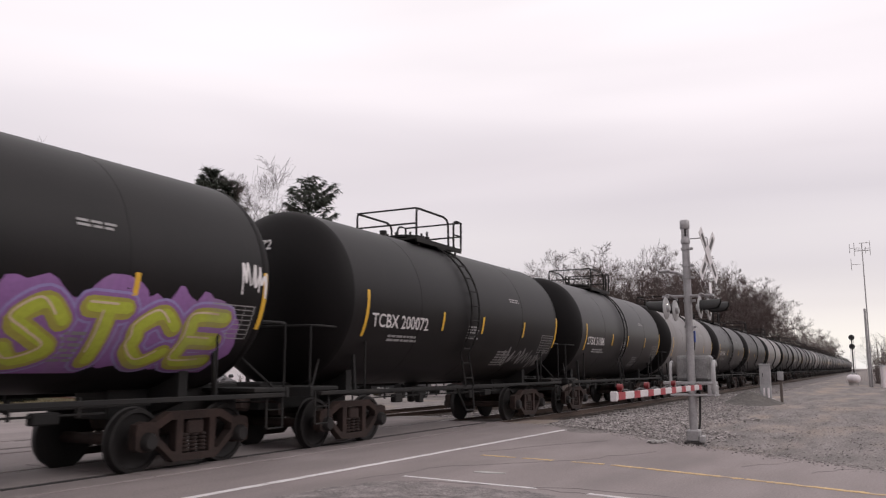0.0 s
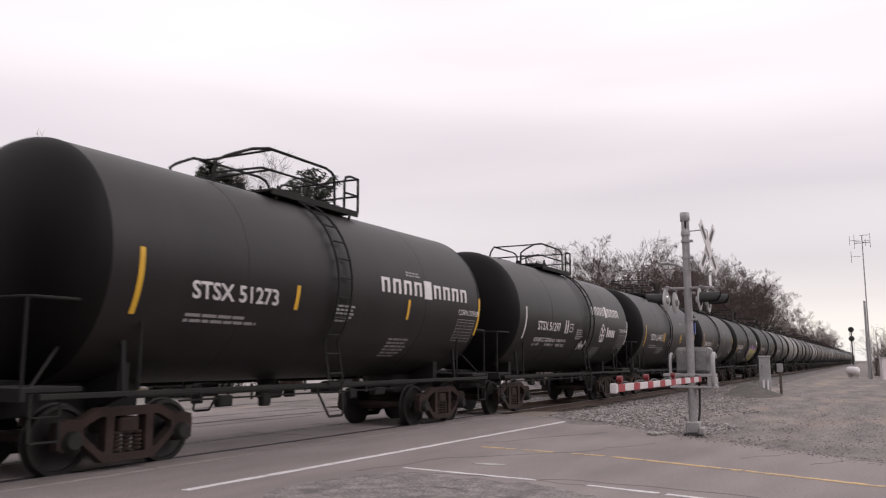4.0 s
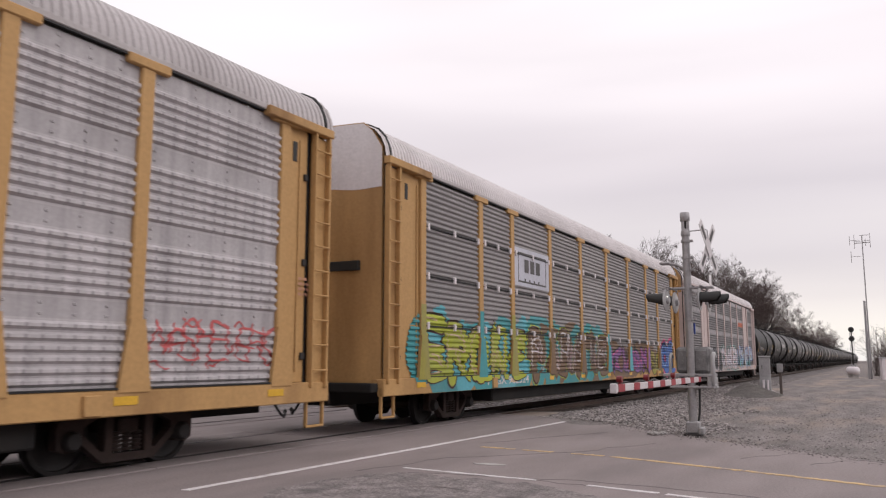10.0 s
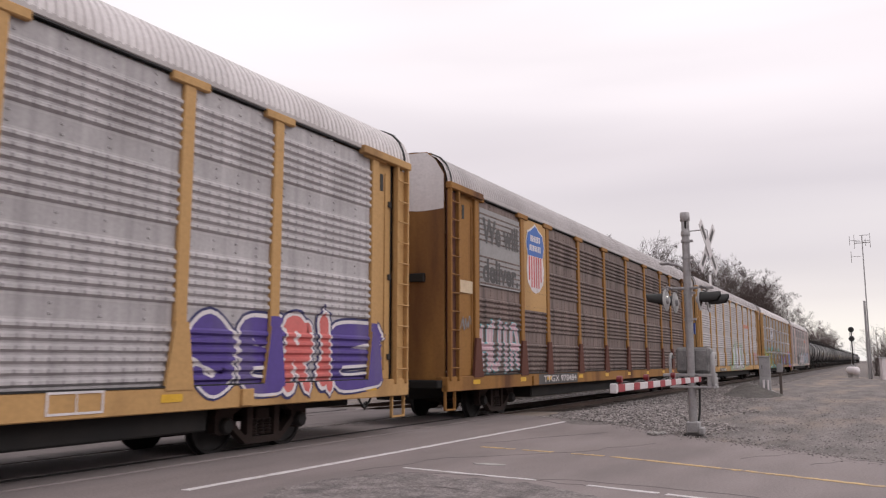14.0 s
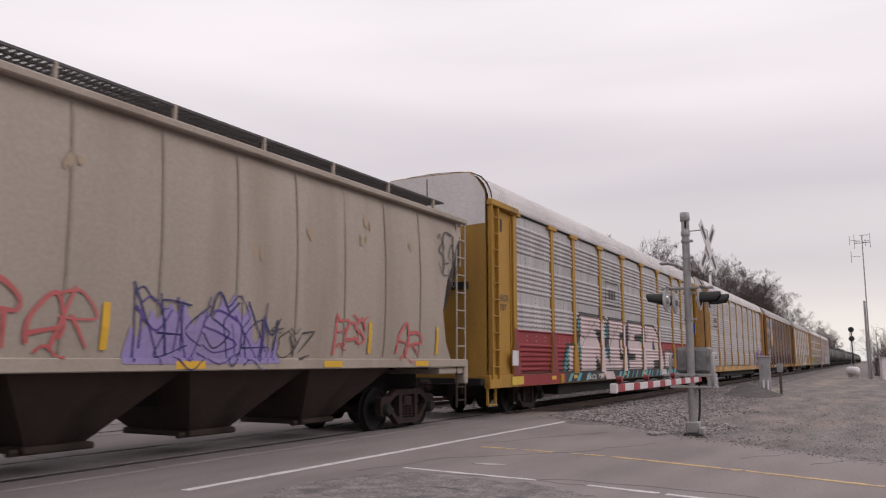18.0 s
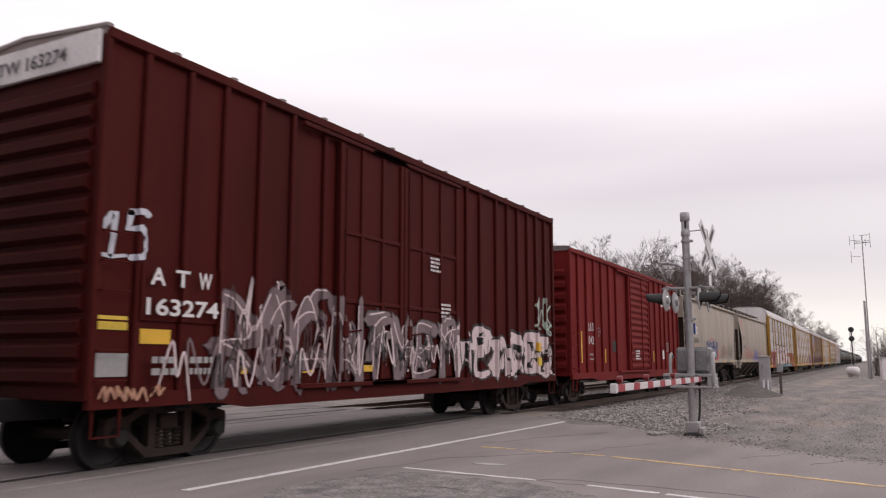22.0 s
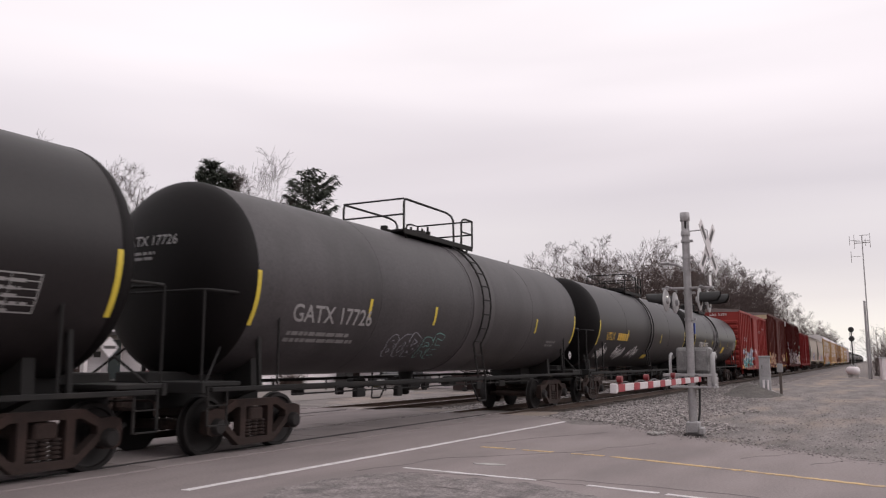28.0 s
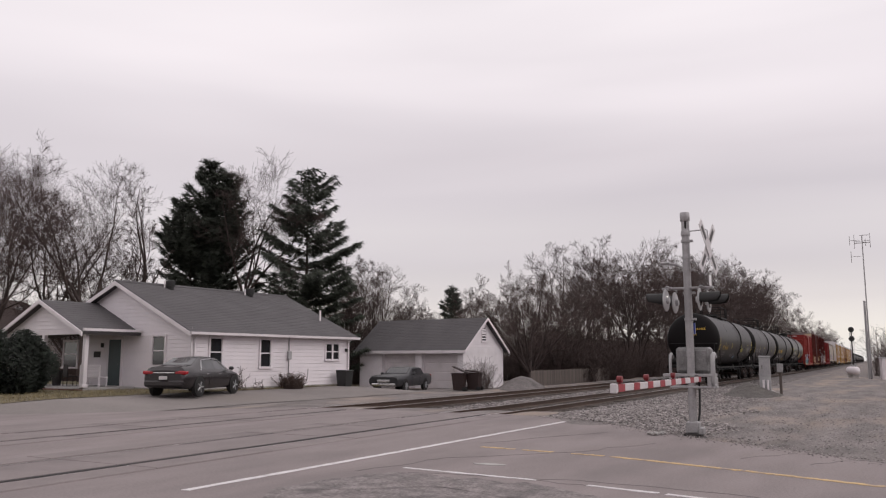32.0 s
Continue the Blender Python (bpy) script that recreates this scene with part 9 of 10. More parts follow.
    stencil(c, "deliver.", -11.95, 3.45, .62, Flat(-1.508), "dark", 2.3, .04)
    patch(c, -9.2, 2.9, -7.48, 5.51, Flat(-1.508), M["rack_yellow"], "emblem_panel", .004, "yellow panel behind the shield")
    shield(c, Flat(-1.514), -8.35, 4.45)
    graffiti(c, "HUIR", -12.1, -9.6, 1.15, 2.55, RC, "pink", "cyan", None, 41, .07, .02, None, shine="rosewash", jitter=.03, overlap=1.15, label="pale pink bubble graffiti")
    decal("sill_band", *rects([(-8.3, .80, -4.9, 1.1)]), S, P["dark"], c, .004)
    stencil(c, "TTGX 978484", -7.95, .86, .19, Flat(-1.56), "stencil", 2.9)
    stencil(c, "TTX", 8.6, .86, .2, Flat(-1.552), "redline", .9)
    patch(c, -13.2, 3.1, -12.5, 3.4, Flat(-1.49), P["cream"], "notice")
    scrawl(c, -13.3, -12.6, 2.2, 2.6, Flat(-1.49), "faint", 44, 3)

    c = rack_car("yellow auto rack with clean silver panels", -214.75, "rack_yellow", "panel_silver", "roof_white", "rack_yellow", True)
    for w, a, b, col, sd in (("SE", 7.5, 9.65, "violet", 51), ("RI", 9.55, 11.2, "coral", 52), ("E", 11.0, 12.55, "violet", 53)):
        graffiti(c, w, a, b, .82, 2.35, RC if col == "violet" else Ribbed(6, .26, base=-1.478), col, "white", None, sd, .08, .045, None, swoosh=1, point=.5, halo="navy", jitter=.03, overlap=1.12, puff=.0, label=col + " graffiti letters outlined in white")
    paint_posts(c, RACK_POSTS, 7.5, 12.5, 2.2, ("violet", "violet", "coral"))
    frame_box(c, 5.3, .84, 6.1, 1.12, S, "white", .03, 1, 2)
    stencil(c, "TTX", 2.7, .86, .2, S, "redline", .9)
    logo_blocks(c, -10.9, -10.0, 3.8, 4.1, Flat(-1.512))
    frame_box(c, -11.3, 3.55, -9.7, 4.3, Flat(-1.512), "dark", .05)

    shifted = tuple(p + .14 for p in RACK_POSTS)
    c = rack_car("mustard auto rack with silver panels and red lower band", -244.83, "rack_mustard", "panel_silver", "roof_white", "rack_mustard", True, posts=shifted)
    for a, b in ((-12.15, 12.2),):
        decal("red_band", *rects([(a, 1.12, b, 2.35)]), Ribbed(6, .26), M["panel_red"], c, .002, "dull red lower band")
    decal("red_band", *rects([(-12.15, .80, 12.2, 1.1)]), S, M["panel_red"], c, .002, "dull red painted sill")
    block_piece(c, Ribbed(6, .26))
    paint_posts(c, shifted, -6.6, 4.8, 2.85, ("pink", "pink", "pink", "pink"))
    paint_posts(c, shifted, -12.4, -7.5, 2.35, ("redpost",))
    stencil(c, "NKCR", -6.2, .85, .17, Flat(-1.562), "stencil", 1.05)
    stencil(c, "7537", -4.95, .86, .17, Flat(-1.562), "stencil", .7)
    stencil(c, "NKCR", -13.3, 3.05, .17, Flat(-1.49), "dark", .75)
    stencil(c, "7737", -13.3, 2.8, .17, Flat(-1.49), "dark", .6)
    logo_blocks(c, -3.3, -2.3, 3.75, 4.1, Flat(-1.512))
    frame_box(c, -3.7, 3.5, -1.9, 4.4, Flat(-1.512), "dark", .05)
    patch(c, -12.55, .84, -11.75, 1.06, Flat(-1.56), P["sign_yellow"], "notice")
    patch(c, -12.62, 1.35, -12.2, 1.75, Flat(-1.60), P["white"], "notice")


def paint_posts(c, posts, x0, x1, z1, colors):
    """Spray paint carried over the posts and their feet."""
    for k, p in enumerate(q for q in posts if x0 < q < x1):
        col = P[colors[k % len(colors)]]
        decal("painted_foot", [(p - .255, 1.08), (p + .255, 1.08), (p + .12, 2.03), (p - .12, 2.03)], [(0, 1, 2, 3)], Flat(-1.568), col, c, .003)
        decal("painted_post", *rects([(p - .11, 2.03, p + .11, z1)]), Flat(-1.538), col, c, .003)


RACK_POSTS = (-12.3, -9.35, -7.34, -4.42, -1.49, 1.49, 4.42, 7.34, 9.35, 12.3)


def block_piece(c, surf):
    """Four huge block letters with black sides, teal glints and crack lines."""
    def shapes(items):
        vs, fs = [], []
        for q in items:
            if len(q) == 4 and not isinstance(q[0], tuple):
                x0, z0, x1, z1 = q
                q = ((x0, z0), (x1, z0), (x1, z1), (x0, z1))
            k = len(vs)
            vs += list(q)
            fs.append(tuple(range(k, k + len(q))))
        return vs, fs
    small = ((-8.4, 1.1), (-8.4, 1.46), (-7.98, 2.02), (-6.85, 2.08), (-6.85, 1.1))
    big = ((-7.2, 1.1), (-7.2, 2.5), (-6.64, 3.11), (-3.70, 3.09), (-3.70, 1.1))
    leg = ((-3.70, 1.1), (-3.0, 1.1), (-3.70, 1.95))
    side = lambda a, b: ((a - .47, 1.1), (b + .06, 1.1), (b + .06, 3.09), (a - .10, 3.09), (a - .47, 2.6))
    last = ((1.52, 1.1), (5.5, 1.1), (5.42, 1.55), (4.3, 2.72), (3.55, 3.05), (1.98, 3.05), (1.52, 2.5))
    decal("graffiti", *shapes([small, big, leg, side(-3.26, -1.20), side(-.62, 1.5), last, ((5.15, 1.1), (6.9, 1.1), (6.9, 2.0), (5.55, 1.98)), (6.95, 1.1, 7.95, 1.78)]), surf, P["black"], c, .004, "huge pale pink block graffiti edged in black")
    decal("painted_sill", *shapes([(-8.3, .80, 8.2, 1.1)]), Flat(-1.553), P["black"], c, .003, "sill sprayed black under the graffiti")
    decal("graffiti_fill", *shapes([(-7.78, 1.15, -6.9, 1.95), (-6.56, 1.14, -3.80, 2.98), ((-3.80, 1.14), (-3.12, 1.14), (-3.80, 1.86)), (-3.25, 1.14, -1.23, 2.98), (-.61, 1.13, 1.48, 2.97), ((2.03, 1.13), (5.40, 1.13), (5.32, 1.54), (4.18, 2.64), (3.46, 2.96), (2.03, 2.96)), (5.65, 1.16, 6.78, 1.88), (7.1, 1.16, 7.82, 1.68)]), surf, P["pink"], c, .008)
    decal("graffiti_fill", *shapes([((-3.93, .82), (-2.78, .82), (-3.1, 1.1), (-4.3, 1.1)), ((4.6, .84), (5.6, .84), (5.5, 1.1), (4.6, 1.1))]), Flat(-1.557), P["pink"], c, .004)
    cuts = [((-5.1, 2.55), (-4.39, 2.04), (-4.39, 2.56)), ((-4.95, 1.14), (-4.27, 1.14), (-4.95, 1.72)), (-1.95, 1.5, -1.75, 2.53), (-1.75, 2.30, -1.2, 2.53), (-1.75, 1.5, -1.2, 1.74),
            (.22, 2.28, 1.5, 2.52), (-.62, 1.5, .33, 1.76), ((3.33, 1.95), (3.92, 1.95), (3.42, 2.46)), (3.42, 1.12, 4.6, 1.5)]
    decal("graffiti_shadow", *shapes(cuts), surf, P["black"], c, .012)
    sl = []
    for a, z1 in ((-6.55, 2.95), (-3.35, 2.8), (-1.1, 2.75), (1.65, 2.7)):
        for z, h in ((z1 - .55, .5), (z1 - 1.25, .42)):
            sl.append(((a - .42, z), (a - .18, z + .12), (a - .06, z + h + .1), (a - .30, z + h - .12)))
    sl += [((-8.3, 1.15), (-8.05, 1.15), (-7.75, 1.85), (-7.95, 1.85)), ((-6.75, 1.5), (-6.62, 1.5), (-6.6, 2.0), (-6.68, 1.9))]
    decal("paint_slash", *shapes(sl), surf, P["teal"], c, .012)
    rnd = random.Random(5)
    sl, u = [], -8.1
    while u < 7.8:
        if not (-6.3 < u < -3.0 or 4.3 < u < 5.6):
            w = rnd.uniform(.12, .34)
            sl.append(((u, .83), (u + w, .83), (u + w + .3, 1.08), (u + .3, 1.08)))
        u += rnd.uniform(.5, .95)
    decal("paint_slash", *shapes(sl), Flat(-1.557), P["cyan"], c, .004)
    sl = []
    for a, h in ((-6.5, 1.0), (-3.3, .8), (-1.05, .7), (1.7, .6)):
        for du, z, ex, ez in ((.05, 1.95, 1.1, 2.6), (1.1, 2.6, 1.6, 2.85), (.75, 2.4, .85, 2.85), (.1, 2.3, .45, 2.22)):
            x0, z0, x1, z1 = a + du * h, z, a + ex * h, ez
            l = math.hypot(x1 - x0, z1 - z0)
            nx, nz = -(z1 - z0) / l * .014, (x1 - x0) / l * .014
            sl.append(((x0 - nx, z0 - nz), (x1 - nx, z1 - nz), (x1 + nx, z1 + nz), (x0 + nx, z0 + nz)))
    decal("crack_line", *shapes(sl), surf, P["black"], c, .013)


def logo_blocks(c, x0, x1, z0, z1, s):
    w = (x1 - x0) / 3
    decal("logo_bar", *rects([(x0 + k * w, z0, x0 + k * w + w * .75, z1) for k in range(3)] + [(x0 + k * w * .8, z0 - .28, x0 + k * w * .8 + .1, z0 - .18) for k in range(4)]), s, P["dark"], c, .010, "dark railway logo in plain blocks")


def shield(c, s, x, z):
    """A striped shield emblem in plain shapes."""
    def outline(k):
        pts = [(-.62, .85), (-.3, .98), (0, 1.16), (.3, .98), (.62, .85), (.74, .45), (.62, .05), (.70, -.4), (.62, -.85), (.3, -1.12), (0, -1.2), (-.3, -1.12), (-.62, -.85), (-.70, -.4), (-.62, .05), (-.74, .45)]
        return [(x + u * k * .92, z + w * k * .82) for u, w in pts]
    q = outline(1.06)
    decal("shield_edge", q, [tuple(range(len(q)))], s, P["white"], c, .006)
    q = outline(1.0)
    decal("shield_field", q, [tuple(range(len(q)))], s, P["white"], c, .009, "white shield with red stripes and blue top")
    top = [(x + u * .92, z + w * .82) for u, w in ((-.62, .85), (-.3, .98), (0, 1.16), (.3, .98), (.62, .85), (.74, .45), (.62, .05), (-.62, .05), (-.74, .45))]
    decal("shield_top", top, [tuple(range(len(top)))], s, P["blue"], c, .012)
    decal("shield_stripe", *rects([(x - .53 + k * .18, z - (.88 if 0 < k < 5 else .68), x - .43 + k * .18, z + .03) for k in range(6)]), s, P["red"], c, .012)
    decal("shield_name", *rects([(x - .38 + k * .13, z + .46, x - .29 + k * .13, z + .64) for k in range(6)] + [(x - .46 + k * .13, z + .19, x - .37 + k * .13, z + .36) for k in range(7)]), s, P["white"], c, .015, "white name in plain bars")


# ---- covered hoppers
def hopper_side():
    prof = HOPPER
    cut = [.60, .98, 1.15, .95, .50, .15, 0, 0, 0]
    rows = []
    n = 56
    for i in range(n + 1):
        rows.append([((i / n * 2 - 1) * (8.55 - c), y - (.012 if i % 8 == 0 else 0), z) for (y, z), c in zip(prof, cut)])
    g = Geo().sheet(rows)
    g.sheet([[(x, -y, z) for x, y, z in r] for r in reversed(rows)])
    return g


def hopper_car(label, x):
    c = run(thing("hopper_car", label, "hopper car", "freight train"), x)
    part("body", shared("body:hopper", hopper_side, M["hopper"], 30), None, c, "cream curved steel hopper body")
    part("top_chord", shared("top_chord", lambda: Geo().cbox((-8.6, -1.60, 4.74), (8.6, -1.46, 4.86), .02).cbox((-8.6, 1.46, 4.74), (8.6, 1.60, 4.86), .02), M["hopper"]), None, c)
    part("side_sill", shared("side_sill:hopper", lambda: Geo().cbox((-8.65, -1.56, 1.34), (8.65, -1.44, 1.52), .015).cbox((-8.65, 1.44, 1.34), (8.65, 1.56, 1.52), .015), M["hopper"]), None, c)
    for s in (-1, 1):
        t = pose(0, 0, 0, 0, 0, 0 if s > 0 else 180)
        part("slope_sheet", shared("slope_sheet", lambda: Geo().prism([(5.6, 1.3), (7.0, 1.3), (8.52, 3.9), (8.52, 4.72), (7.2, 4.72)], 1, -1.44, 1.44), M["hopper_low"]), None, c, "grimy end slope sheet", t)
        part("end_plate", shared("end_plate", lambda: Geo().cbox((8.50, -1.46, 3.72), (8.56, 1.46, 4.80), .01), M["hopper"]), None, c, "cream end plate", t)
        part("end_frame", shared("end_frame", lambda: Geo().cbox((7.4, -1.5, 1.18), (8.75, 1.5, 1.32), .02).cbox((8.55, -1.54, .95), (8.75, -1.3, 1.5), .02).cbox((8.55, 1.3, .95), (8.75, 1.54, 1.5), .02).cbox((8.62, -.04, 1.3), (8.68, .04, 3.8), .01), M["hopper"]), None, c, "", t)
        for y in (-1.50, 1.50):
            part("ladder", shared("ladder:hopper", lambda: ladder_geo(3.5, .44, .42), M["hopper"]), None, c, "corner ladder", pose(s * 8.45, y, 1.25))
            part("step_ladder", shared("step_ladder", lambda: ladder_geo(.95, .44, .3), M["hopper_low"]), None, c, "", pose(s * 8.45, y, .42))
        part("brake_gear", shared("brake_gear", lambda: Geo().lathe([(7.2, .02), (7.2, .2), (7.75, .2), (7.75, .02)], 0, (0, -.7, 1.55), 16).cbox((7.0, .2, 1.35), (7.6, 1.0, 1.8), .05), M["under"], 40), None, c, "", t)
        truck(c, s * 7.0)
        for y in (-.62, .62):
            part("running_board", shared("running_board", run_board, M["grate"]), None, c, "dark steel grating running board", pose(0, y + s * 0, 0)) if s > 0 else None
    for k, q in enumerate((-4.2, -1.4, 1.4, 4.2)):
        part("discharge_bay", shared("discharge_bay", bay_geo, M["hopper_low"]), None, c, "dark sloping discharge bay", pose(q, 0, 0))
    for k in range(9):
        for y in (-.95, .95):
            part("board_bracket", shared("board_bracket", lambda: Geo().cbox((-.03, -.03, 4.84), (.03, .03, 5.36), .008), M["hopper"]), None, c, at=pose(-8.2 + k * 2.05, y, 0))
    for u in (-6.4, -5.0, -3.6, -2.2, -.75, .75, 2.2, 3.6, 5.0, 6.4):
        decal("weld_seam", *rects([(u - .02, 1.56, u + .02, 4.7)]), Bowed(), M["seam"], c, .002, "rain-streaked weld seam")
    for k, u in enumerate((-6.6, -3.6, -.4, 3.0, 6.2)):
        patch(c, u, 1.37, u + .55, 1.48, Flat(-1.56), M["yellow_refl"])
    part("centre_sill", shared("centre_sill:h", lambda: Geo().cbox((-8.6, -.35, .78), (8.6, .35, 1.2), .02), M["under"]), None, c)
    ends(c, 8.95)
    return c


def run_board():
    g = Geo()
    for y in (-.33, -.11, .11, .33):
        g.box((-8.7, y - .02, 5.33), (8.7, y + .02, 5.37))
    x = -8.7
    while x < 8.7:
        g.box((x, -.35, 5.335), (x + .045, .35, 5.365))
        x += .11
    return g


def bay_geo():
    g = Geo()
    t = [(-1.35, -1.40, 1.36), (1.35, -1.40, 1.36), (1.35, 1.40, 1.36), (-1.35, 1.40, 1.36)]
    b_ = [(-.45, -.62, .40), (.45, -.62, .40), (.45, .62, .40), (-.45, .62, .40)]
    g.add(t + b_, [(0, 1, 5, 4), (1, 2, 6, 5), (2, 3, 7, 6), (3, 0, 4, 7), (4, 5, 6, 7), (3, 2, 1, 0)])
    g.cbox((-.5, -.68, .30), (.5, .68, .40), .02).rod((-.62, -.55, .33), (.62, -.55, .33), .05, 8)
    return g


def build_hoppers():
    s = Bowed()
    c = hopper_car("cream covered hopper with red and violet tags", -268.7)
    stencil(c, "SOXX", -6.85, 3.0, .28, s, "dark", 1.0)
    stencil(c, "516887", -6.95, 2.38, .28, s, "dark", 1.25)
    bars(c, -6.9, 2.2, 1.1, 4, s, "tan", .06, 3)
    tag(c, "GRAY", -7.45, -6.5, 3.55, 4.45, s, "redline", 51, .028, -.5, "thin red spray-paint tag")
    tag(c, "AG", -7.1, -6.75, 2.95, 3.4, s, "redline", 52, .022, .3, "thin red spray-paint tag")
    tag(c, "GASH", -5.6, -4.3, 1.62, 2.36, s, "redline", 61, .03, .5, "thin red spray-paint tag")
    tag(c, "VAIR", -3.95, -2.9, 1.55, 2.42, s, "redline", 62, .03, .3, "thin red spray-paint tag")
    tag(c, "AR", -2.75, -1.9, 1.62, 2.36, s, "redline", 63, .03, .3, "thin red spray-paint tag")
    rk = random.Random(53)
    vs, fs = [], []
    for k in range(9):
        u = -1.25 + k * .33
        h = (2.0, 2.25, 2.35, 2.2, 2.3, 2.5, 2.35, 1.95, 1.85)[k]
        q = [(u - .06, 1.44), (u + .42, 1.44), (u + .40, h - .35), (u + .30 + rk.uniform(-.05, .05), h), (u + .16, h - .22), (u + .04, h - .06), (u - .04, h - .4)]
        b = len(vs)
        vs += [(a, z, .0001 * k) for a, z in q]
        fs.append(tuple(range(b, b + len(q))))
    decal("graffiti_fill", vs, fs, s, P["lilac"], c, .005, "lilac sprayed fill")
    tag(c, "NEKSON", -1.2, 1.3, 1.48, 2.42, s, "navy", 54, .02, .1, "dark blue letter outlines")
    tag(c, "MVSN", -1.15, 1.25, 1.5, 2.3, s, "violet", 57, .022, -.1, "dark blue letter outlines")
    tag(c, "AM", .95, 1.7, 1.45, 2.3, s, "navy", 58, .016, .1, "dark blue letter outlines")
    tag(c, "TOYZ", 1.5, 2.6, 1.5, 2.0, s, "dark", 55, .018, .3)
    tag(c, "PAS", 3.3, 4.2, 1.72, 2.3, s, "redline", 56, .034, .3, "thin red spray-paint tag")
    tag(c, "AR", 5.45, 6.3, 1.5, 2.3, s, "redline", 59, .034, .5, "thin red spray-paint tag")
    for u in (-4.25, -1.65, 4.4, 7.1):
        patch(c, u, 1.62, u + .11, 2.22, s, M["yellow_refl"])
    tag(c, "SESK", 7.2, 8.15, 3.3, 4.3, s, "dark", 60, .028, .2)
    for k, (u, z) in enumerate(((-4.2, 4.1), (-2.2, 3.9), (2.6, 3.7), (4.2, 3.75), (4.4, 4.1), (6.0, 3.9), (-6.2, 4.3), (1.2, 3.2))):
        rk = random.Random(70 + k)
        for n in range(4):
            q = blob(rk, u + rk.uniform(-.12, .12), z + rk.uniform(-.06, .06), rk.uniform(.02, .06), rk.uniform(.04, .13), 16, .25)
            decal("rust_stain", q, [tuple(range(len(q)))], s, M["hopper_stain"], c, .002 + .0004 * n)
    stencil(c, "SOXX", -.3, 4.45, .15, End(-8.56), "dark", .5)
    stencil(c, "516887", -.3, 4.2, .15, End(-8.56), "dark", .62)
    c = hopper_car("cream covered hopper with black graffiti lettering", -287.6)
    patch(c, -6.55, 2.92, -5.5, 3.32, s, P["white"], "mark_plate", .002)
    stencil(c, "GACX", -6.45, 3.0, .24, s, "dark", .9)
    stencil(c, "121752", -6.6, 2.45, .26, s, "dark", 1.35)
    bars(c, -6.6, 2.3, 1.2, 3, s, "tan", .06, 5)
    frame_box(c, -4.6, 2.6, -4.3, 2.9, s, "dark", .02, 2)
    rk = random.Random(59)
    for k, (u, z, a, h) in enumerate(((-3.0, 1.75, .35, .3), (-2.6, 1.6, .3, .14), (.95, 1.75, .35, .3), (.5, 1.6, .35, .14), (-1.2, 2.7, .3, .12))):
        q = blob(rk, u, z, a, h, 18, .2)
        decal("paint_cloud", q, [tuple(range(len(q)))], s, P["red"], c, .003 + .0003 * k)
    graffiti(c, "SOKUY", -3.0, 1.0, 1.45, 2.75, s, "navy", "white", None, 58, .06, .03, None, swoosh=1, point=.6, jitter=.035, puff=.0, overlap=1.15, halo="navy", label="dark blue graffiti letters on a red cloud")
    bars(c, -.1 + 1.0, 2.2, .75, 5, s, "tan", .05, 85, 1.9)
    tag(c, "VOGE", 2.0, 3.4, 1.75, 2.4, s, "rust", 81, .024, .4, "thin brown-red tag")
    tag(c, "VICERK", 3.2, 5.0, 1.7, 2.25, s, "rust", 82, .018, .4, "thin brown-red tag")
    tag(c, "HYSEK", 5.15, 6.3, 2.0, 2.5, s, "dark", 84, .022, .4, "black spray-paint tag")
    tag(c, "ZR", 5.95, 6.45, 1.6, 2.15, s, "dark", 86, .02, -.5, "black spray-paint tag")
    patch(c, 5.5, 1.68, 5.86, 2.02, s, P["dark"], "data_plate", .010, "dark plate with a white rim")
    frame_box(c, 5.48, 1.66, 5.88, 2.04, s, "stencil", .022)
    bars(c, 6.55, 2.35, .5, 3, s, "dark", .035, 87, 2.4)
    stencil(c, "GACX", -.35, 4.45, .15, End(-8.56), "dark", .5)
    stencil(c, "121752", -.35, 4.18, .15, End(-8.56), "dark", .62)


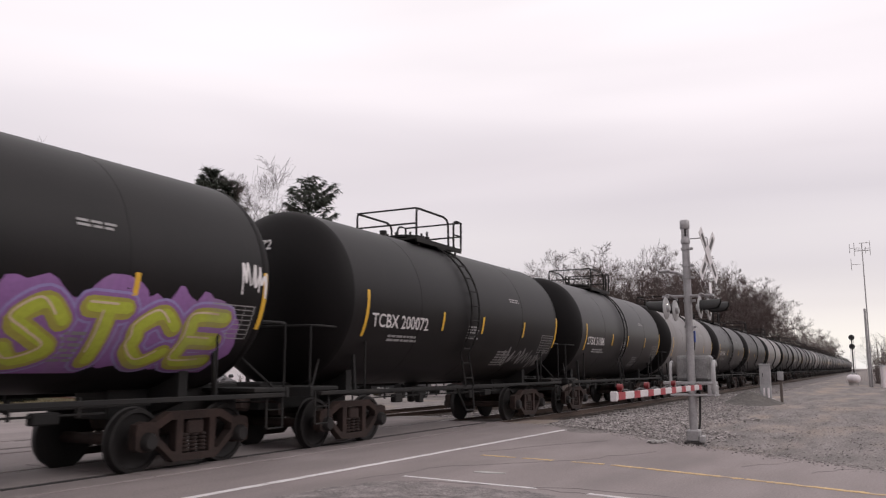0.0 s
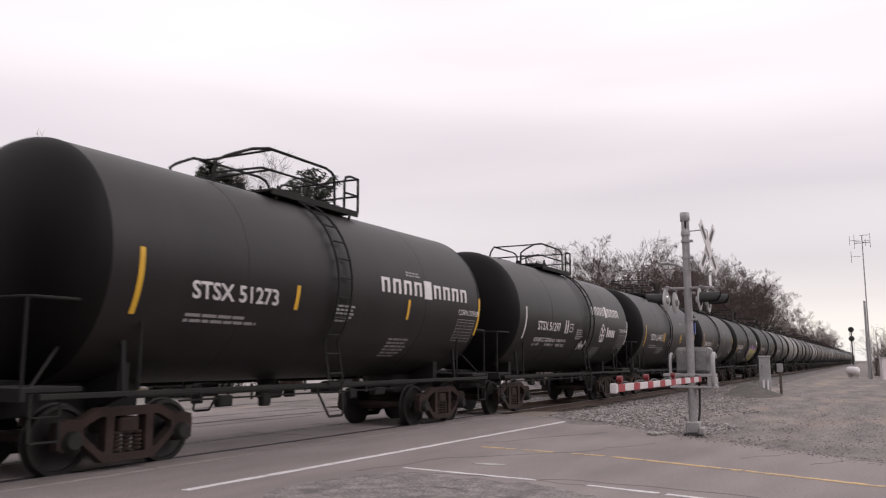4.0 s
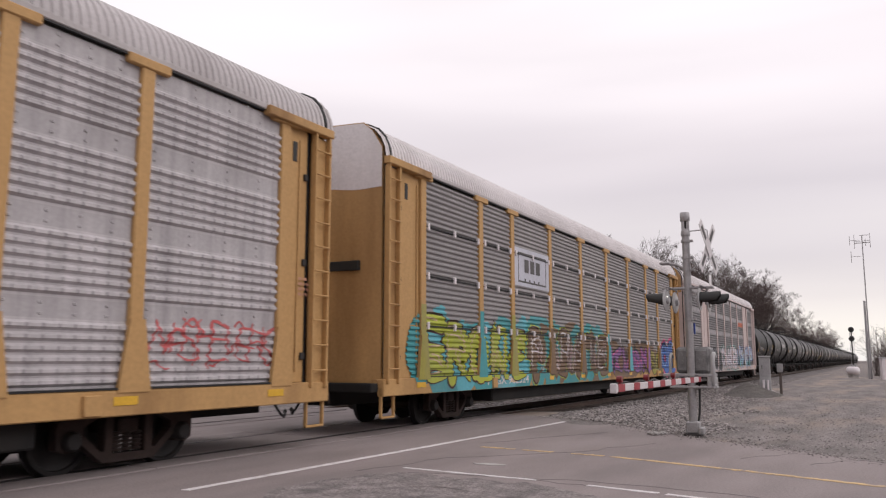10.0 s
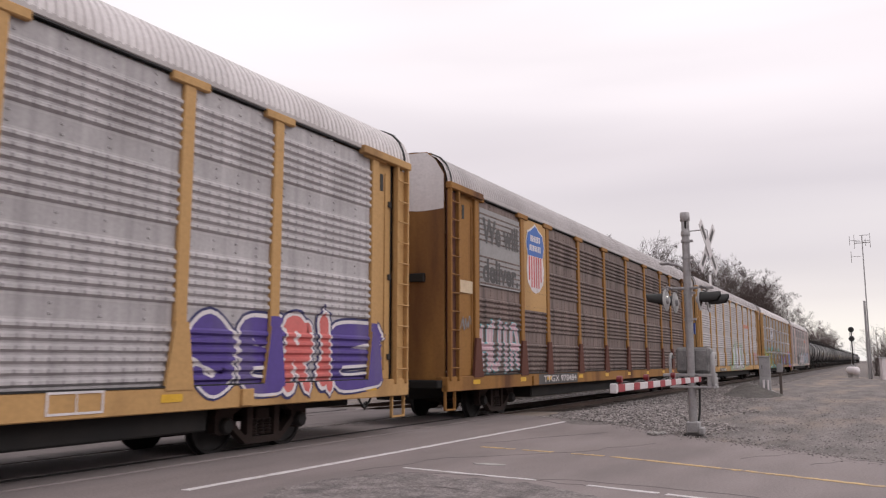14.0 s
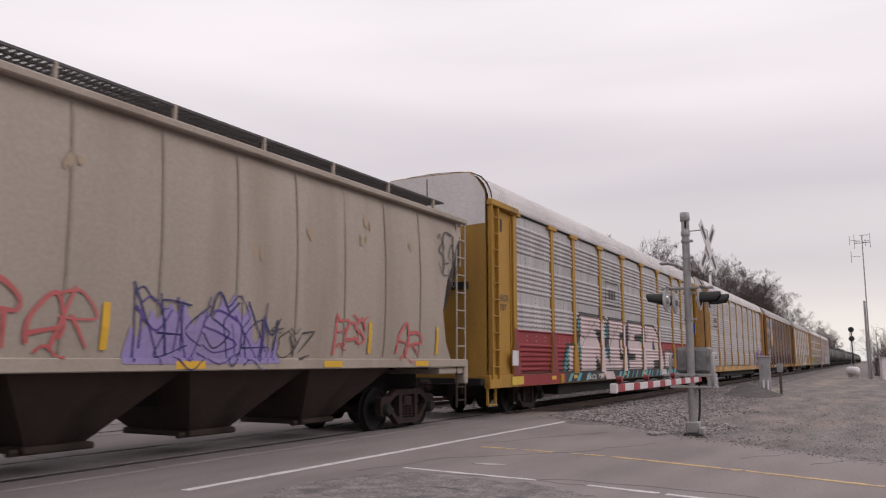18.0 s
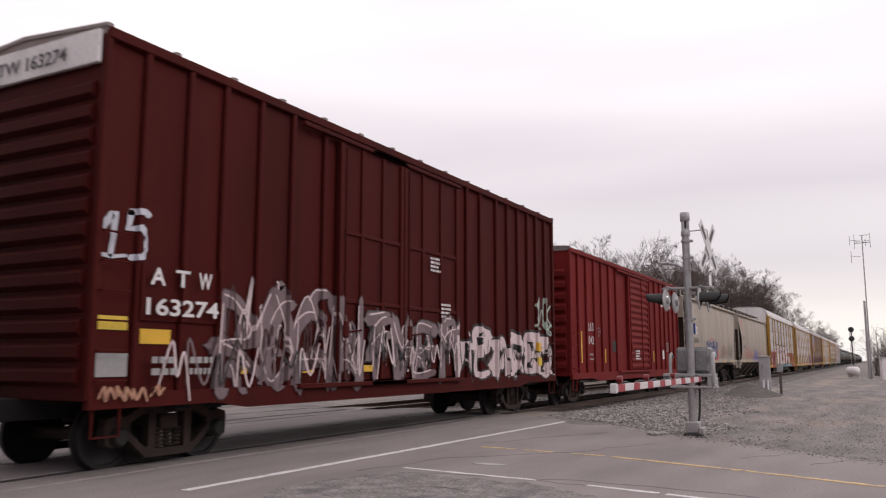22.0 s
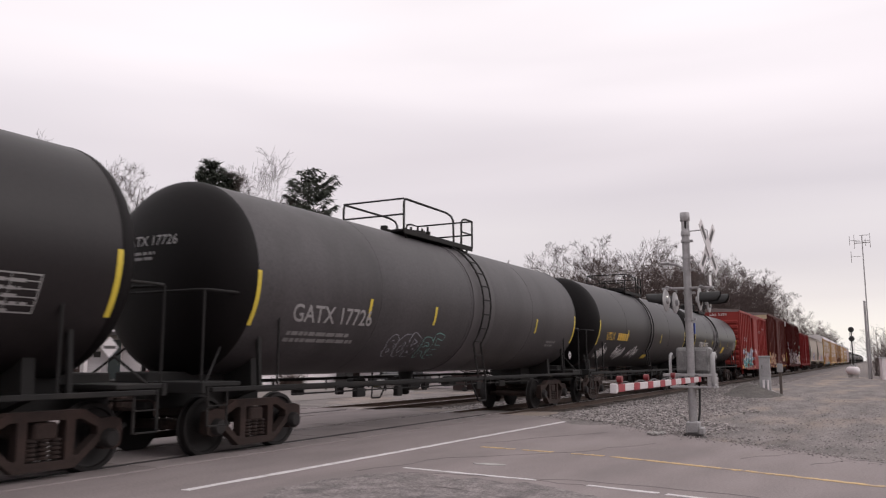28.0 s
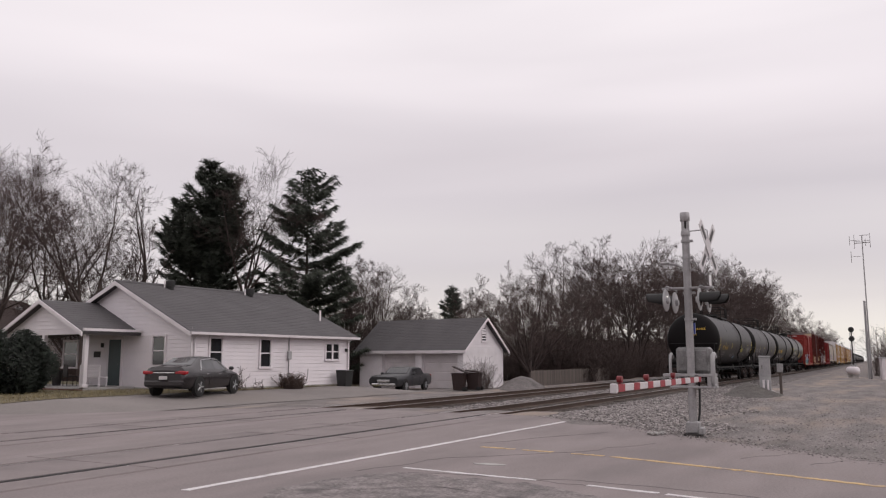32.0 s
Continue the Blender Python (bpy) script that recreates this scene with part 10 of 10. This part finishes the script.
# ---- box cars
def box_car(label, x, body_mat, top, ribs, doors, door_style="ribs", half=8.1, bottom=.98, cap_mat=None):
    c = run(thing("box_car", label, "box car", "freight train"), x)
    B = M[body_mat]
    key = "%s%.2f" % (body_mat, top)
    part("body", shared("body:" + key, lambda: Geo().cbox((-half, -1.46, bottom), (half, 1.46, top - .12), .02), B), None, c, "steel box body")
    roof = part("roof", shared("roof:box%.2f" % top, lambda: box_roof(half, top), M["box_roof"]), None, c, "ribbed steel roof")
    for k in range(15):
        part("roof_seam", shared("roof_seam:%.2f" % top, lambda: roof_seam(top), M["box_roof"]), None, roof, at=pose(-half + half * k / 7, 0, 0))
    part("side_sill", shared("side_sill:" + key, lambda: box_sill(half, bottom), B), None, c)
    part("top_rail", shared("top_rail:" + key, lambda: Geo().cbox((-half, -1.54, top - .17), (half, -1.46, top - .02), .012).cbox((-half, 1.46, top - .17), (half, 1.54, top - .02), .012), B), None, c)
    for r in ribs:
        part("rib", shared("rib:" + key, lambda: Geo().cbox((-.055, -1.53, bottom + .05), (.055, -1.455, top - .15), .02), B), None, c, at=pose(r, 0, 0))
    for r in (-7, -5, -3, 3, 5, 7):
        part("rib", shared("rib:" + key, None, B), None, c, at=pose(r, 0, 0, 0, 0, 180))
    for a, b_ in doors:
        w = b_ - a
        d = part("door", shared("door:%s%.2f" % (key, w), lambda: Geo().cbox((-w / 2, -1.535, bottom + .14), (w / 2, -1.47, top - .32), .015), B), None, c, "sliding steel door", pose((a + b_) / 2, 0, 0))
        door_parts(d, w, bottom + .14, top - .32, door_style, B, key)
        for z0, z1, y in ((top - .30, top - .22, -1.60), (bottom + .04, bottom + .12, -1.62)):
            part("door_track", shared("door_track:%s%.2f%.2f" % (key, w, z0), lambda: Geo().cbox((-w, y, z0), (w * .55, -1.52, z1), .01), B), None, d)
        for u in (-w / 2 + .16, w * .12)[:1 if door_style != "ribs" else 2]:
            part("lock_rod", shared("lock_rod:" + key, lambda: Geo().rod((0, -1.59, bottom + .2), (0, -1.59, top - .4), .02, 6), B), None, d, at=pose(u, 0, 0))
        part("door_latch", shared("door_latch:" + key, lambda: Geo().cbox((-.06, -1.63, 1.9), (.10, -1.56, 2.2), .02).rod((.02, -1.62, 2.0), (.5, -1.62, 2.05), .018, 6), B), None, d, at=pose(-w / 2 + .16, 0, 0))
    for s in (-1, 1):
        t = pose(0, 0, 0, 0, 0, 0 if s > 0 else 180)
        part("end_corrugation", shared("end_corrugation:" + key, lambda: end_ribs(half, bottom, top), B), None, c, "heavily corrugated end wall", t)
        for y in (-1.525, 1.43):
            part("corner_post", shared("corner_post:%s%.2f" % (key, y), lambda: Geo().cbox((half - .09, y, bottom), (half + .03, y + .095, top - .05), .02), B), None, c, "", t)
        if cap_mat:
            part("end_plate", shared("end_plate:" + key, lambda: Geo().cbox((half + .02, -1.44, top - .52), (half + .09, 1.44, top - .06), .01), P[cap_mat]), None, c, "white panel at the top of the end", t)
        grabs(c, half, bottom, key, B, t)
        truck(c, s * 6.35)
        part("draft_sill", shared("draft_sill", lambda: Geo().cbox((4.5, -.34, .70), (8.7, .34, 1.0), .02).cbox((6.2, -1.2, .78), (6.5, 1.2, .98), .02), M["under"]), None, c, "", t)
    part("underframe", shared("underframe:box", lambda: rod_geo(6.3).cbox((-6, -.3, .72), (6, .3, 1.0), .02), M["under"]), None, c)
    ends(c, half + .75)
    return c


def box_sill(half, bottom):
    g = Geo()
    for s in (-1, 1):
        y0, y1 = (-1.535, -1.44) if s < 0 else (1.44, 1.535)
        pts = [(-half, bottom - .10), (-half + 2.2, bottom - .10), (-half + 2.9, bottom - .20), (half - 2.9, bottom - .20), (half - 2.2, bottom - .10), (half, bottom - .10), (half, bottom + .10), (-half, bottom + .10)]
        g.prism(pts, 1, y0, y1)
    return g


def box_roof(half, top):
    return Geo().prism([(-1.5, top - .12), (1.5, top - .12), (1.52, top - .02), (0, top + .10), (-1.52, top - .02)], 0, -half - .03, half + .03)


def roof_seam(top):
    return Geo().prism([(-1.53, top - .03), (0, top + .09), (1.53, top - .03), (1.53, top + .02), (0, top + .15), (-1.53, top + .02)], 0, -.05, .05)


def door_parts(d, w, z0, z1, style, B, key):
    """Stiles and stiffeners of a sliding door, each a piece of its own."""
    for x in (-w / 2 + .05, w / 2 - .05):
        part("stile", shared("stile:" + key, lambda: Geo().cbox((-.06, -1.585, z0), (.06, -1.52, z1), .015), B), None, d, at=pose(x, 0, 0))
    if style == "ribs":
        n = int((z1 - z0) / .235)
        for k in range(n):
            part("rib", shared("door_rib:%s%.2f" % (key, w), lambda: Geo().prism([(-1.535, -.09), (-1.575, -.035), (-1.575, .035), (-1.535, .09)], 0, -w / 2 + .1, w / 2 - .1), B), None, d, at=pose(0, 0, z0 + (z1 - z0) * (k + .5) / n))
    elif style == "plug":
        for k in range(8):
            part("rib", shared("door_bar:%s%.2f" % (key, w), lambda: Geo().cbox((-w / 2, -1.575, -.035), (w / 2, -1.53, .035), .012), B), None, d, at=pose(0, 0, z0 + (z1 - z0) * k / 7))
        part("door_rail", shared("door_rail:%s%.2f" % (key, w), lambda: Geo().cbox((-w / 2 - .04, -1.60, z0 - .04), (w / 2 + .04, -1.53, z0 + .06), .012), B), None, d)
    else:
        for x in (-w / 6, w / 6):
            part("rib", shared("door_upright:" + key, lambda: Geo().cbox((-.05, -1.575, z0), (.05, -1.53, z1), .015), B), None, d, at=pose(x, 0, 0))
        for z in (z0 + (z1 - z0) * .33, z0 + (z1 - z0) * .62):
            part("rib", shared("door_bar:%s%.2f" % (key, w), lambda: Geo().cbox((-w / 2, -1.565, -.04), (w / 2, -1.53, .04), .012), B), None, d, at=pose(0, 0, z))


def end_ribs(half, bottom, top):
    g = Geo()
    n = 9 if top < 5.5 else 13
    for k in range(n):
        z = bottom + .15 + (top - bottom - .85) * (k + .5) / n
        h = (top - bottom - .85) / n
        g.prism([(half, z - h * .42), (half + .09, z - h * .2), (half + .09, z + h * .2), (half, z + h * .42)], 1, -1.36, 1.36)
    return g


def grabs(c, half, bottom, key, B, t):
    """Grab irons on the sides and the end, and the sill steps at the corners."""
    for k in range(6):
        z = bottom + .25 + k * .38
        for y in (-1.57, 1.57):
            part("grab_iron", shared("grab_iron:%s%.2f" % (key, y), lambda: Geo().tube([(half - .52, y * .975, 0), (half - .52, y, 0), (half - .06, y, 0), (half - .06, y * .975, 0)], .014, 5), B), None, c, "", t @ pose(0, 0, z))
        part("grab_iron", shared("end_grab:" + key, lambda: Geo().tube([(half + .10, -1.40, 0), (half + .16, -1.40, 0), (half + .16, -.95, 0), (half + .10, -.95, 0)], .014, 5), B), None, c, "", t @ pose(0, 0, z))
    for y in (-1.5, 1.5):
        part("sill_step", shared("sill_step:%s%.1f" % (key, y), lambda: Geo().tube([(half - .5, y, bottom), (half - .5, y, bottom - .45), (half - .08, y, bottom - .45), (half - .08, y, bottom)], .02, 5), B), None, c, "", t)


def build_boxcars():
    F = Flat(-1.464)
    c = box_car("dull red boxcar with white owner mark", -305.87, "box_crimson", 5.19, (-7.3, -6.42, -5.53, -4.65, -3.71, -2.79, 2.43, 3.42, 4.42, 5.27, 6.15, 7.1), ((-1.3, 1.85),), "ribs")
    low = Sided((-7.3, -6.42, -5.53, -4.65, -3.71, -2.79, 2.43, 3.42, 4.42, 5.27, 6.15, 7.1), ((-1.3, 1.85),), .98)
    for q, u in zip("LRS", (-6.15, -5.96, -5.76)):
        stencil(c, q, u, 2.50, .29, F, "stencil", .14, .02)
    for q, u in zip("042", (-6.17, -5.97, -5.76)):
        stencil(c, q, u, 2.04, .29, F, "stencil", .15, .02)
    bars(c, -6.12, 1.72, .58, 2, F, "grey", .06, 3, 2.6)
    frame_box(c, -5.10, 2.34, -4.83, 2.64, F, "grey", .02, 2)
    for q, u in zip("GATX", (4.6, 5.45, 6.3, 7.15)):
        stencil(c, q, u, 3.95, .64, F, "stencil", .56, .045)
    patch(c, 4.75, 1.55, 5.1, 1.95, F, P["stencil"], "notice")
    bars(c, 5.6, 2.3, .5, 5, F, "grey", .05, 5)
    patch(c, -3.33, 1.80, -2.84, 2.22, F, M["black"], "notice")
    for u in (-7.0, -4.29, 3.0, 6.6):
        patch(c, u, 1.41, u + .11, 2.46 if u < -6 else 1.9, F, M["yellow_refl"])
    bars(c, -.5, 1.9, .8, 4, Flat(-1.58), "stencil", .06, 7)
    stencil(c, "LRS 042", -.2, 4.72, .17, End(-8.2), "stencil", .9)

    c = box_car("tall maroon boxcar with white graffiti along the base", -323.8, "box_maroon", 5.86, (-7.56, -6.76, -6.03, -5.21, -4.39, -3.48, 2.29, 3.06, 4.03, 4.77, 5.48, 6.2, 6.86, 7.56), ((-3.1, -.85), (-.8, 1.68)), "panel", half=8.25, cap_mat="white")
    low = Sided((-7.56, -6.76, -6.03, -5.21, -4.39, -3.48, 2.29, 3.06, 4.03, 4.77, 5.48, 6.2, 6.86, 7.56), ((-3.1, -.85), (-.8, 1.68)), .98)
    graffiti(c, "POAN", -6.1, -2.3, .9, 2.75, low, "ash", "maroon", None, 71, .05, .012, None, glint="pink", busy=3, busy_with="pink", swoosh=3, jitter=.07, point=.8, label="translucent grey graffiti letters with pale highlights")
    graffiti(c, "TMEM", -2.3, 1.6, .95, 2.45, low, "ash", "black", None, 79, .05, .02, None, glint="pink", busy=3, busy_with="pink", swoosh=3, jitter=.07, point=.8, label="grey and black graffiti letters, partly faded")
    graffiti(c, "WEARED", 1.6, 8.1, .90, 2.4, low, "pink", "black", None, 72, .04, .055, None, busy=2, busy_with="black", swoosh=2, jitter=.06, point=.8, overlap=1.15, label="pale pink and black graffiti letters")
    for k in range(8):
        scrawl(c, -7.2 + k * .5, -6.6 + k * .5, 1.0, 1.9, Flat(-1.558), ("pink", "ash", "black")[k % 3], 140 + k, 1, .035)
    for name, line, h in (("one", [(-8.12, 3.22), (-8.0, 3.38), (-7.95, 3.42), (-7.97, 3.1), (-8.0, 2.85)], .055), ("one_foot", [(-8.17, 2.84), (-7.98, 2.82), (-7.76, 2.86)], .03),
                          ("five_top", [(-7.42, 3.46), (-7.6, 3.47), (-7.72, 3.44)], .05), ("five", [(-7.70, 3.44), (-7.74, 3.22), (-7.58, 3.25), (-7.46, 3.14), (-7.45, 2.98), (-7.54, 2.86), (-7.68, 2.84)], .055)):
        v, f = [], []
        ribbon(v, f, line, h, 0, .35)
        decal("brushed_" + name, v, f, low, P["silver"], c, .012, "hand-brushed pale numeral stroke")
    patch(c, -7.55, 2.02, -6.05, 2.80, low, M["box_maroon"], "mark_panel", .024)
    for q, u in zip("ATW", (-7.42, -6.98, -6.55)):
        stencil(c, q, u, 2.50, .24, Flat(-1.566), "stencil", .26, .02)
    stencil(c, "163274", -7.47, 2.09, .24, Flat(-1.562), "stencil", 1.34, .02)
    bars(c, -7.33, 1.54, .5, 2, Flat(-1.56), "grey", .09, 92)
    bars(c, -6.65, 1.54, .5, 2, Flat(-1.56), "grey", .09, 93)
    patch(c, -8.13, 1.28, -7.64, 1.58, low, P["grey"], "notice", .012)
    scrawl(c, -8.15, -7.1, .95, 1.2, Flat(-1.556), "tan", 94, 4, .04)
    tag(c, "SWUK", 6.75, 8.0, 2.5, 3.3, low, "palemint", 73, .045, .1, "pale mint spray-paint tag")
    tag(c, "US", 7.5, 8.1, 2.15, 2.55, low, "palemint", 74, .04, .1, "pale mint spray-paint tag")
    patch(c, -8.13, 1.88, -7.67, 2.06, low, P["sign_yellow"], "notice")
    patch(c, -7.46, 1.71, -6.93, 1.91, low, M["yellow_refl"], "reflector", .012)
    for u in (-5.8, -4.1, -2.4, 3.6, 5.2, 6.6):
        patch(c, u, 1.28, u + .45, 1.4, low, M["yellow_refl"], "reflector", .013)
    patch(c, 6.78, 1.75, 7.2, 2.0, low, M["yellow_refl"], "reflector", .03)
    patch(c, 6.8, 1.34, 7.24, 1.57, low, P["sign_yellow"], "notice", .03)
    bars(c, .3, 3.75, .5, 4, Flat(-1.58), "stencil", .05, 9)
    bars(c, .8, 2.75, .5, 4, Flat(-1.58), "stencil", .05, 10)
    stencil(c, "ATW 163274", -.6, 5.45, .2, End(-8.35), "dark", 1.5)

    c = box_car("faded brown boxcar with flaking pale graffiti", -342.4, "box_brown", 5.86, (-7.2, -6.18, -5.1, -3.97, -2.65, 3.5, 4.74, 6.03, 7.2), ((-1.94, 2.13),), "ribs", cap_mat="cream")
    low = Sided((-7.2, -6.18, -5.1, -3.97, -2.65, 3.5, 4.74, 6.03, 7.2), ((-1.94, 2.13),), .98)
    graffiti(c, "AKIVO", -7.9, -2.1, .85, 2.3, low, "rusting", "rust", None, 74, .06, .04, None, jitter=.04, overlap=1.15, swoosh=1, point=.4, busy=1, busy_with="brown", label="peeling cream graffiti letters on rust")
    scrawl(c, 3.0, 4.9, 1.3, 2.5, low, "tan", 75, 3, .09)
    scrawl(c, 5.0, 6.6, 1.4, 2.5, low, "tan", 76, 3, .07)
    stencil(c, "CIRR", -7.15, 2.94, .30, F, "tan", .88, .0)
    bars(c, -7.0, 2.1, .8, 3, low, "tan", .09, 4)
    frame_box(c, -5.95, 1.68, -5.3, 2.0, Flat(-1.556), "dark", .025)
    bars(c, -5.85, 1.9, .45, 2, Flat(-1.556), "dark", .05, 95)
    patch(c, -3.56, 1.4, -2.94, 1.84, Flat(-1.552), M["box_brown"], "repair_patch", .012)
    for u in (-6.0, -3.6, -1.4, 1.0, 3.9, 5.4):
        patch(c, u, .84, u + .5, .99, low, M["yellow_refl"], "reflector", .013)
    for u in (4.6, 5.8):
        patch(c, u, 1.4, u + .32, 1.75, low, P["cream"], "notice")
    patch(c, .5, 1.3, .75, 1.42, Flat(-1.58), P["stencil"], "notice")
    for u in (8.04, -8.0):
        part("corner_reflector", Geo().box((u, -1.55, 1.2), (u + .08, -1.535, 2.3)), M["yellow_refl"], c)

    c = box_car("bright red boxcar with blue grey graffiti", -360.6, "box_red", 5.19, (-7.3, -6.4, -5.5, -4.5, -3.6, -2.7, 2.65, 3.55, 4.45, 5.4, 6.3, 7.3), ((-1.42, 1.72),), "plug")
    low = Sided((-7.3, -6.4, -5.5, -4.5, -3.6, -2.7, 2.65, 3.55, 4.45, 5.4, 6.3, 7.3), ((-1.42, 1.72),), .98)
    stencil(c, "LRS", -6.2, 2.95, .28, F, "stencil", .62, .015)
    stencil(c, "33", -5.08, 2.93, .28, F, "stencil", .38, .015)
    stencil(c, "91", -4.43, 2.93, .28, F, "stencil", .36, .015)
    bars(c, -6.1, 2.62, .4, 2, F, "grey", .09, 96)
    bars(c, -5.1, 2.58, .45, 2, F, "grey", .08, 97)
    scrawl(c, -7.85, -7.2, 1.4, 1.75, low, "maroon", 98, 5, .04)
    graffiti(c, "ZANE", -6.95, -1.5, .88, 2.5, low, "ice", "black", None, 77, .07, .026, None, halo="cream", glint="white", jitter=.05, point=.8, swoosh=2, overlap=1.15, aura=.02, label="grey and blue graffiti letters with brown edges")
    for q, u in zip("GATX", (2.8, 3.78, 4.72, 5.65)):
        stencil(c, q, u, 3.72, .55, F, "stencil", .5, .045)
    scrawl(c, -1.1, .2, 1.9, 2.4, Flat(-1.585), "pink", 78, 4, .04)
    frame_box(c, -3.38, 2.95, -3.1, 3.24, F, "grey", .02, 2)
    for u in (-7.8, -1.35, 2.3, 4.6, 7.4):
        patch(c, u, .86 if u > -7 else .9, u + .5, 1.0 if u > -7 else 1.12, low, M["yellow_refl"], "reflector", .012)
    frame_box(c, 5.35, 1.45, 5.75, 1.85, F, "grey", .03, 1, 3)
    bars(c, 2.0, 3.9, .8, 2, Flat(-1.585), "grey", .05, 3)
    stencil(c, "LRS 3391", -.35, 4.78, .17, End(-8.2), "stencil", 1.05)


build_tanks()
build_racks()
build_hoppers()
build_boxcars()


# ---- breadth of the bodies
def widen():
    """Give the car bodies the breadth that the track asks; running gear keeps its own."""
    wide = Matrix.Diagonal((1, WIDE, 1, 1))
    for car, _ in CARS:
        if not car.name.startswith("tank_car"):
            for ob in car.children:
                if not ob.name.startswith(("truck", "coupler", "air_hose")):
                    ob.matrix_basis = wide @ ob.matrix_basis


widen()


# ---- the train rolls by at a steady speed
def motions():
    for car, x0 in CARS:
        walk(car, [(t, pose(x0 + V * t, NEAR, 0)) for t in (0, 16, 32)])


motions()
